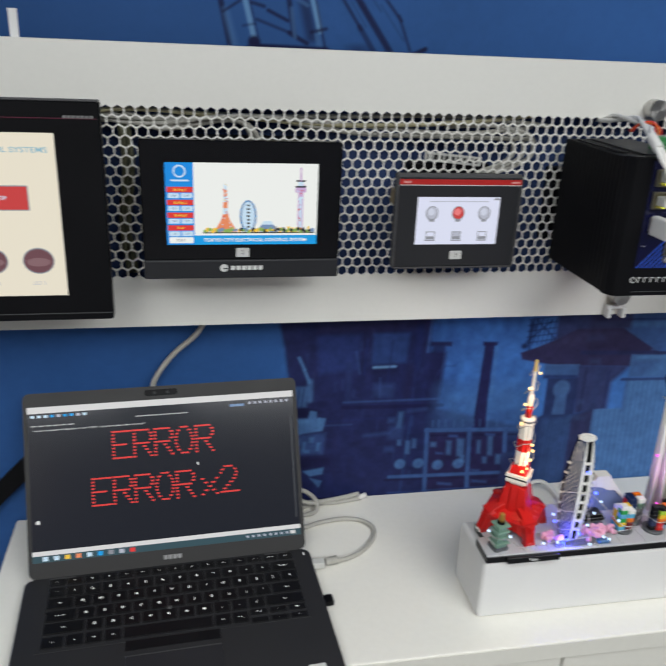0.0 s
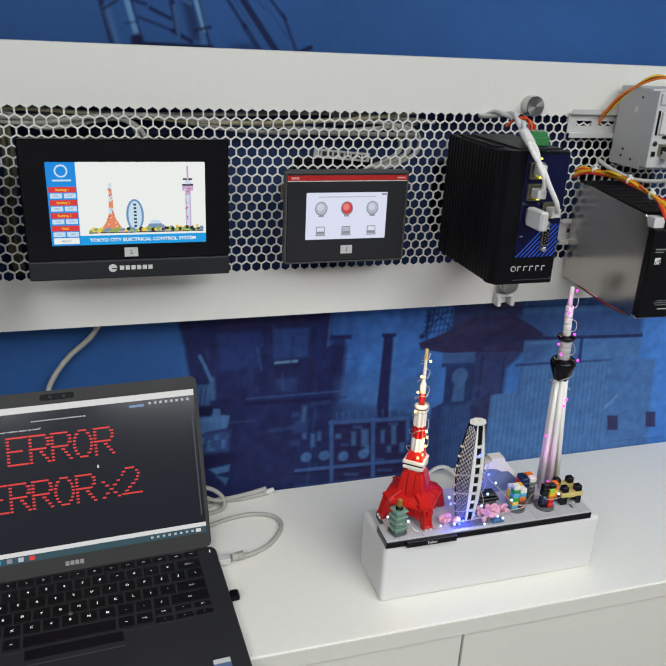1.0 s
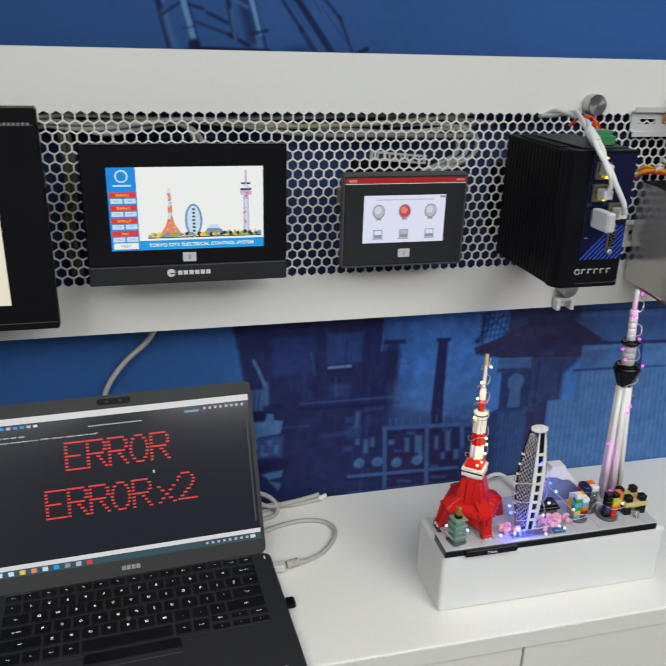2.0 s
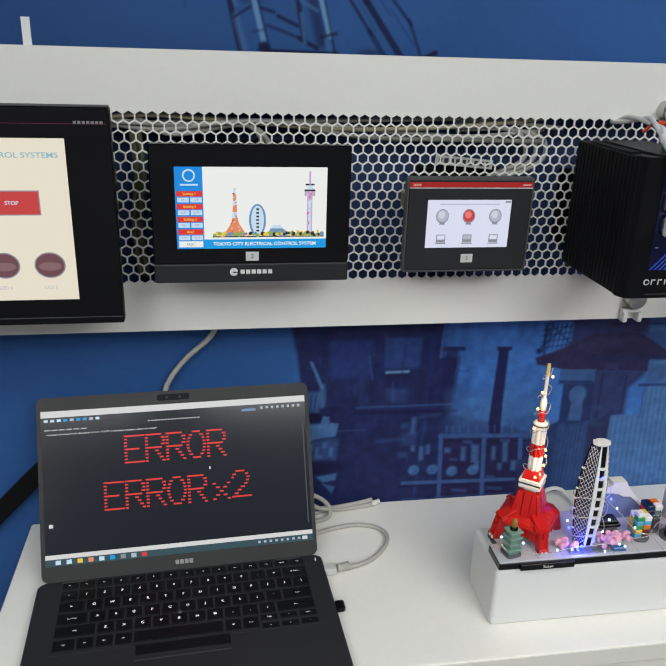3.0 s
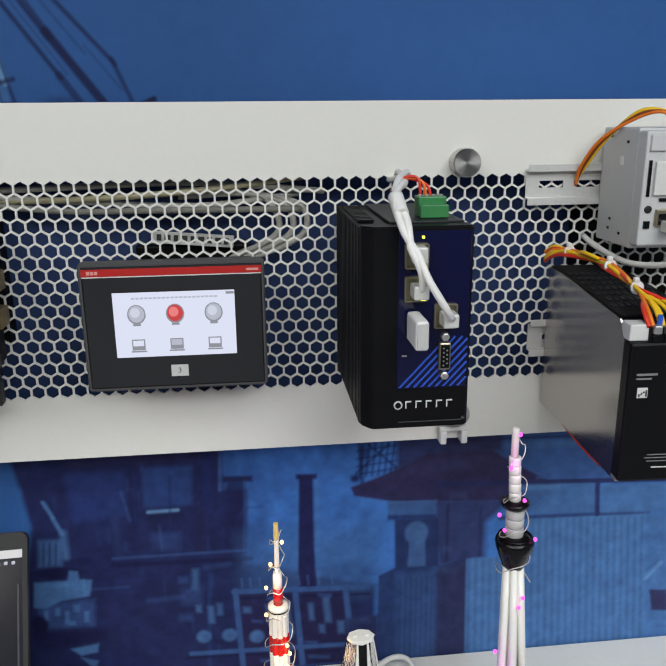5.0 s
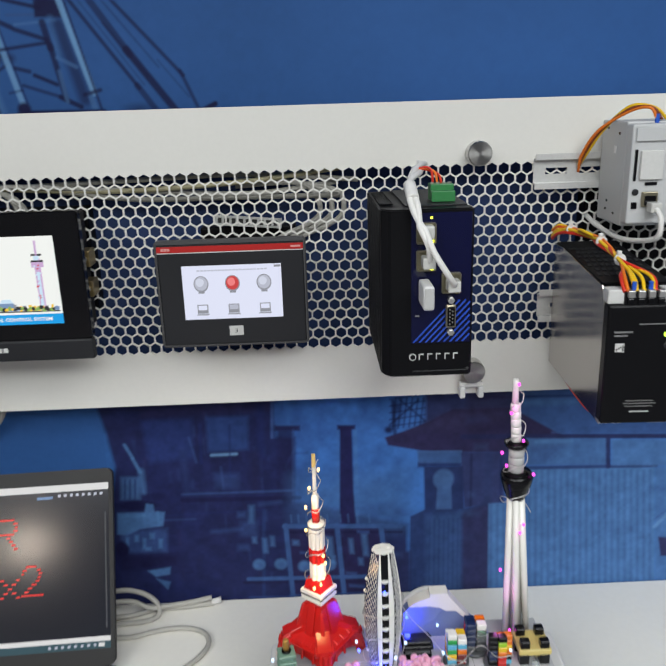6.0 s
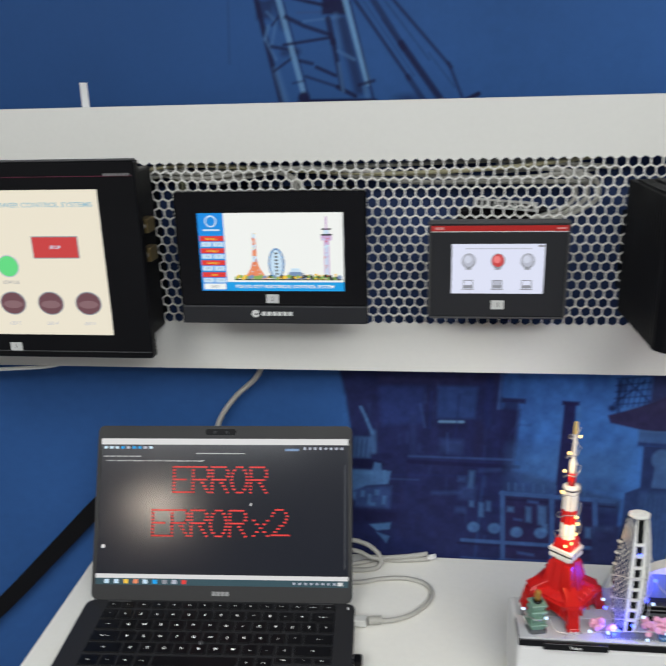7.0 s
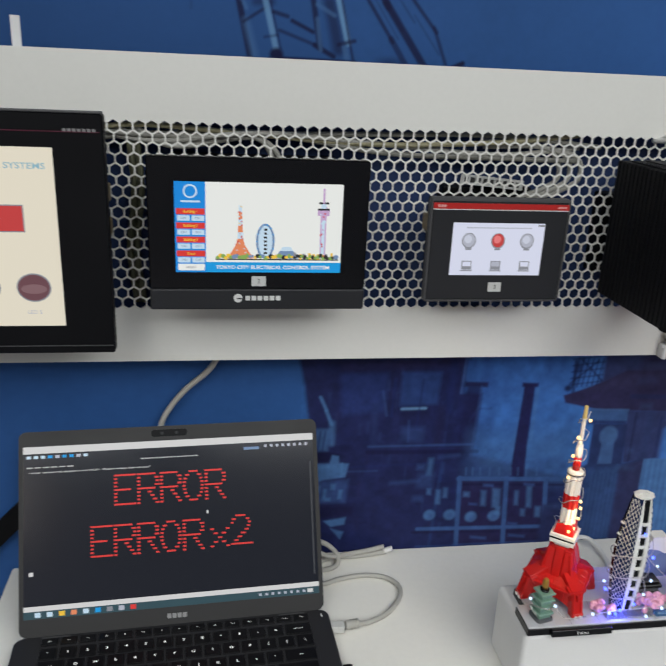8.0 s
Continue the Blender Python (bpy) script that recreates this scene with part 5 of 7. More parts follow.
# The white clip under the lower standoff.
hook = thing("cable_clip", pose(0.4830, PANEL_Y - 0.001, 1.2125), "small white plastic double cable clip on the panel edge", "cable clip")
for s in (-1, 1):
    part("hook", box((0.0100 * s, -0.006, -0.0055), (0.0060, 0.012, 0.0130), 0.0014), WHITE_PLASTIC, hook)
part("bridge", box((0, -0.004, 0.0020), (0.0260, 0.008, 0.0050), 0.0012), WHITE_PLASTIC, hook)

clip = thing("paper_strip", pose(-0.2195, PANEL_Y + 0.012, 1.508), "narrow white plastic strip standing up behind the panel", "strip")
part("strip", box((0, 0, 0.0135), (0.0085, 0.0016, 0.030), 0.0004), WHITE_PLASTIC, clip)


# ---- rails, supply and controller ----
def din_rail(x0, x1, zc):
    t = thing("mounting_rail", pose((x0 + x1) / 2, PANEL_Y - 0.001, zc), "galvanised steel hat rail with oval slots", "mounting rail", "mounting rails")
    L = x1 - x0
    for s in (-1, 1):
        part("flange", box((0, -0.0072, 0.0145 * s), (L, 0.0012, 0.0060), 0.0002), RAIL, t)
        part("side", box((0, -0.0040, 0.0118 * s), (L, 0.0075, 0.0012), 0.0002), RAIL, t)
    xs, slot, x = [-L / 2], [False], -L / 2 + 0.0120
    while x < L / 2 - 0.03:
        xs += [x, x + 0.0220]
        slot += [True, False]
        x += 0.0340
    xs.append(L / 2)
    zz = (-0.0116, -0.0030, 0.0030, 0.0116)
    bm = bmesh.new()
    for y, flip in ((-0.0015, False), (-0.0005, True)):
        grid = [[bm.verts.new((x, y, z)) for z in zz] for x in xs]
        for i in range(len(xs) - 1):
            for k in range(3):
                if not (slot[i] and k == 1):
                    f = (grid[i][k], grid[i + 1][k], grid[i + 1][k + 1], grid[i][k + 1])
                    bm.faces.new(f[::-1] if flip else f)
    ends = sorted((v for v in bm.verts if v.co.x < xs[0] + 1e-5), key=lambda v: (round(v.co.y, 5), v.co.z))
    for k in range(3):
        bm.faces.new((ends[k], ends[k + 1], ends[k + 5], ends[k + 4]))
    part("web", bm, RAIL, t)
    return t


din_rail(0.5415, 1.10, 1.4390)
din_rail(0.5520, 1.10, 1.3000)

PSU_FRONT = mat("black_satin_plastic", (0.0055, 0.0055, 0.0065), 0.34, scale=60, vary=0.1, spec=0.16)
PSU_METAL = mat("rolled_aluminium_side", (0.50, 0.475, 0.45), 0.20, 1.0, scale=50, vary=0.06, bump=0.02)


def power_supply():
    t = thing("power_supply", pose(0.5590, -0.100, 1.2385, 0, 0, -2.5), "rail-mounted power supply with bare aluminium side and black front", "power supply")
    W, Dp, H = 0.0600, 0.163, 0.1200
    side = [(0.004, 0.0), (0.004, 0.104), (0.014, H - 0.001), (Dp - 0.030, H + 0.008), (Dp - 0.002, H + 0.008), (Dp - 0.002, 0.0), (0.020, 0.0)]
    bm = bmesh.new()
    add_prism(bm, side, 0.0, 0.0012)
    bmesh.ops.transform(bm, matrix=pose(0, 0, 0, 0, 0, 90) @ Matrix.Diagonal((1, -1, 1, 1)), verts=bm.verts)
    bmesh.ops.recalc_face_normals(bm, faces=bm.faces)
    part("side_plate", bm, PSU_METAL, t, "bare aluminium side plate")
    part("core", box((W / 2 + 0.0012, Dp / 2 + 0.004, 0.061), (W - 0.004, Dp - 0.012, 0.114), 0.001), PSU_FRONT, t)
    part("front", box((W / 2, -0.0010, 0.0540), (W, 0.012, 0.106), 0.0022), PSU_FRONT, t, "satin black front with printed bars")
    part("front_foot", box((0.010, 0.002, 0.0015), (0.020, 0.010, 0.0035), 0.0005), STEEL, t)
    part("front_foot", box((W - 0.010, 0.002, 0.0015), (0.020, 0.010, 0.0035), 0.0005), STEEL, t)
    for x in (0.0070, W - 0.0070):
        part("corner_cap", box((x, 0.004, 0.1130), (0.0140, 0.014, 0.0120), 0.0010), mat("pale_grey_cap", (0.60, 0.60, 0.58), 0.4), t)
    lid = part("top_grille", box((W / 2, 0.0880, 0.1250), (W - 0.003, 0.142, 0.0020), 0.0003), BLACK_MATT, t)
    lid.rotation_euler = (radians(3.6), 0, 0)
    lid.location = (0, 0.008, -0.0060)
    for i in range(9):
        for k in range(7):
            part("grille_slot", box((0.006 + 0.0056 * i + (0.0028 if k % 2 else 0), 0.040 + 0.0145 * k, 0.1263), (0.0036, 0.0074, 0.0010)), CHARCOAL, lid)
    tr = part("terminal_row", box((0.0300, 0.002, 0.1120), (0.0335, 0.014, 0.0110), 0.0008), PSU_FRONT, t)
    for k in range(4):
        x = 0.0178 + 0.0083 * k
        part("terminal_screw", box((x, -0.0050, 0.1160), (0.0058, 0.0060, 0.0062), 0.0008), STEEL, tr)
        part("terminal_mouth", box((x, -0.0055, 0.1095), (0.0050, 0.0020, 0.0050), 0.0004), BLACK_GLOSS, tr)
    # Printed bars, a code square and a pilot lamp.
    for x0, z0, x1, z1, m in ((0.006, 0.0830, 0.021, 0.0845, PRINT_GREY), (0.006, 0.0800, 0.017, 0.0812, PRINT_GREY), (0.026, 0.0900, 0.052, 0.0908, PRINT_GREY), (0.020, 0.0220, 0.044, 0.0226, PRINT_GREY), (0.018, 0.0196, 0.046, 0.0202, PRINT_GREY), (0.020, 0.0170, 0.043, 0.0176, PRINT_GREY), (0.024, 0.0120, 0.040, 0.0128, PRINT_WHITE)):
        plate(x0, z0, x1, z1, -0.0074, m, t, "printed_bar")
    plate(0.0075, 0.0665, 0.0150, 0.0740, -0.0074, PRINT_WHITE, t, "code_square")
    for k in range(4):
        plate(0.0083 + 0.0017 * k, 0.0672 + 0.0014 * (k % 3), 0.0094 + 0.0017 * k, 0.0695 + 0.0010 * k, -0.0076, INK, t, "code_mark")
    part("pilot_lamp", turned([(0.0020, 0), (0.0020, 0.0012), (0.0012, 0.0018)], 12, m=pose(W - 0.011, -0.0065, 0.0810, 90)), GLOW_GREEN, t)
    part("trim_dial", turned([(0.0034, 0), (0.0034, 0.0010), (0.0024, 0.0012)], 20, m=pose(W - 0.009, -0.0065, 0.0715, 90)), CHARCOAL, t)
    return t


power_supply()

leads = thing("supply_leads", pose(0, 0, 0), "thin red and black wires slung under the power supply", "wires")
for k, m in enumerate((RED_WIRE, INK)):
    o = 0.0018 * k
    part("wire", tube([(0.5720 + o, 0.0600, 1.2400), (0.5690 + o, 0.0300, 1.2365 - o), (0.5645 + o, -0.0250, 1.2350 - o), (0.5635 + o, -0.0700, 1.2355 - o), (0.5700, -0.0920, 1.2370), (0.5780, -0.0960, 1.2395)], 0.0009, 6), m, leads)

loom = thing("wire_loom", pose(0, 0, 0), "yellow and orange wire loom tied with white cable ties", "wires")
ends = [(0.5725, RED_WIRE), (0.5810, YELLOW_WIRE), (0.5890, YELLOW_WIRE), (0.5970, YELLOW_WIRE), (0.5755, ORANGE_WIRE), (0.5985, RED_WIRE), (0.5830, YELLOW_WIRE)]
for k, (x, m) in enumerate(ends):
    o = 0.0015 * (k - 3)
    w = 0.0020 * ((k * 5) % 7 - 3) / 3
    part("wire", tube([(0.566, 0.072, 1.374 + o), (0.568 + 0.3 * o, 0.058, 1.381 + o), (0.5751 + o, 0.041, 1.3825 + w), (0.5790 - o, 0.010, 1.3840 + 0.8 * o), (0.5825 + 0.7 * o, -0.019, 1.3815 + w), (0.584 - 0.6 * o, -0.060, 1.373 + 0.5 * o), (x, -0.092, 1.366), (x - 0.001, -0.1045, 1.3560)], 0.0016, 8), m, loom)
for x in (0.5795, 0.5935):
    part("ferrule", turned([(0.0019, 0), (0.0019, 0.008)], 10, (x, -0.1035, 1.3560)), BLUE_FERRULE, loom)
for p in ((0.5751, 0.0414, 1.3832), (0.5825, -0.0190, 1.3820), (0.5840, -0.0600, 1.3735)):
    part("cable_tie", turned([(0.0046, -0.0012), (0.0052, -0.0012), (0.0052, 0.0012), (0.0046, 0.0012)], 14, m=pose(*p, 82, 0, 4)), WHITE_PLASTIC, loom)
    part("tie_head", box((p[0] - 0.001, p[1], p[2] + 0.0062), (0.0042, 0.0034, 0.0034), 0.0008), WHITE_PLASTIC, loom)


def controller():
    t = thing("rail_controller", pose(0.6060, -0.012, 1.3920), "light grey rail-mounted controller with network socket", "controller")
    W, Dp, H = 0.090, 0.072, 0.095
    part("case", box((W / 2, 0.042, H / 2), (W, 0.060, H), 0.0015), GREY_CASE, t)
    part("front_block", box((0.0225, 0.0060, H / 2 + 0.001), (0.045, 0.0135, H - 0.006), 0.0015), GREY_CASE, t)
    part("dark_module", box((0.069, 0.003, H / 2), (0.046, 0.018, H), 0.0015), BLACK_MATT, t, "black side module")
    part("top_step", box((0.020, -0.0014, 0.084), (0.034, 0.003, 0.012), 0.0006), GREY_CASE, t)
    part("hinged_cover", box((0.019, -0.0020, 0.057), (0.021, 0.003, 0.026), 0.0008), mat("pale_grey_cap", (0.60, 0.60, 0.58), 0.4), t)
    for x, z, w, h in ((0.0045, 0.057, 0.0024, 0.028), (0.020, 0.0405, 0.011, 0.003), (0.006, 0.0210, 0.0050, 0.0060)):
        part("slot", box((x, -0.0012, z), (w, 0.0020, h), 0.0003), BLACK_GLOSS, t)
    part("dial", turned([(0.0030, 0), (0.0030, 0.0016), (0.0020, 0.0020)], 16, m=pose(0.0062, -0.0002, 0.0330, 90)), CHARCOAL, t)
    s = part("network_socket", box((0.0195, -0.0020, 0.0265), (0.0145, 0.0040, 0.0135), 0.0008), METAL_PORT, t)
    part("socket_mouth", box((0.0195, -0.0042, 0.0255), (0.0105, 0.0008, 0.0085)), BLACK_GLOSS, s)
    part("plug", box((0.0215, -0.0090, 0.0200), (0.0100, 0.0120, 0.0090), 0.0012), PLUG, t)
    for x, y, z in ((0.0, 0.056, 0.088), (0.0, 0.028, 0.084), (0.0, 0.030, 0.010), (0.0, 0.050, 0.012), (0.0, 0.048, 0.020)):
        part("side_notch", box((x - 0.0002, y, z), (0.0006, 0.0030, 0.0022)), BLACK_GLOSS, t)
    part("side_sticker", box((-0.0002, 0.036, 0.069), (0.0006, 0.0050, 0.0070)), WHITE_PLASTIC, t)
    return t


controller()
feed = thing("supply_wires", pose(0, 0, 0), "orange and brown supply wires arching over the grey controller", "wires")
for k, m in enumerate((ORANGE_WIRE, mat("brown_wire", (0.20, 0.045, 0.015), 0.4), YELLOW_WIRE)):
    o = 0.0022 * (k - 1)
    part("wire", tube([(0.5865, 0.066, 1.440 + o), (0.5880 + o, 0.056, 1.455), (0.5960 + o, 0.038, 1.478), (0.6130, 0.016, 1.4975 + o), (0.6280 + o, 0.002, 1.4985), (0.6370 + 2 * o, 0.0, 1.488)], 0.0014, 8), m, feed)
for x in (0.6325, 0.6455):
    part("ferrule", turned([(0.0021, 0), (0.0021, 0.009)], 10, (x, 0.0, 1.4840)), BLUE_FERRULE, feed)
part("patch_cable", tube([(0.6275, -0.026, 1.4110), (0.6290, -0.034, 1.4020), (0.6270, -0.030, 1.3850), (0.6140, 0.010, 1.3780), (0.6040, 0.050, 1.3850), (0.6010, 0.075, 1.392)], 0.0026, 8), CABLE_WHITE, feed, "white patch cable")


# ---- cables between the sheet and the wall ----
behind = thing("cable_bundle", pose(0, 0, 0), "grey network cables bundled behind the perforated sheet", "cables")
g = random.Random(11)
YELLOWISH = mat("yellowed_cable", (0.36, 0.33, 0.20), 0.55)
# Grey cable with the shade behind the sheet put into its colour.
SHADED_GREY = mat("shaded_grey_cable", (0.24, 0.235, 0.205), 0.6, scale=90, vary=0.08)
for k in range(4):
    z = 1.430 + 0.0042 * k
    pts = [(-0.58 + 0.115 * i + 0.03 * g.random(), 0.079 + 0.012 * g.random(), z + 0.020 * (g.random() - 0.5)) for i in range(9)]
    part("cable", tube(pts, 0.0027, 8, 6), YELLOWISH if k == 2 else (CABLE_GREY if k == 1 else SHADED_GREY), behind)
for k in range(3):
    x = 0.300 + 0.012 * k
    part("cable", tube([(0.24, 0.092, 1.432 + 0.003 * k), (0.30, 0.090, 1.434), (x + 0.020, 0.088, 1.424), (x + 0.026, 0.088, 1.402), (x + 0.008, 0.090, 1.388), (x - 0.020, 0.094, 1.376), (x - 0.05, 0.1, 1.35)], 0.0028, 8), CABLE_GREY, behind)
for k in range(2):
    part("cable", tube([(-0.15 + 0.03 * k, 0.086, 1.442), (-0.08, 0.085, 1.428 - 0.004 * k), (0.0, 0.086, 1.434), (0.02 + 0.01 * k, 0.09, 1.40), (0.03, 0.1, 1.34)], 0.0030, 8), CABLE_GREY, behind)
for x in (-0.125, -0.118):
    part("cable", tube([(x, 0.088, 1.440), (x + 0.004, 0.086, 1.38), (x - 0.003, 0.088, 1.32), (x + 0.002, 0.088, 1.262)], 0.0034, 8), mat("olive_cable", (0.10, 0.10, 0.06), 0.5), behind)
tape = thing("label_tape", pose(0.2510, 0.084, 1.3960, 0, 5, 0), "white printed label tape with dark marks behind the sheet", "label")
part("tape", box((0, 0, 0), (0.070, 0.0010, 0.0105)), STICKER, tape)
for k in range(9):
    part("printed_bar", box((-0.029 + 0.0072 * k, -0.0008, 0), (0.0040 + 0.0012 * (k % 2), 0.0004, 0.0055)), INK, tape)
# Added boxes that darken the holes as the shaded gap would.
dark_box = thing("shade_box", pose(0, 0, 0), "added dark boxes standing in for shade behind the perforated sheet", "housing")
for x, z, w, h in ((0.25, 1.345, 0.10, 0.09), (0.655, 1.37, 0.10, 0.12), (0.0, 1.36, 0.17, 0.11), (-0.29, 1.35, 0.27, 0.18), (0.41, 1.34, 0.050, 0.09)):
    part("housing", box((x, 0.1035, z), (w, 0.024, h), 0.002), BLACK_MATT, dark_box)

drop = thing("grey_cable", pose(0, 0, 0), "grey network cable hanging from the panel behind the laptop", "cable")
part("cable", tube([(-0.030, 0.098, 1.215), (-0.048, 0.110, 1.176), (-0.078, 0.116, 1.146), (-0.099, 0.117, 1.118), (-0.108, 0.116, 1.094), (-0.112, 0.115, 1.05), (-0.10, 0.112, 0.97), (-0.06, 0.108, 0.9125)], 0.0034, 10), CABLE_GREY, drop)
under = thing("white_cable", pose(0, 0, 0), "white cable lying along the panel's lower edge", "cable")
part("cable", tube([(-0.46, 0.066, 1.1975), (-0.40, 0.064, 1.1965), (-0.34, 0.066, 1.1985), (-0.30, 0.072, 1.2005), (-0.27, 0.085, 1.2085)], 0.0024, 8), CABLE_WHITE, under)


# ---- the laptop ----
LAPTOP = mat("dark_grey_laptop_shell", (0.0230, 0.0230, 0.0250), 0.48, scale=120, vary=0.08, bump=0.05, spec=0.35)
LAPTOP_EDGE = mat("dark_grey_laptop_bezel", (0.0255, 0.0252, 0.0255), 0.55, scale=120, vary=0.08, spec=0.35)
KEY = mat("black_key_cap", (0.005, 0.005, 0.006), 0.38, scale=120, vary=0.1, spec=0.35)
# Glow is added to the white legends so that they read brighter.
KEY_INK = mat("glowing_key_legend", (0.75, 0.75, 0.73), 0.5, glow=0.6)
D_TERM = lit("display_terminal_dark", (0.0125, 0.0145, 0.0220), 1.0, 0.004, 0.5)
D_TERM.node_tree.nodes["Principled BSDF"].inputs["Roughness"].default_value = 0.15
D_BAR = lit("display_window_bar", (0.66, 0.66, 0.66), 1.0)
D_TASK = lit("display_taskbar", (0.022, 0.065, 0.085), 1.0)
D_ERR = lit("display_error_red", (0.72, 0.035, 0.030), 1.0)
D_TXT = lit("display_terminal_text", (0.55, 0.56, 0.56), 0.9)


def laptop():
    t = thing("laptop", pose(-0.086, -0.006, TOP_Z, 0, 0, 3.0), "dark grey open laptop showing red error text on screen", "laptop")
    HW, LW, DEPTH, ZT = 0.1690, 0.1665, 0.224, 0.0125
    # Base: a thin wedge with rounded corners.
    bm = bmesh.new()
    outline = [(x, z) for x, z in round_rect(-HW, -DEPTH, HW, 0.004, 0.010, 5)]
    rings = []
    for inset, lift in ((0.006, 0.0026), (0.0010, 0.0046), (0.0, 0.0080), (0.0, 0.0), (0.0012, 1.0)):
        ring = []
        for x, y in outline:
            f = 1 - inset / 0.14
            wedge = 1 - 0.28 * (-y / DEPTH)
            z = {1.0: ZT * 1.0, 0.0: ZT - 0.0012}.get(lift, lift * wedge)
            if lift in (1.0, 0.0):
                z = z - 0.0014 * (-y / DEPTH)
            ring.append(bm.verts.new((x * f, (y + 0.11) * f - 0.11, z)))
        rings.append(ring)
    n = len(outline)
    for a, b in zip(rings, rings[1:]):
        for k in range(n):
            bm.faces.new((a[k], a[(k + 1) % n], b[(k + 1) % n], b[k]))
    bm.faces.new(rings[0][::-1])
    bm.faces.new(rings[-1])
    base = part("base", bm, LAPTOP, t)
    for x in (-0.13, 0.13):
        part("rubber_foot", box((x, -0.020, 0.0016), (0.03, 0.008, 0.0032)), BLACK_MATT, t)
        part("rubber_foot", box((x, -0.165, 0.0016), (0.03, 0.008, 0.0032)), BLACK_MATT, t)

    def top(y):
        return ZT - 0.0014 * (-y / DEPTH)

    well = part("keyboard_deck", box((0.0015, -0.0565, top(-0.056) - 0.0001), (0.294, 0.1160, 0.0004), 0.0001, 1), LAPTOP, t)
    well.rotation_euler = (0, 0, 0)
    U, X0 = 0.0198, -0.1415
    rows = (
        (-0.0072, 0.0105, [(n, 0.97) for n in ["Esc"] + ["F%d" % k for k in range(1, 13)] + ["Home", "End"]]),
        (-0.0247, 0.0158, [("`", 1)] + [(c, 1) for c in "1234567890-="] + [("Backspace", 1.55)]),
        (-0.0430, 0.0162, [("Tab", 1.5)] + [(c, 1) for c in "QWERTYUIOP[]"] + [("\\", 1.05)]),
        (-0.0628, 0.0164, [("Caps Lock", 1.75)] + [(c, 1) for c in "ASDFGHJKL;'"] + [("Enter", 1.8)]),
        (-0.0817, 0.0162, [("Shift", 2.25)] + [(c, 1) for c in "ZXCVBNM,./"] + [("Shift", 2.3)]),
        (-0.1018, 0.0164, [("Ctrl", 1.25), ("Fn", 1), ("Win", 1), ("Alt", 1), ("", 4.95), ("Alt", 1), ("PrtSc", 1)]),
    )

    def key(x, y, w, d, text, small):
        bm = bmesh.new()
        z = top(y)
        e = 0.0012
        lo = [bm.verts.new((x + sx * w / 2, y + sy * d / 2, z)) for sx, sy in ((-1, -1), (1, -1), (1, 1), (-1, 1))]
        hi = [bm.verts.new((x + sx * (w / 2 - 0.0006), y + sy * (d / 2 - 0.0006), z + 0.0016)) for sx, sy in ((-1, -1), (1, -1), (1, 1), (-1, 1))]
        dish = [bm.verts.new((x + sx * (w / 2 - e), y + sy * (d / 2 - e), z + 0.0014)) for sx, sy in ((-1, -1), (1, -1), (1, 1), (-1, 1))]
        for a, b in ((lo, hi), (hi, dish)):
            for k in range(4):
                bm.faces.new((a[k], a[(k + 1) % 4], b[(k + 1) % 4], b[k]))
        bm.faces.new(dish)
        ob = part("key", bm, KEY, t)
        if text:
            h = 0.0018 if small else 0.0034
            writing(text, h, KEY_INK, ob, (x + (0 if not small else -0.0), y, z + 0.0018), turn=Matrix.Identity(4), bold=0.0 if small else 0.00012, name="legend")
        return ob

    for y, d, keys in rows:
        x = X0
        for text, w in keys:
            key(x + w * U / 2, y, w * U - 0.0026, d, text, len(text) > 1)
            x += w * U
    x = X0 + 11.2 * U
    for k, (a, b) in enumerate((("PgUp", "<"), ("^", "v"), ("PgDn", ">"))):
        xx = x + U * (0.56 + 1.12 * k)
        key(xx, -0.0967, 1.12 * U - 0.0030, 0.0082, a, True)
        key(xx, -0.1095, 1.12 * U - 0.0030, 0.0082, b, True)
    part("pointing_stick", turned([(0.0028, 0.0), (0.0030, 0.0020), (0.0022, 0.0030), (0.0006, 0.0034)], 14, (-0.0070, -0.0722, top(-0.07))), GREY_EDGE, t)
    part("touchpad_button", box((-0.0040, -0.1205, top(-0.12) + 0.0002), (0.1000, 0.0140, 0.0010), 0.0004), KEY, t, "pair of black touchpad buttons")
    part("touchpad", box((-0.0040, -0.1650, top(-0.165) + 0.0002), (0.1000, 0.0580, 0.0008), 0.0003), mat("touchpad_plastic", (0.022, 0.022, 0.025), 0.42, spec=0.35), t)
    part("touchpad_edge", box((-0.0040, -0.1350, top(-0.135) + 0.0003), (0.1010, 0.0008, 0.0010)), GREY_EDGE, t)
    part("spec_sticker", box((0.140, -0.1900, top(-0.19) + 0.0002), (0.0180, 0.0160, 0.0004)), mat("blue_sticker", (0.10, 0.16, 0.30), 0.4), t, "small blue and white sticker")
    part("sticker_band", box((0.140, -0.1850, top(-0.185) + 0.0005), (0.0180, 0.0060, 0.0004)), PRINT_WHITE, t)
    part("power_light", box((0.1605, -0.0065, top(-0.01) + 0.0002), (0.0010, 0.0050, 0.0006)), KEY_INK, t)
    for s in (-1, 1):
        part("speaker_strip", box((0.127 * s, 0.0005, top(0) + 0.0002), (0.029, 0.0020, 0.0006)), GREY_EDGE, t)
    part("hinge", turned([(0.0048, -0.125), (0.0048, 0.125)], 14, m=pose(0, 0.0065, 0.0090, 0, 90, 0)), LAPTOP, t)
    # The lid, leaning back.
    lid = new("lid")
    lid.parent = t
    lid.matrix_local = pose(0, 0.0040, ZT - 0.0010, -26.2) @ Matrix.Diagonal((0.993, 1, 1.027, 1))
    part("lid_shell", prism(round_rect(-LW, 0.0, LW, 0.2125, 0.008, 5), 0.0002, 0.0060), LAPTOP, lid)
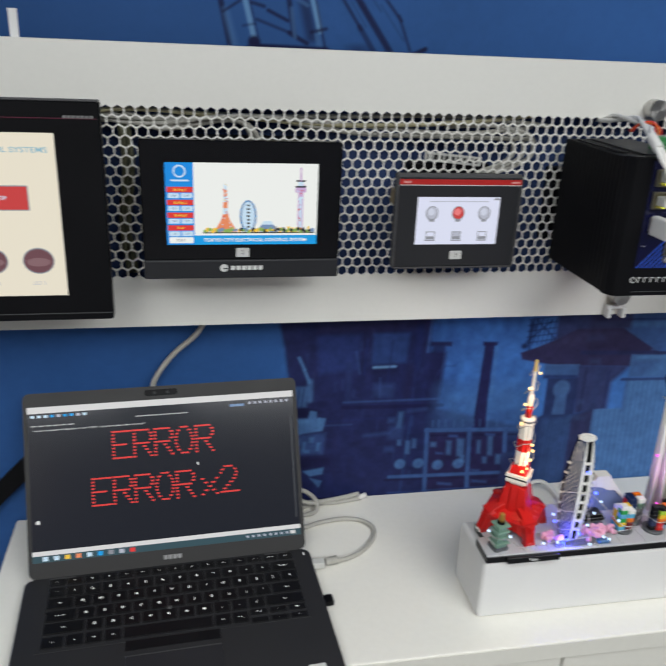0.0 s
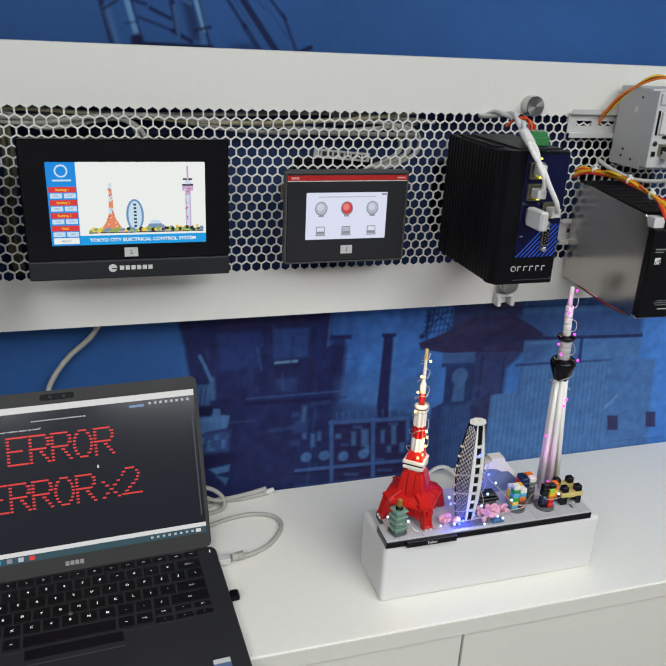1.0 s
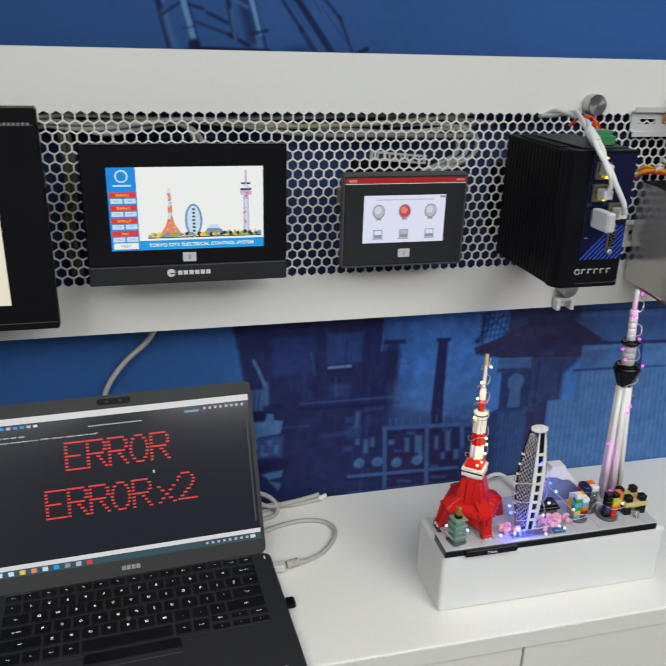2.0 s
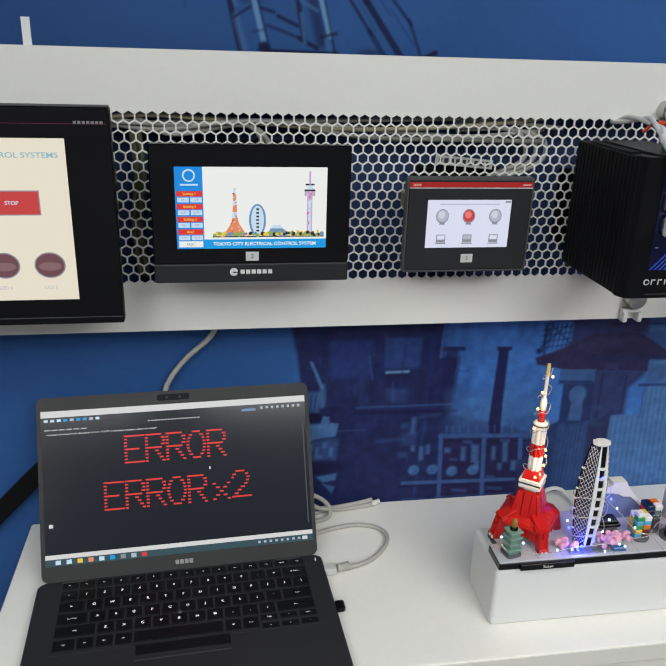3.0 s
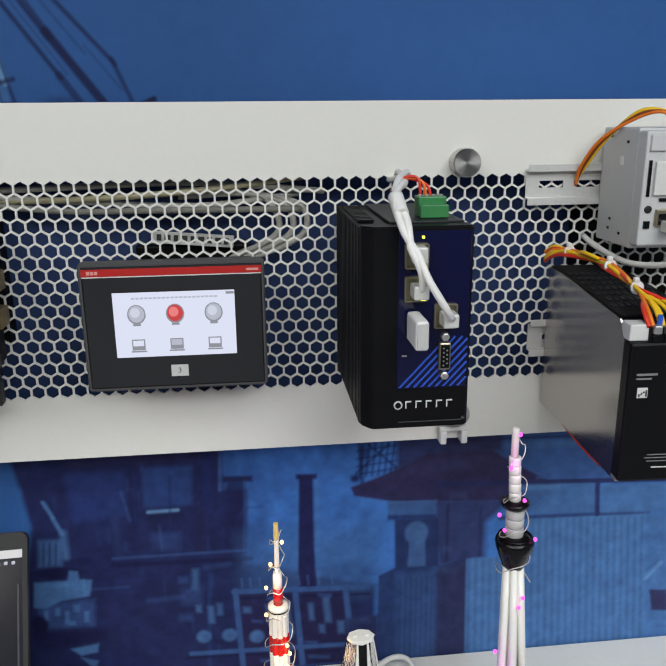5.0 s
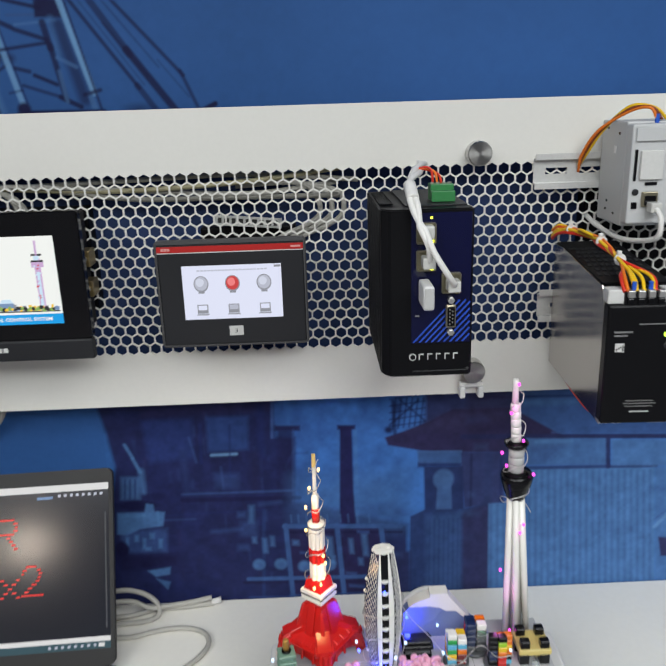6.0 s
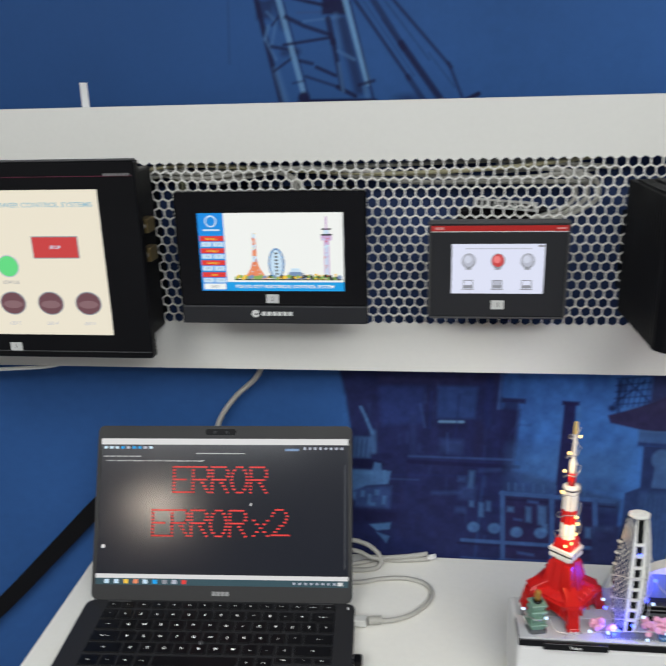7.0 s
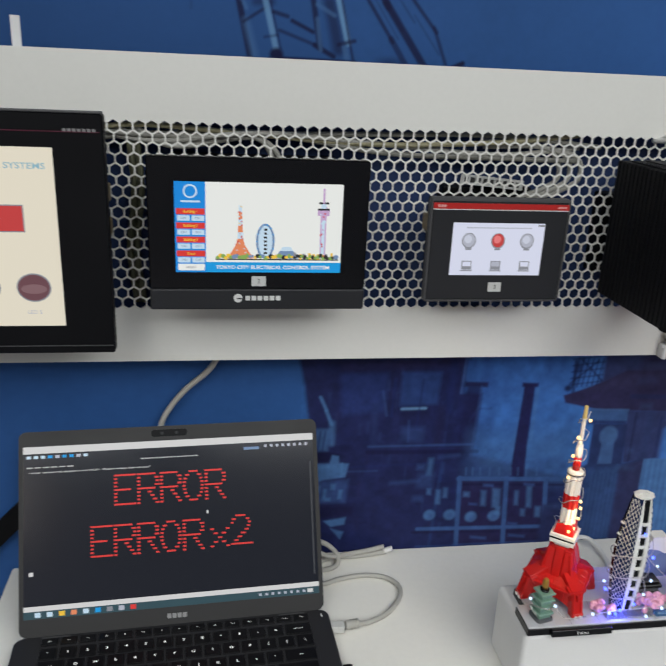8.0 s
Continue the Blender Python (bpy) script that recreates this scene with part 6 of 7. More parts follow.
    SX, S0, S1 = 0.1615, 0.0185, 0.1965
    bm = bmesh.new()
    k = 5
    outer, inner = round_rect(-LW + 0.0004, 0.0004, LW - 0.0004, 0.2121, 0.008, k), round_rect(-SX, S0, SX, S1, 0.0005, k)
    rr = [[bm.verts.new((x, y, z)) for x, z in line] for line, y in ((outer, 0.0001), (outer, -0.0012), (inner, -0.0012), (inner, 0.0001))]
    for a, b in zip(rr, rr[1:]):
        for i in range(len(outer)):
            bm.faces.new((a[i], a[(i + 1) % len(outer)], b[(i + 1) % len(outer)], b[i]))
    bmesh.ops.recalc_face_normals(bm, faces=bm.faces)
    part("screen_bezel", bm, LAPTOP_EDGE, lid)
    part("webcam_bar", prism(round_rect(-0.0240, 0.2010, 0.0160, 0.2085, 0.0030), -0.0017, -0.0010), BLACK_MATT, lid)
    for x in (-0.012, 0.004):
        part("webcam_eye", prism(disc_line(x, 0.2047, 0.0018, 0.0018, 14), -0.0020, -0.0015), CHARCOAL, lid)
    for kx in range(4):
        part("maker_mark", prism(round_rect(-0.0105 + 0.0056 * kx, 0.0068, -0.0060 + 0.0056 * kx, 0.0118, 0.0005), -0.0016, -0.0010), mat("silver_print", (0.30, 0.30, 0.30), 0.4, 0.3), lid)
    part("screen", prism([(-SX - 0.0004, S0 - 0.0004), (SX + 0.0004, S0 - 0.0004), (SX + 0.0004, S1 + 0.0004), (-SX - 0.0004, S1 + 0.0004)], -0.0004, 0.0001), D_TERM, lid, "lit dark terminal screen with red dashed capitals")
    y = -0.0005

    def bar(u0, v0, u1, v1, m, dy=0.0, name="graphic"):
        return plate(u0, v0, u1, v1, y - 0.0004 - dy, m, lid, name)

    bar(-SX, 0.1890, SX, S1, D_BAR, 0, "window_bar")
    bar(-SX, S0, SX, 0.0262, D_TASK, 0, "taskbar")
    bar(-SX, 0.0262, SX, 0.0312, D_BAR, 0, "status_bar")
    g = random.Random(2)
    for i in range(9):
        bar(-0.150 + 0.0125 * i, 0.0200, -0.144 + 0.0125 * i, 0.0248, (D_PALE, D_PALE, D_YELLOW, D_ORANGE, D_PALE, D_CYAN, D_GREY, D_MIDGREY, D_RED)[i], 0.0002, "task_icon")
    for i in range(8):
        bar(0.092 + 0.0072 * i, 0.0212, 0.0950 + 0.0072 * i, 0.0238, D_MIDGREY, 0.0002, "tray_icon")
    bar(0.1480, 0.0205, 0.1545, 0.0245, D_BAR, 0.0002, "tray_icon")
    for i in range(9):
        bar(-0.158 + 0.0075 * i, 0.1838, -0.1535 + 0.0075 * i, 0.1868, g.choice([D_PALE, D_MIDGREY, D_CYAN, D_ORANGE]), 0.0, "tool_icon")
    for i in range(8):
        bar(0.104 + 0.0068 * i, 0.1832, 0.1070 + 0.0068 * i, 0.1862, D_MIDGREY, 0.0, "tool_icon")
    bar(0.080, 0.1815, 0.098, 0.1845, D_STEEL, 0.0, "search_box")
    for i in range(16):
        bar(-0.036 + 0.0040 * i, 0.1776, -0.036 + 0.0040 * i + 0.0031, 0.1788, D_TXT, 0.0, "title_text")
    bar(0.1565, 0.040, 0.1580, 0.165, lit("display_scroll", (0.05, 0.055, 0.065)), 0.0, "scroll_bar")
    for i in range(6):
        bar(-0.158 + 0.0085 * i, 0.1738, -0.1515 + 0.0085 * i, 0.1750, D_TXT, 0.0, "menu_text")
    writing("error occurred during recv TCP : Connection timed out\"", 0.0017, D_TXT, lid, (-0.0905, y - 0.0006, 0.1690), 0.130, bold=0.00012)
    bar(0.0358, 0.1145, 0.0376, 0.1180, D_BAR, 0.0, "cursor")
    bar(-0.1560, 0.0620, -0.1515, 0.0660, D_BAR, 0.0, "prompt_mark")
    # Red capitals made of rows of dashes.
    ring = [(0.5 + 0.5 * math.sin(2 * math.pi * k / 20), 0.5 + 0.5 * math.cos(2 * math.pi * k / 20)) for k in range(21)]
    strokes = {
        "E": [[(0, 0), (0, 1)], [(0, 1), (1, 1)], [(0, 0.5), (0.7, 0.5)], [(0, 0), (1, 0)]],
        "R": [[(0, 0), (0, 1)], [(0, 1), (0.75, 1), (1, 0.86), (1, 0.64), (0.75, 0.5), (0, 0.5)], [(0.45, 0.5), (1, 0)]],
        "O": [ring],
        "x": [[(0, 0), (1, 1)], [(0, 1), (1, 0)]],
        "2": [[(0, 0.78), (0.16, 0.94), (0.45, 1), (0.8, 0.92), (0.92, 0.74), (0.8, 0.52), (0, 0)], [(0, 0), (1, 0)]],
    }

    def near(px, pz, line):
        best = 9.0
        for (xa, za), (xb, zb) in zip(line, line[1:]):
            dx, dz = xb - xa, zb - za
            q = min(1, max(0, ((px - xa) * dx + (pz - za) * dz) / (dx * dx + dz * dz)))
            best = min(best, math.hypot(px - xa - q * dx, pz - za - q * dz))
        return best

    def dashes(text, u0, v0, v1, width, step):
        bm = bmesh.new()
        count = 2 * max(2, round((v1 - v0) / 0.0078))
        for i, ch in enumerate(text):
            lines = [[(u0 + i * step + a * width, v0 + c * (v1 - v0)) for a, c in line] for line in strokes[ch]]
            for k in range(count + 1):
                z, run = v0 + (v1 - v0) * k / count, None
                for j in range(int(width / 0.0004) + 16):
                    x = u0 + i * step - 0.0028 + 0.0004 * j
                    on = any(near(x, z, line) < 0.0017 for line in lines)
                    if on and run is None:
                        run = x
                    if run is not None and not on:
                        bm.faces.new([bm.verts.new((px, y - 0.0006, pz)) for px, pz in ((run, z - 0.00095), (x, z - 0.00095), (x, z + 0.00095), (run, z + 0.00095))])
                        run = None
        part("red_letters", bm, D_ERR, lid)

    dashes("ERROR", -0.0640, 0.1305, 0.1615, 0.0205, 0.0250)
    dashes("ERROR", -0.0900, 0.0775, 0.1085, 0.0205, 0.0250)
    dashes("x", 0.0405, 0.0785, 0.0970, 0.0185, 0.02)
    dashes("2", 0.0640, 0.0795, 0.1100, 0.0215, 0.02)
    return t


laptop()

dongle = thing("usb_receiver", pose(0.0890, -0.0850, TOP_Z + 0.0080, 0, 0, 3.0), "small black usb receiver in the laptop's side", "usb receiver")
part("body", box((0.0035, 0, 0), (0.0090, 0.0135, 0.0065), 0.0010), BLACK_MATT, dongle)
part("band", box((0.0085, 0, 0), (0.0014, 0.0120, 0.0055), 0.0004), GREY_EDGE, dongle)

patch = thing("network_cable", pose(0, 0, 0), "pale grey network cable looping beside the laptop", "cable")
part("cable", tube([(0.110, -0.016, 0.9125), (0.128, -0.012, 0.9105), (0.152, 0.002, 0.9090), (0.172, 0.026, 0.9090), (0.177, 0.048, 0.9090), (0.165, 0.066, 0.9090), (0.140, 0.073, 0.9090), (0.110, 0.069, 0.9090), (0.080, 0.060, 0.9090), (0.040, 0.064, 0.9090)], 0.0030, 10), CABLE_GREY, patch)
part("boot", tube([(0.100, -0.018, 0.9135), (0.116, -0.0145, 0.9120)], 0.0048, 10), CABLE_GREY, patch, "grey plug boot")
for k in range(3):
    part("boot_rib", turned([(0.0040, -0.0008), (0.0056, -0.0008), (0.0056, 0.0008), (0.0040, 0.0008)], 12, m=pose(0.107 + 0.0038 * k, -0.0165 + 0.0008 * k, 0.9130, 0, 90, 12)), CABLE_GREY, patch)
part("plug", box((0.0910, -0.0200, 0.9135), (0.0150, 0.0110, 0.0090), 0.0010), PLUG, patch)

spare = thing("cable_coil", pose(0, 0, 0), "loose pale cables coiled behind the laptop", "cables")
part("cable", tube([(0.175, 0.118, 0.9095), (0.155, 0.115, 0.9090), (0.130, 0.112, 0.9090), (0.105, 0.112, 0.9090), (0.07, 0.098, 0.910), (0.03, 0.100, 0.9090)], 0.0032, 10), CABLE_GREY, spare)
part("cable", tube([(0.02, 0.116, 0.925), (0.06, 0.112, 0.938), (0.088, 0.108, 0.936), (0.106, 0.106, 0.922), (0.108, 0.098, 0.9100), (0.092, 0.088, 0.9090), (0.04, 0.084, 0.9090)], 0.0032, 10), CABLE_GREY, spare)
part("cable", tube([(0.01, 0.110, 0.9165), (0.07, 0.106, 0.926), (0.098, 0.102, 0.918), (0.120, 0.108, 0.9155), (0.150, 0.114, 0.9155), (0.172, 0.120, 0.9160)], 0.0032, 10), CABLE_GREY, spare)
part("cable_end", turned([(0.0036, 0), (0.0036, 0.012)], 12, m=pose(0.172, 0.118, 0.9105, 0, 80, 10)), CABLE_WHITE, spare)

strap = thing("black_strap", pose(0, 0, 0), "broad black strap slanting down behind the laptop", "strap")
bm = bmesh.new()
run = glide([(-0.20, 0.122, 1.060), (-0.289, 0.120, 0.9725), (-0.370, 0.118, 0.889), (-0.450, 0.116, 0.807), (-0.56, 0.114, 0.70), (-0.70, 0.112, 0.52), (-0.78, 0.110, 0.012)], 5)
rings = []
for k, a in enumerate(run):
    d = (run[min(k + 1, len(run) - 1)] - run[max(k - 1, 0)]).normalized()
    s = Vector((-d.z, 0, d.x)) * 0.0120
    rings.append([bm.verts.new(a + q * s + Vector((0, 0.0014 * r, 0))) for q, r in ((-1, -1), (1, -1), (1, 1), (-1, 1))])
for a, b in zip(rings, rings[1:]):
    for k in range(4):
        bm.faces.new((a[k], a[(k + 1) % 4], b[(k + 1) % 4], b[k]))
bmesh.ops.recalc_face_normals(bm, faces=bm.faces)
part("webbing", bm, BLACK_MATT, strap)


# ---- the foam block and the brick-built skyline ----
foam = tagged(part("foam_block", box((0.4035, -0.0900, 0.9447), (0.2890, 0.0790, 0.0794), 0.0055, 4), FOAM), "plain white foam block raising the brick model", "plinth block")

OX, OY, OZ = 0.3960, -0.0880, 0.9865
B_BLACK = mat("black_brick", (0.004, 0.004, 0.005), 0.20, scale=80, vary=0.05, spec=0.28)
B_GREY = mat("light_grey_tile", (0.50, 0.50, 0.51), 0.26, scale=80, vary=0.04)
B_RED = mat("red_brick", (0.52, 0.012, 0.010), 0.24, scale=80, vary=0.05)
B_WHITE = mat("white_brick", (0.78, 0.77, 0.72), 0.26, scale=80, vary=0.03)
B_PINK = mat("pink_brick", (0.78, 0.38, 0.52), 0.28, scale=80, vary=0.04)
B_SAND = mat("sand_green_brick", (0.16, 0.28, 0.21), 0.30, scale=80, vary=0.05)
B_DKGREY = mat("dark_grey_brick", (0.09, 0.095, 0.10), 0.30, scale=80, vary=0.05)
B_GOLD = mat("pearl_gold_brick", (0.42, 0.23, 0.045), 0.30, 0.5, scale=80)
B_TAN = mat("yellow_tan_brick", (0.62, 0.50, 0.17), 0.28, scale=80, vary=0.04)
B_HILL = mat("sand_blue_brick", (0.17, 0.22, 0.36), 0.30, scale=80, vary=0.04)
B_NAVY = mat("dark_blue_brick", (0.010, 0.022, 0.075), 0.26, scale=80)
B_NET = mat("grey_net_brick", (0.16, 0.165, 0.18), 0.30, scale=80, vary=0.05)
B_COL = {c: mat(n, v, 0.22, scale=80, vary=0.04) for c, n, v in (("g", "green_brick", (0.02, 0.30, 0.06)), ("o", "orange_brick", (0.70, 0.16, 0.01)), ("y", "yellow_brick", (0.75, 0.48, 0.02)), ("r", "bright_red_brick", (0.55, 0.015, 0.012)), ("a", "azure_brick", (0.10, 0.38, 0.55)), ("l", "lime_brick", (0.32, 0.55, 0.03)), ("d", "dark_red_brick", (0.13, 0.010, 0.010)))}
CLEAR = mat("clear_brick", (0.80, 0.86, 0.88), 0.08, scale=80, vary=0.02, trans=0.85)
WATER = mat("clear_blue_brick", (0.08, 0.25, 0.55), 0.08, scale=80, vary=0.02, trans=0.6)

city = thing("brick_skyline_model", pose(OX, OY, OZ - 0.002), "small brick-built city skyline on a black-edged base", "brick model")


def c(x, y, z):
    return (x - OX, y - OY, z - OZ)


def cube(name, x, y, z, sx, sy, sz, m, parent=None, bevel=0.0004, label=""):
    """A brick that stands at height z."""
    return part(name, box(c(x, y, z + sz / 2), (sx, sy, sz), bevel, 1), m, parent or city, label)


def rod(name, profile, x, y, m, parent=None, n=18, label=""):
    return part(name, turned([(r, z - OZ) for r, z in profile], n, (x - OX, y - OY, 0)), m, parent or city, label)


base = cube("base", 0.3960, -0.1142, 0.9865, 0.2715, 0.0340, 0.0083, B_BLACK, None, 0.0005, "glossy black stepped base")
for x0, y0, y1 in ((0.2693, -0.0972, -0.0690), (0.2880, -0.0690, -0.0450)):
    cube("base_step", (x0 + 0.5317) / 2, (y0 + y1) / 2, 0.9865, 0.5317 - x0, y1 - y0, 0.0083, B_BLACK, base, 0.0004)
    cube("base_tile", (x0 + 0.5317) / 2, (y0 + y1) / 2, 0.9948, 0.5317 - x0 - 0.001, y1 - y0 - 0.0003, 0.0020, B_GREY, base, 0.0003, "light grey tiled top")
cube("base_tile", 0.3960, -0.1140, 0.9948, 0.2705, 0.0334, 0.0020, B_GREY, base, 0.0003, "light grey tiled top")
for k in range(9):
    cube("tile_joint", 0.276 + 0.030 * k, -0.1140, 0.99680, 0.0003, 0.0330, 0.00012, B_DKGREY, base, 0.0)
nameplate = cube("nameplate", 0.3155, -0.1330, 0.9867, 0.0630, 0.0046, 0.0076, B_BLACK)
writing("Tokyo", 0.0034, PRINT_WHITE, nameplate, c(0.3155, -0.1356, 0.9905), bold=0.0001)
GROUND = 0.9968

# The red and white lattice tower.
TX, TY, TURN = 0.3105, -0.0795, 51.0
tower = new("lattice_tower")
tower.parent = city
tower.matrix_local = pose(TX - OX, TY - OY, GROUND - OZ, 0, 0, TURN) @ Matrix.Diagonal((0.951, 0.951, 0.951, 1))
tower["label"] = "red and white lattice tower with splayed legs"


def tpart(name, bm, m):
    """A part of the tower; its upper storeys sit a little closer together."""
    for v in bm.verts:
        v.co.z -= 0.0040 * max(0, min(1, (v.co.z - 0.040) / 0.020, 1 - (v.co.z - 0.060) / 0.165))
    return part(name, bm, m, tower)


def taper(z0, z1, a0, a1, b0=None, b1=None, n=4, turn=45):
    """A tapered square shaft from half-width a0 to a1."""
    bm = bmesh.new()
    rings = [[bm.verts.new((sx * a, sy * a, z)) for sx, sy in ((-1, -1), (1, -1), (1, 1), (-1, 1))] for a, z in ((a0, z0), (a1, z1))]
    for k in range(4):
        bm.faces.new((rings[0][k], rings[0][(k + 1) % 4], rings[1][(k + 1) % 4], rings[1][k]))
    bm.faces.new(rings[0][::-1])
    bm.faces.new(rings[1])
    return bm


tpart("lower_shaft", taper(0.024, 0.0665, 0.0178, 0.0098), B_RED)
for k in range(4):
    a = pose(0, 0, 0, 0, 0, 90 * k)
    d = pose(0, 0, 0, 0, 0, 45 + 90 * k)

    def slab(name, turn, cc, ss, rx, bevel=0.0006, m=B_RED):
        bm = add_box(bmesh.new(), (0, 0, 0), ss, bevel, 1)
        bmesh.ops.transform(bm, matrix=turn @ Matrix.Translation(cc) @ pose(0, 0, 0, rx), verts=bm.verts)
        return tpart(name, bm, m)

    # Steep slopes over each face, the shoulder below them and its row of small bricks.
    slab("face_slope", a, (0, -0.0150, 0.0480), (0.0088, 0.0030, 0.041), -11)
    for x in (-0.0088, 0.0088):
        slab("face_slope", a, (x, -0.0145, 0.0465), (0.0075, 0.0024, 0.038), -11)
    slab("face_slope", d, (0, -0.0195, 0.0460), (0.0040, 0.0050, 0.034), -14)
    slab("shoulder_slope", a, (0, -0.0225, 0.0282), (0.0310, 0.0150, 0.0040), 24)
    for x in (-0.0155, -0.0052, 0.0052, 0.0155):
        slab("shoulder_brick", a, (x, -0.0258 + 0.0006 * abs(x) * 100, 0.0272), (0.0086, 0.0070, 0.0050), 20)
    # Splayed legs stand under the four corners.
    slab("leg_upper", d, (0, -0.0275, 0.0310), (0.0150, 0.0220, 0.0072), 27)
    for x in (-0.0085, 0.0085):
        slab("leg_joint", d, (x, -0.0330, 0.0262), (0.0028, 0.0090, 0.0090), 27, 0.0008)
    slab("leg_lower", d, (0, -0.0370, 0.0150), (0.0130, 0.0085, 0.0290), -14)
    slab("leg_foot", d, (0, -0.0410, 0.0030), (0.0130, 0.0090, 0.0060), 0)
    for x in (-0.0043, 0.0043):
        slab("leg_rib", d, (x, -0.0415, 0.0140), (0.0026, 0.0034, 0.0255), -14, 0.0004)
    slab("leg_rib", d, (0, -0.0415, 0.0220), (0.0034, 0.0034, 0.0070), -14, 0.0004)
    slab("foot_stud", d, (-0.0030, -0.0455, 0.0016), (0.0036, 0.0030, 0.0032), 0, 0.0005, B_WHITE)
    slab("foot_stud", d, (0.0030, -0.0455, 0.0016), (0.0036, 0.0030, 0.0032), 0, 0.0005, B_WHITE)
    arch = [(-0.0245, 0.0280), (-0.0265, 0.0020), (-0.0200, 0.0060), (-0.0140, 0.0092), (-0.0070, 0.0115), (0, 0.0122), (0.0070, 0.0115), (0.0140, 0.0092), (0.0200, 0.0060), (0.0265, 0.0020), (0.0245, 0.0280)]
    for x in (-0.0140, 0.0, 0.0140):
        slab("arch_rib", a, (x, -0.0300, 0.0185), (0.0022, 0.0024, 0.0130), -6, 0.0004)
    slab("arch_ledge", a, (0, -0.0298, 0.0250), (0.0440, 0.0050, 0.0032), -6, 0.0005)
    bm = bmesh.new()
    add_prism(bm, arch, -0.0013, 0.0013)
    bmesh.ops.recalc_face_normals(bm, faces=bm.faces)
    bmesh.ops.transform(bm, matrix=a @ pose(0, -0.0275, 0.0, -6), verts=bm.verts)
    tpart("arch_plate", bm, B_RED)
tpart("platform", box((0, 0, 0.0800), (0.0265, 0.0265, 0.0040), 0.0004, 1), B_WHITE)
tpart("platform_joint", box((0, 0, 0.0770), (0.0252, 0.0252, 0.0024), 0.0002, 1), B_BLACK)
tpart("platform", box((0, 0, 0.0735), (0.0256, 0.0256, 0.0046), 0.0004, 1), B_WHITE)
tpart("platform_neck", box((0, 0, 0.0685), (0.0150, 0.0150, 0.0060), 0.0004, 1), B_WHITE)
tpart("collar", taper(0.0820, 0.0930, 0.0105, 0.0085), B_RED)
for z0, z1, r0, r1, m in ((0.0930, 0.1110, 0.0078, 0.0074, B_WHITE), (0.1110, 0.1270, 0.0078, 0.0074, B_RED), (0.1270, 0.1490, 0.0076, 0.0076, B_WHITE)):
    bm = bmesh.new()
    add_turned(bm, [(r0 - 0.0012, z0), (r1 - 0.0012, z1)], 16)
    for k in range(8):
        a = math.pi / 4 * k
        add_turned(bm, [(0.0021, z0), (0.0021, z1)], 8, (math.cos(a) * (r0 - 0.0016), math.sin(a) * (r0 - 0.0016), 0))
    tpart("shaft_section", bm, m)
tpart("disc", turned([(0.0072, 0.1490), (0.0085, 0.1496), (0.0085, 0.1506)], 24), B_BLACK)
tpart("disc", turned([(0.0085, 0.1507), (0.0085, 0.1530), (0.0060, 0.1545)], 24), B_WHITE)
tpart("upper_rod", turned([(0.0040, 0.1545), (0.0040, 0.1690)], 14), B_RED)
tpart("upper_rod", turned([(0.0038, 0.1690), (0.0038, 0.1790), (0.0030, 0.1830)], 14), B_WHITE)
tpart("aerial", turned([(0.0020, 0.1830), (0.0020, 0.2120)], 10), B_WHITE)
# The tip's yellow is warm LED light put into its colour.
tpart("aerial_tip", turned([(0.0023, 0.2120), (0.0019, 0.2250)], 10), mat("led_lit_tip_brick", (0.75, 0.55, 0.20), 0.3))

# The cocoon-shaped tower.
CXX, CYY = 0.3700, -0.1060
cocoon = new("cocoon_tower")
cocoon.parent = city
cocoon.matrix_local = pose(CXX - OX, CYY - OY - 0.002, GROUND - OZ, 0, 0, 4) @ Matrix.Diagonal((0.97, 0.74, 0.975, 1))
cocoon["label"] = "white cocoon-shaped tower with dark netted sides"
HC = 0.1335


def swell(s):
    """Half-width of the cocoon at the height s from 0 to 1."""
    return 0.0115 + 0.0054 * math.sin(math.pi * min(s / 0.82, 1.22) * 0.86) - 0.0012 * max(0, (s - 0.55) / 0.45) ** 1.6


def skin(points):
    """A loft over the height: points(s) gives the outline at s."""
    bm = bmesh.new()
    rings = [[bm.verts.new((x, y, HC * s)) for x, y in points(s)] for s in [k / 14 for k in range(15)]]
    n = len(rings[0])
    for a, b in zip(rings, rings[1:]):
        for k in range(n):
            bm.faces.new((a[k], a[(k + 1) % n], b[(k + 1) % n], b[k]))
    bm.faces.new(rings[0][::-1])
    bm.faces.new(rings[-1])
    bmesh.ops.recalc_face_normals(bm, faces=bm.faces)
    return bm


part("core", skin(lambda s: [(-swell(s) * 0.40, -swell(s) * 0.86), (swell(s) * 0.60, -swell(s) * 0.86), (swell(s) * 0.84, swell(s) * 0.40), (-swell(s) * 0.80, swell(s) * 0.20)]), B_BLACK, cocoon)
part("leaf", skin(lambda s: [(0.0030, -swell(s) * 0.60), (0.0034, -swell(s) * 0.98), (swell(s) * 0.48, -swell(s) * 0.95), (swell(s) * 0.54, -swell(s) * 0.78)]), B_WHITE, cocoon, "white curved leaf")
part("leaf", skin(lambda s: [(-0.0030, -swell(s) * 0.60), (-0.0034, -swell(s) * 0.98), (-swell(s) * 0.46, -swell(s) * 0.95), (-swell(s) * 0.52, -swell(s) * 0.80)]), B_WHITE, cocoon, "white curved leaf")
part("leaf", skin(lambda s: [(swell(s) * 0.96, swell(s) * 0.10), (swell(s) * 1.06, swell(s) * 0.14), (swell(s) * 1.04, swell(s) * 0.46), (swell(s) * 0.84, swell(s) * 0.46)]), B_WHITE, cocoon, "white curved leaf")
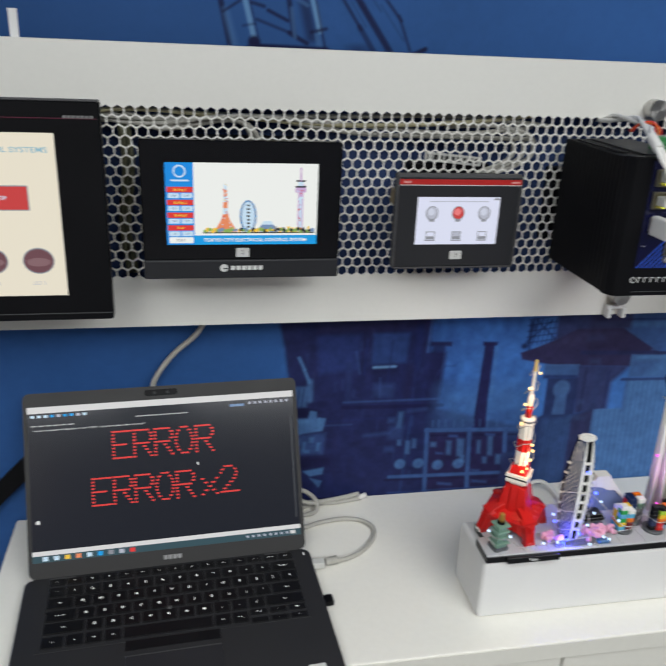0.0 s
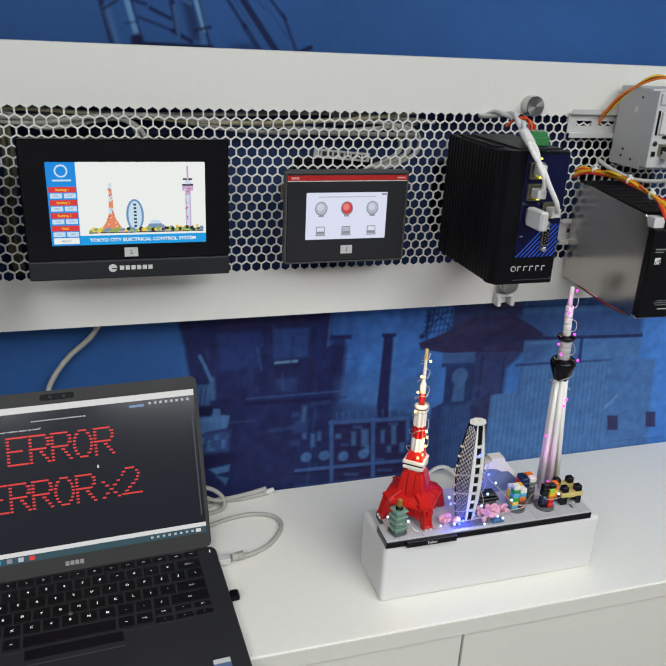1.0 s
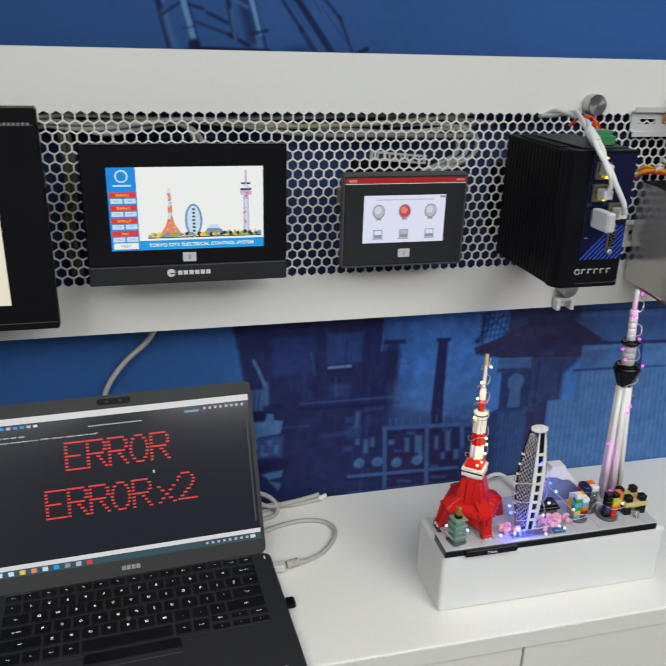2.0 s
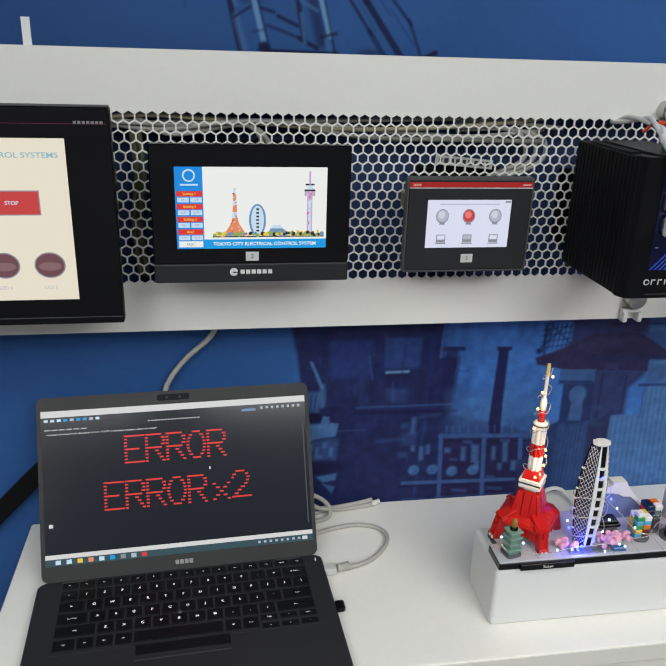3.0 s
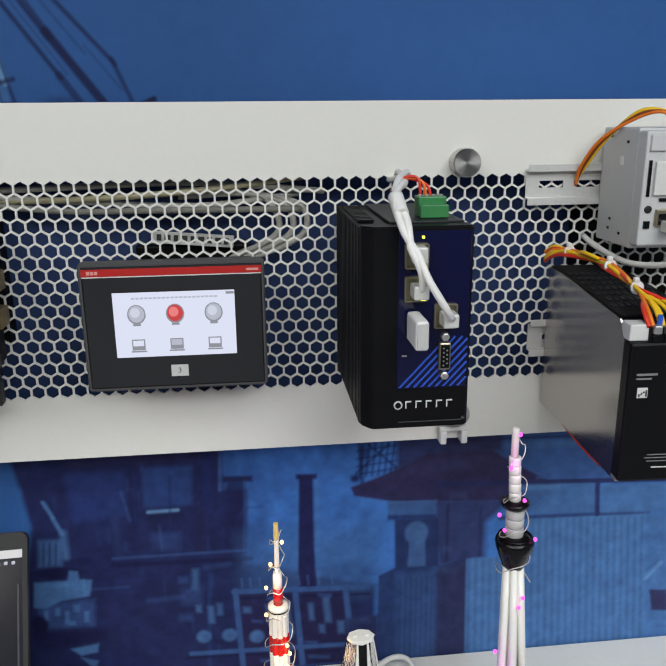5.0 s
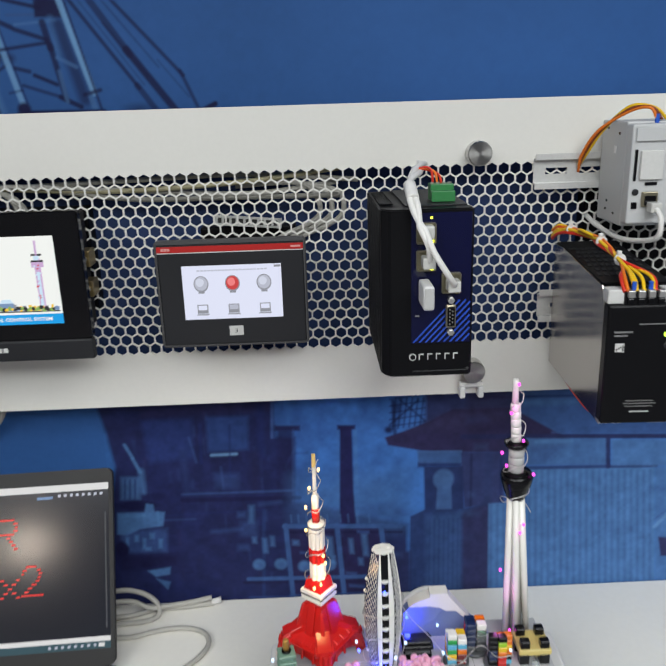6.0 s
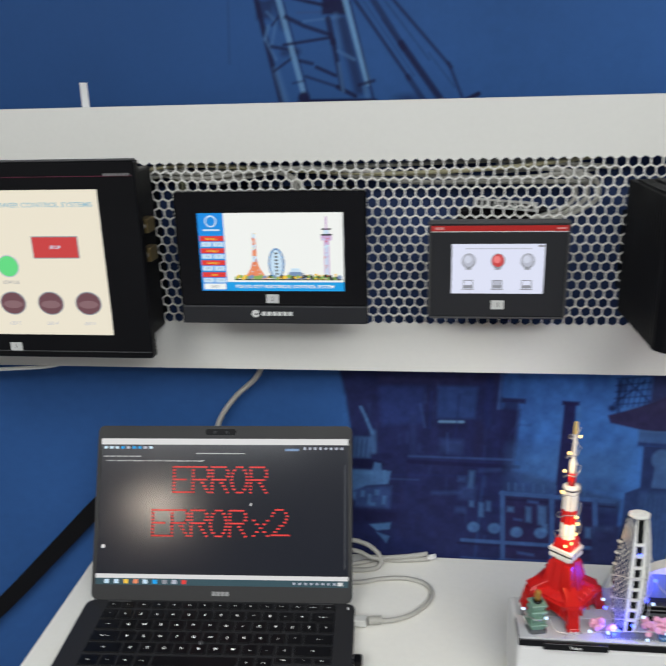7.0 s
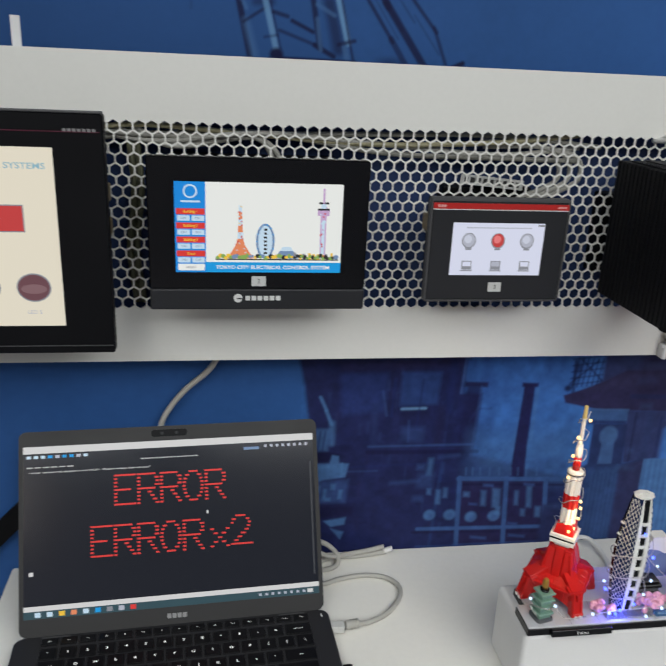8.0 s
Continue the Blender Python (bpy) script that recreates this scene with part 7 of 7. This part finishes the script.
for side in (-1, 1):
    netted = part("netted_side", skin(lambda s: [(side * swell(s) * 0.50, -swell(s) * 0.95), (side * swell(s) * 0.45, -swell(s) * 0.70), (side * swell(s) * 0.85, swell(s) * 0.30), (side * swell(s) * 1.03, swell(s) * 0.25)]), B_NAVY if side < 0 else B_NET, cocoon, "dark side with white diagonal net")
    bm = bmesh.new()
    for k in range(-3, 24):
        for q in (-1, 1):
            pts = []
            for i in range(5):
                v = i / 4
                s = (k + q * v * 3.4) / 21
                if 0.01 <= s <= 0.99:
                    w = swell(s)
                    pts.append((side * ((0.515 + 0.53 * v) * w + 0.0002), (-0.96 + 1.22 * v) * w, HC * s))
            if len(pts) > 1:
                add_tube(bm, pts, 0.00026, 4, 2, False)
    part("net", bm, B_WHITE, netted)
part("side_strip", skin(lambda s: [(-swell(s) * 1.06, swell(s) * 0.24), (-swell(s) * 0.80, swell(s) * 0.24), (-swell(s) * 0.80, swell(s) * 0.56), (-swell(s) * 1.06, swell(s) * 0.52)]), B_BLACK, cocoon)
for k in range(7):
    s = 0.16 + 0.10 * k
    part("rung", turned([(0.0026, -0.0010), (0.0031, 0.0), (0.0026, 0.0010)], 12, (-swell(s) * 0.98, swell(s) * 0.40, HC * s)), B_WHITE, cocoon)
for k in range(8):
    s = 0.13 + 0.095 * k
    part("rung", turned([(0.0036, -0.0012), (0.0042, 0.0), (0.0036, 0.0012)], 14, (0, -swell(s) * 0.86, HC * s)), B_WHITE, cocoon)
part("crown", turned([(0.0094, HC - 0.0010), (0.0108, HC + 0.0002), (0.0108, HC + 0.0020), (0.0098, HC + 0.0025)], 8, flat=True), B_WHITE, cocoon)
for x in (-0.005, 0.005):
    part("stud", turned([(0.0023, 0), (0.0023, 0.0016)], 14, (x * 0.9, 0, HC + 0.0024)), B_WHITE, cocoon)

# The tall broadcasting tower.
SXX, SYY = 0.4980, -0.0680
sky = new("broadcast_tower")
sky.parent = city
sky.matrix_local = pose(SXX - OX, SYY - OY, GROUND - OZ, -1.2) @ Matrix.Diagonal((0.971, 0.971, 0.971, 1))
sky["label"] = "tall white broadcasting tower with black viewing bowls"
for k in range(6):
    a = math.pi / 3 * k + 0.3
    x0, y0 = 0.0122 * math.cos(a) + 0.0085, 0.0108 * math.sin(a)
    x1, y1 = 0.0058 * math.cos(a) + 0.0030, 0.0058 * math.sin(a)
    part("shaft_rod", tube([(x0, y0, 0.0), (x1, y1, 0.1620)], 0.0034, 10, 1, False), B_WHITE, sky)
# White core with the shade between the rods put into its colour.
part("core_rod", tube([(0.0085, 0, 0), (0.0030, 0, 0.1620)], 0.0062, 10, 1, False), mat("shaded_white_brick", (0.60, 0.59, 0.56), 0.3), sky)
part("bowl", turned([(0.0085, 0.1570), (0.0098, 0.1600), (0.0150, 0.1750), (0.0160, 0.1800), (0.0150, 0.1835), (0.0120, 0.1850)], 28, (0.0030, 0, 0)), B_BLACK, sky)
part("bowl_lip", turned([(0.0140, 0.1848), (0.0140, 0.1856), (0.0075, 0.1858)], 28, (0.0030, 0, 0)), B_BLACK, sky)
for k in range(3):
    z = 0.1860 + 0.0080 * k
    part("drum", turned([(0.0070, z), (0.0076, z + 0.0008), (0.0076, z + 0.0070), (0.0070, z + 0.0078)], 22, (0.0022, 0, 0)), mat("pale_grey_brick", (0.48, 0.48, 0.47), 0.3), sky)
part("upper_bowl", turned([(0.0070, 0.2100), (0.0105, 0.2125), (0.0118, 0.2150), (0.0118, 0.2165), (0.0050, 0.2175)], 26, (0.0016, 0, 0)), B_BLACK, sky)
for k in range(5):
    z = 0.2175 + 0.0078 * k
    part("mast_drum", turned([(0.0044, z), (0.0049, z + 0.0006), (0.0049, z + 0.0066), (0.0043, z + 0.0074)], 18, (0.0012 - 0.0004 * k, 0, 0)), B_WHITE, sky)
part("mast", turned([(0.0032, 0.2560), (0.0030, 0.2790), (0.0022, 0.2805)], 14, (-0.0010, 0, 0)), B_WHITE, sky)

# The snow-capped hill.
hill = part("hill", prism([(x - OX, z - OZ) for x, z in ((0.3907, GROUND), (0.4799, GROUND), (0.4751, 1.0037), (0.4644, 1.0110), (0.4557, 1.0188), (0.4450, 1.0265), (0.4353, 1.0271), (0.4295, 1.0309), (0.4198, 1.0329), (0.4004, 1.0329), (0.3936, 1.0256))], -0.0660 - OY, -0.0545 - OY), B_HILL, city, "sand-blue stepped hill with white peak")
part("snow", prism([(x - OX, z - OZ) for x, z in ((0.3984, 1.0330), (0.4081, 1.0392), (0.4198, 1.0436), (0.4198, 1.0475), (0.4372, 1.0475), (0.4392, 1.0431), (0.4498, 1.0295), (0.4605, 1.0158), (0.4605, 1.0124), (0.4455, 1.0265), (0.4358, 1.0272), (0.4297, 1.0310), (0.4200, 1.0330))], -0.0672 - OY, -0.0540 - OY), B_WHITE, hill)

# The green pagoda.
pagoda = new("pagoda")
pagoda.parent = city
pagoda.matrix_local = pose(0.2785 - OX, -0.1165 - OY, GROUND - OZ, 0, 0, 12) @ Matrix.Diagonal((0.95, 0.95, 0.95, 1))
pagoda["label"] = "sand-green stacked pagoda with a golden top"
part("foot", box((0, 0, 0.0016), (0.0190, 0.0190, 0.0032), 0.0030, 2), B_DKGREY, pagoda)
for k in range(4):
    w = 0.0185 - 0.0006 * k
    part("storey", box((0, 0, 0.0058 + 0.0078 * k), (w - 0.0050, w - 0.0050, 0.0054), 0.0004, 1), B_SAND, pagoda)
    part("eave", box((0, 0, 0.0094 + 0.0078 * k), (w, w, 0.0026), 0.0006, 1), B_SAND, pagoda)
part("cap", turned([(0.0046, 0.0330), (0.0046, 0.0365)], 16), B_BLACK, pagoda)
part("finial", turned([(0.0030, 0.0365), (0.0036, 0.0400), (0.0030, 0.0470), (0.0022, 0.0480)], 16), B_GOLD, pagoda)

# The dark hall, the crossing's bright blocks and the gate.
hall = cube("hall", 0.4035, -0.0900, GROUND, 0.0270, 0.0160, 0.0070, B_BLACK, None, 0.0005, "low black hall with a grey slit")
cube("slit", 0.4035, -0.0900, GROUND + 0.0070, 0.0240, 0.0155, 0.0040, B_DKGREY, hall)
cube("hall_roof", 0.4035, -0.0900, GROUND + 0.0110, 0.0300, 0.0180, 0.0042, B_BLACK, hall, 0.0008)
cube("hall_roof", 0.4035, -0.0890, GROUND + 0.0152, 0.0260, 0.0150, 0.0032, B_BLACK, hall, 0.0008)


def bright_block(x, y, layout, label, s=0.0080, h=0.0072):
    """Small coloured bricks in columns, on a grey round foot."""
    first = rod("shop_tower", [(0.0125, GROUND), (0.0125, GROUND + 0.0030), (0.0115, GROUND + 0.0034)], x, y, B_DKGREY, None, 24, label)
    for i, (dx, dy, column) in enumerate(layout):
        for k, ch in enumerate(column):
            m = {"k": B_BLACK, "w": B_WHITE, "c": CLEAR, "n": B_NAVY, "e": B_DKGREY}.get(ch) or B_COL[ch]
            cube("brick", x + dx, y + dy, GROUND + 0.0034 + h * k, s, s, h - 0.0003, m, first, 0.0005)
    return first


bright_block(0.4395, -0.1030, ((-0.0052, -0.0040, "aygagw"), (0.0042, -0.0040, "ddoaw"), (0.0042, 0.0045, "llgyy"), (-0.0052, 0.0045, "aoyyw")), "bright coloured shop block with translucent bricks", 0.0086, 0.0056)
bright_block(0.4605, -0.0880, ((-0.0050, -0.0030, "ennnn"), (0.0050, -0.0030, "eeccw"), (0.0050, 0.0040, "ekkgo"), (-0.0050, 0.0040, "nnrrn")), "dark blue and clear brick office block", 0.0090, 0.0062)
bright_block(0.4775, -0.1080, ((-0.0048, -0.0030, "knnkkk"), (0.0032, -0.0050, "rroylk"), (0.0088, -0.0020, "akoyoo"), (0.0030, 0.0040, "oooyo")), "black and rainbow coloured brick block", 0.0078, 0.0054)

gate = cube("gate_deck", 0.5130, -0.0985, GROUND + 0.0115, 0.0310, 0.0290, 0.0058, B_TAN, None, 0.0006, "yellow-tan gate deck with four black cubes")
for sx in (-1, 1):
    for sy in (-1, 1):
        cube("gate_cube", 0.5130 + 0.0092 * sx, -0.0985 + 0.0092 * sy, GROUND + 0.0173, 0.0085, 0.0085, 0.0080, B_BLACK, gate, 0.0008)
        cube("gate_leg", 0.5130 + 0.0098 * sx, -0.0985 + 0.0092 * sy, GROUND, 0.0090, 0.0090, 0.0110, B_BLACK, gate, 0.0006)
cube("gate_beam", 0.5130, -0.0985, GROUND + 0.0085, 0.0250, 0.0240, 0.0030, B_TAN, gate, 0.0006)
rod("clear_lantern", [(0.0032, GROUND), (0.0036, GROUND + 0.0050), (0.0028, GROUND + 0.0085)], 0.5120, -0.1170, CLEAR, gate, 12)

# Cherry blossom: round pink studs in heaps.
g = random.Random(8)


def blossom(name, x0, x1, y0, y1, count):
    first = None
    for k in range(count):
        x, y, z = g.uniform(x0, x1), g.uniform(y0, y1), GROUND + 0.0030 + 0.0085 * g.random()
        m = pose(x - OX, y - OY, z - OZ, g.uniform(40, 120), g.uniform(-30, 30), g.uniform(-40, 40))
        bm = turned([(0.0022, -0.0022), (0.0036, -0.0012), (0.0038, 0.0010), (0.0028, 0.0018), (0.0015, 0.0019), (0.0013, 0.0010)], 12, m=m)
        ob = part(name if first is None else "flower_stud", bm, B_PINK, first or city, "heap of round pink blossom studs" if first is None else "")
        first = first or ob


blossom("blossom_heap", 0.334, 0.353, -0.122, -0.108, 13)
blossom("blossom_heap", 0.384, 0.424, -0.122, -0.106, 26)
pond = cube("pond", 0.4040, -0.1245, GROUND, 0.0150, 0.0070, 0.0048, WATER, None, 0.0010, "small clear blue water slope")
cube("clear_plate", 0.3690, -0.1215, GROUND, 0.0500, 0.0110, 0.0016, CLEAR, None, 0.0004, "clear plate under the blossom")

# ---- the fairy lights wound round the model ----
WIRE = mat("silver_light_wire", (0.62, 0.60, 0.57), 0.3, 0.6, scale=60)
LED = {"warm": lit("warm_led", (1.0, 0.66, 0.24), 3.2), "white": lit("cool_white_led", (0.60, 0.78, 1.0), 2.0), "blue": lit("blue_led", (0.05, 0.09, 1.0), 7.0), "pink": lit("pink_led", (1.0, 0.07, 0.72), 2.6)}


def fairy_lights(label, path, leds):
    t = thing("fairy_lights", pose(0, 0, -0.002), label, "fairy lights", "fairy lights on the model")
    part("wire", tube(path, 0.00045, 6, 8), WIRE, t)
    for kind, x, y, z in leds:
        part("led", turned([(0.0005, -0.0015), (0.0012, -0.0009), (0.0015, 0.0002), (0.0011, 0.0013), (0.0005, 0.0016)], 10, (x, y, z)), LED[kind], t)
    return t


def winding(x, y, z0, z1, r0, r1, turns, lean=0.0, start=0.0):
    n = int(turns * 9)
    out = []
    for k in range(n + 1):
        s = k / n
        a = 2 * math.pi * (turns * s + start)
        r = r0 + (r1 - r0) * s
        out.append((x + lean * s + r * math.cos(a), y + r * math.sin(a), z0 + (z1 - z0) * s + 0.002 * math.sin(3.1 * a)))
    return out


fairy_lights("warm white fairy lights wound round the red tower", winding(TX, TY, 1.074, 1.206, 0.0135, 0.0042, 6.0), [("warm", TX + dx, TY - dy, z) for dx, dy, z in ((0.002, 0.0105, 1.0805), (0.0055, 0.0100, 1.0914), (0.0055, 0.0092, 1.1104), (-0.0095, 0.0050, 1.1361), (-0.0088, 0.0060, 1.1604), (-0.0050, 0.0040, 1.1789), (0.0040, 0.0040, 1.1970), (0.0075, 0.0080, 1.1019), (-0.004, 0.0130, 1.0786))])
fairy_lights("blue and white fairy lights wound round the cocoon tower", winding(CXX, CYY, 1.001, 1.078, 0.0195, 0.0190, 3.2) + [(0.396, -0.098, 1.046), (0.412, -0.104, 1.030), (0.430, -0.114, 1.012), (0.446, -0.119, 1.010)], [(k, CXX + dx, CYY - dy, z) for k, dx, dy, z in (("blue", 0.0, 0.0165, 1.0921), ("blue", -0.016, 0.0180, 1.0010), ("blue", -0.013, 0.0200, 1.0066), ("blue", 0.000, 0.0210, 1.0140), ("white", 0.0090, 0.0200, 1.0242), ("white", 0.0190, 0.0130, 1.0345), ("blue", -0.024, 0.0060, 1.0224), ("white", -0.026, 0.0040, 1.0307), ("blue", 0.030, -0.0120, 1.0121), ("white", 0.0140, 0.0240, 1.0005), ("white", -0.022, 0.0170, 1.0010), ("blue", 0.0210, 0.0060, 1.0568), ("white", 0.0400, 0.0200, 1.0019), ("white", 0.0560, -0.0320, 1.0159), ("white", 0.0380, -0.0420, 1.0261))])
fairy_lights("pink fairy lights wound round the broadcasting tower", winding(SXX + 0.002, SYY, 1.135, 1.262, 0.0150, 0.0050, 4.2, -0.003), [("pink", SXX + dx, SYY - dy, z) for dx, dy, z in ((-0.0005, 0.0035, 1.2672), (-0.0065, 0.0040, 1.2395), (0.0050, 0.0060, 1.2128), (-0.0140, 0.0050, 1.2012), (-0.0100, 0.0070, 1.1886), (0.0160, 0.0060, 1.1779), (0.0085, 0.0080, 1.1264), (0.0050, 0.0095, 1.1187), (-0.0120, 0.0080, 1.0779), (-0.0020, 0.0140, 1.0128))])
fairy_lights("white fairy lights laid over the base blocks", [(0.2698, -0.1255, 1.0058), (0.2659, -0.1175, 1.0125), (0.2785, -0.1295, 1.0163), (0.2901, -0.1175, 1.0106), (0.2988, -0.1275, 1.0030), (0.3278, -0.1235, 1.0001), (0.3490, -0.1215, 1.0020), (0.3955, -0.1225, 1.0049), (0.4245, -0.1195, 1.0068), (0.4399, -0.1205, 1.0096), (0.4496, -0.1135, 1.0134), (0.4632, -0.1055, 1.0163), (0.4748, -0.1195, 1.0144), (0.4912, -0.1185, 1.0144)], [("white", 0.2654, -0.1155, 1.0191), ("white", 0.2862, -0.1275, 1.0182), ("white", 0.3307, -0.1225, 1.0011), ("white", 0.4245, -0.1165, 1.0191), ("white", 0.4873, -0.1195, 1.0210), ("white", 0.4037, -0.1245, 1.0044)])
for name, p, e, col in (("blue_led_glow", (0.3960, -0.0770, 1.0200), 0.052, (0.04, 0.06, 1.0)), ("blue_led_glow", (0.3560, -0.1270, 1.0040), 0.080, (0.04, 0.06, 1.0)), ("pink_led_glow", (0.4830, -0.0870, 1.0480), 0.009, (1.0, 0.25, 0.9)), ("warm_led_glow", (0.3130, -0.1030, 1.0860), 0.034, (1.0, 0.58, 0.24)), ("warm_led_glow", (0.3020, -0.1010, 1.1580), 0.030, (1.0, 0.62, 0.28)), ("pink_led_glow", (0.4930, -0.0770, 1.2440), 0.005, (1.0, 0.15, 0.85))):
    lamp = bpy.data.lights.new(name, "POINT")
    lamp.energy, lamp.color, lamp.shadow_soft_size = e, col, 0.003
    new(name, lamp).location = p

loop = thing("loose_cable", pose(0, 0, 0), "pale cable looped on the worktop behind the brick model", "cable")
part("cable", tube([(0.385, 0.045, 0.9082), (0.400, 0.080, 0.9090), (0.417, 0.104, 0.9130), (0.438, 0.115, 0.9180), (0.455, 0.113, 0.9170), (0.463, 0.094, 0.9110), (0.460, 0.066, 0.9082), (0.440, 0.040, 0.9082), (0.41, 0.02, 0.9082)], 0.0030, 10), CABLE_WHITE, loop)
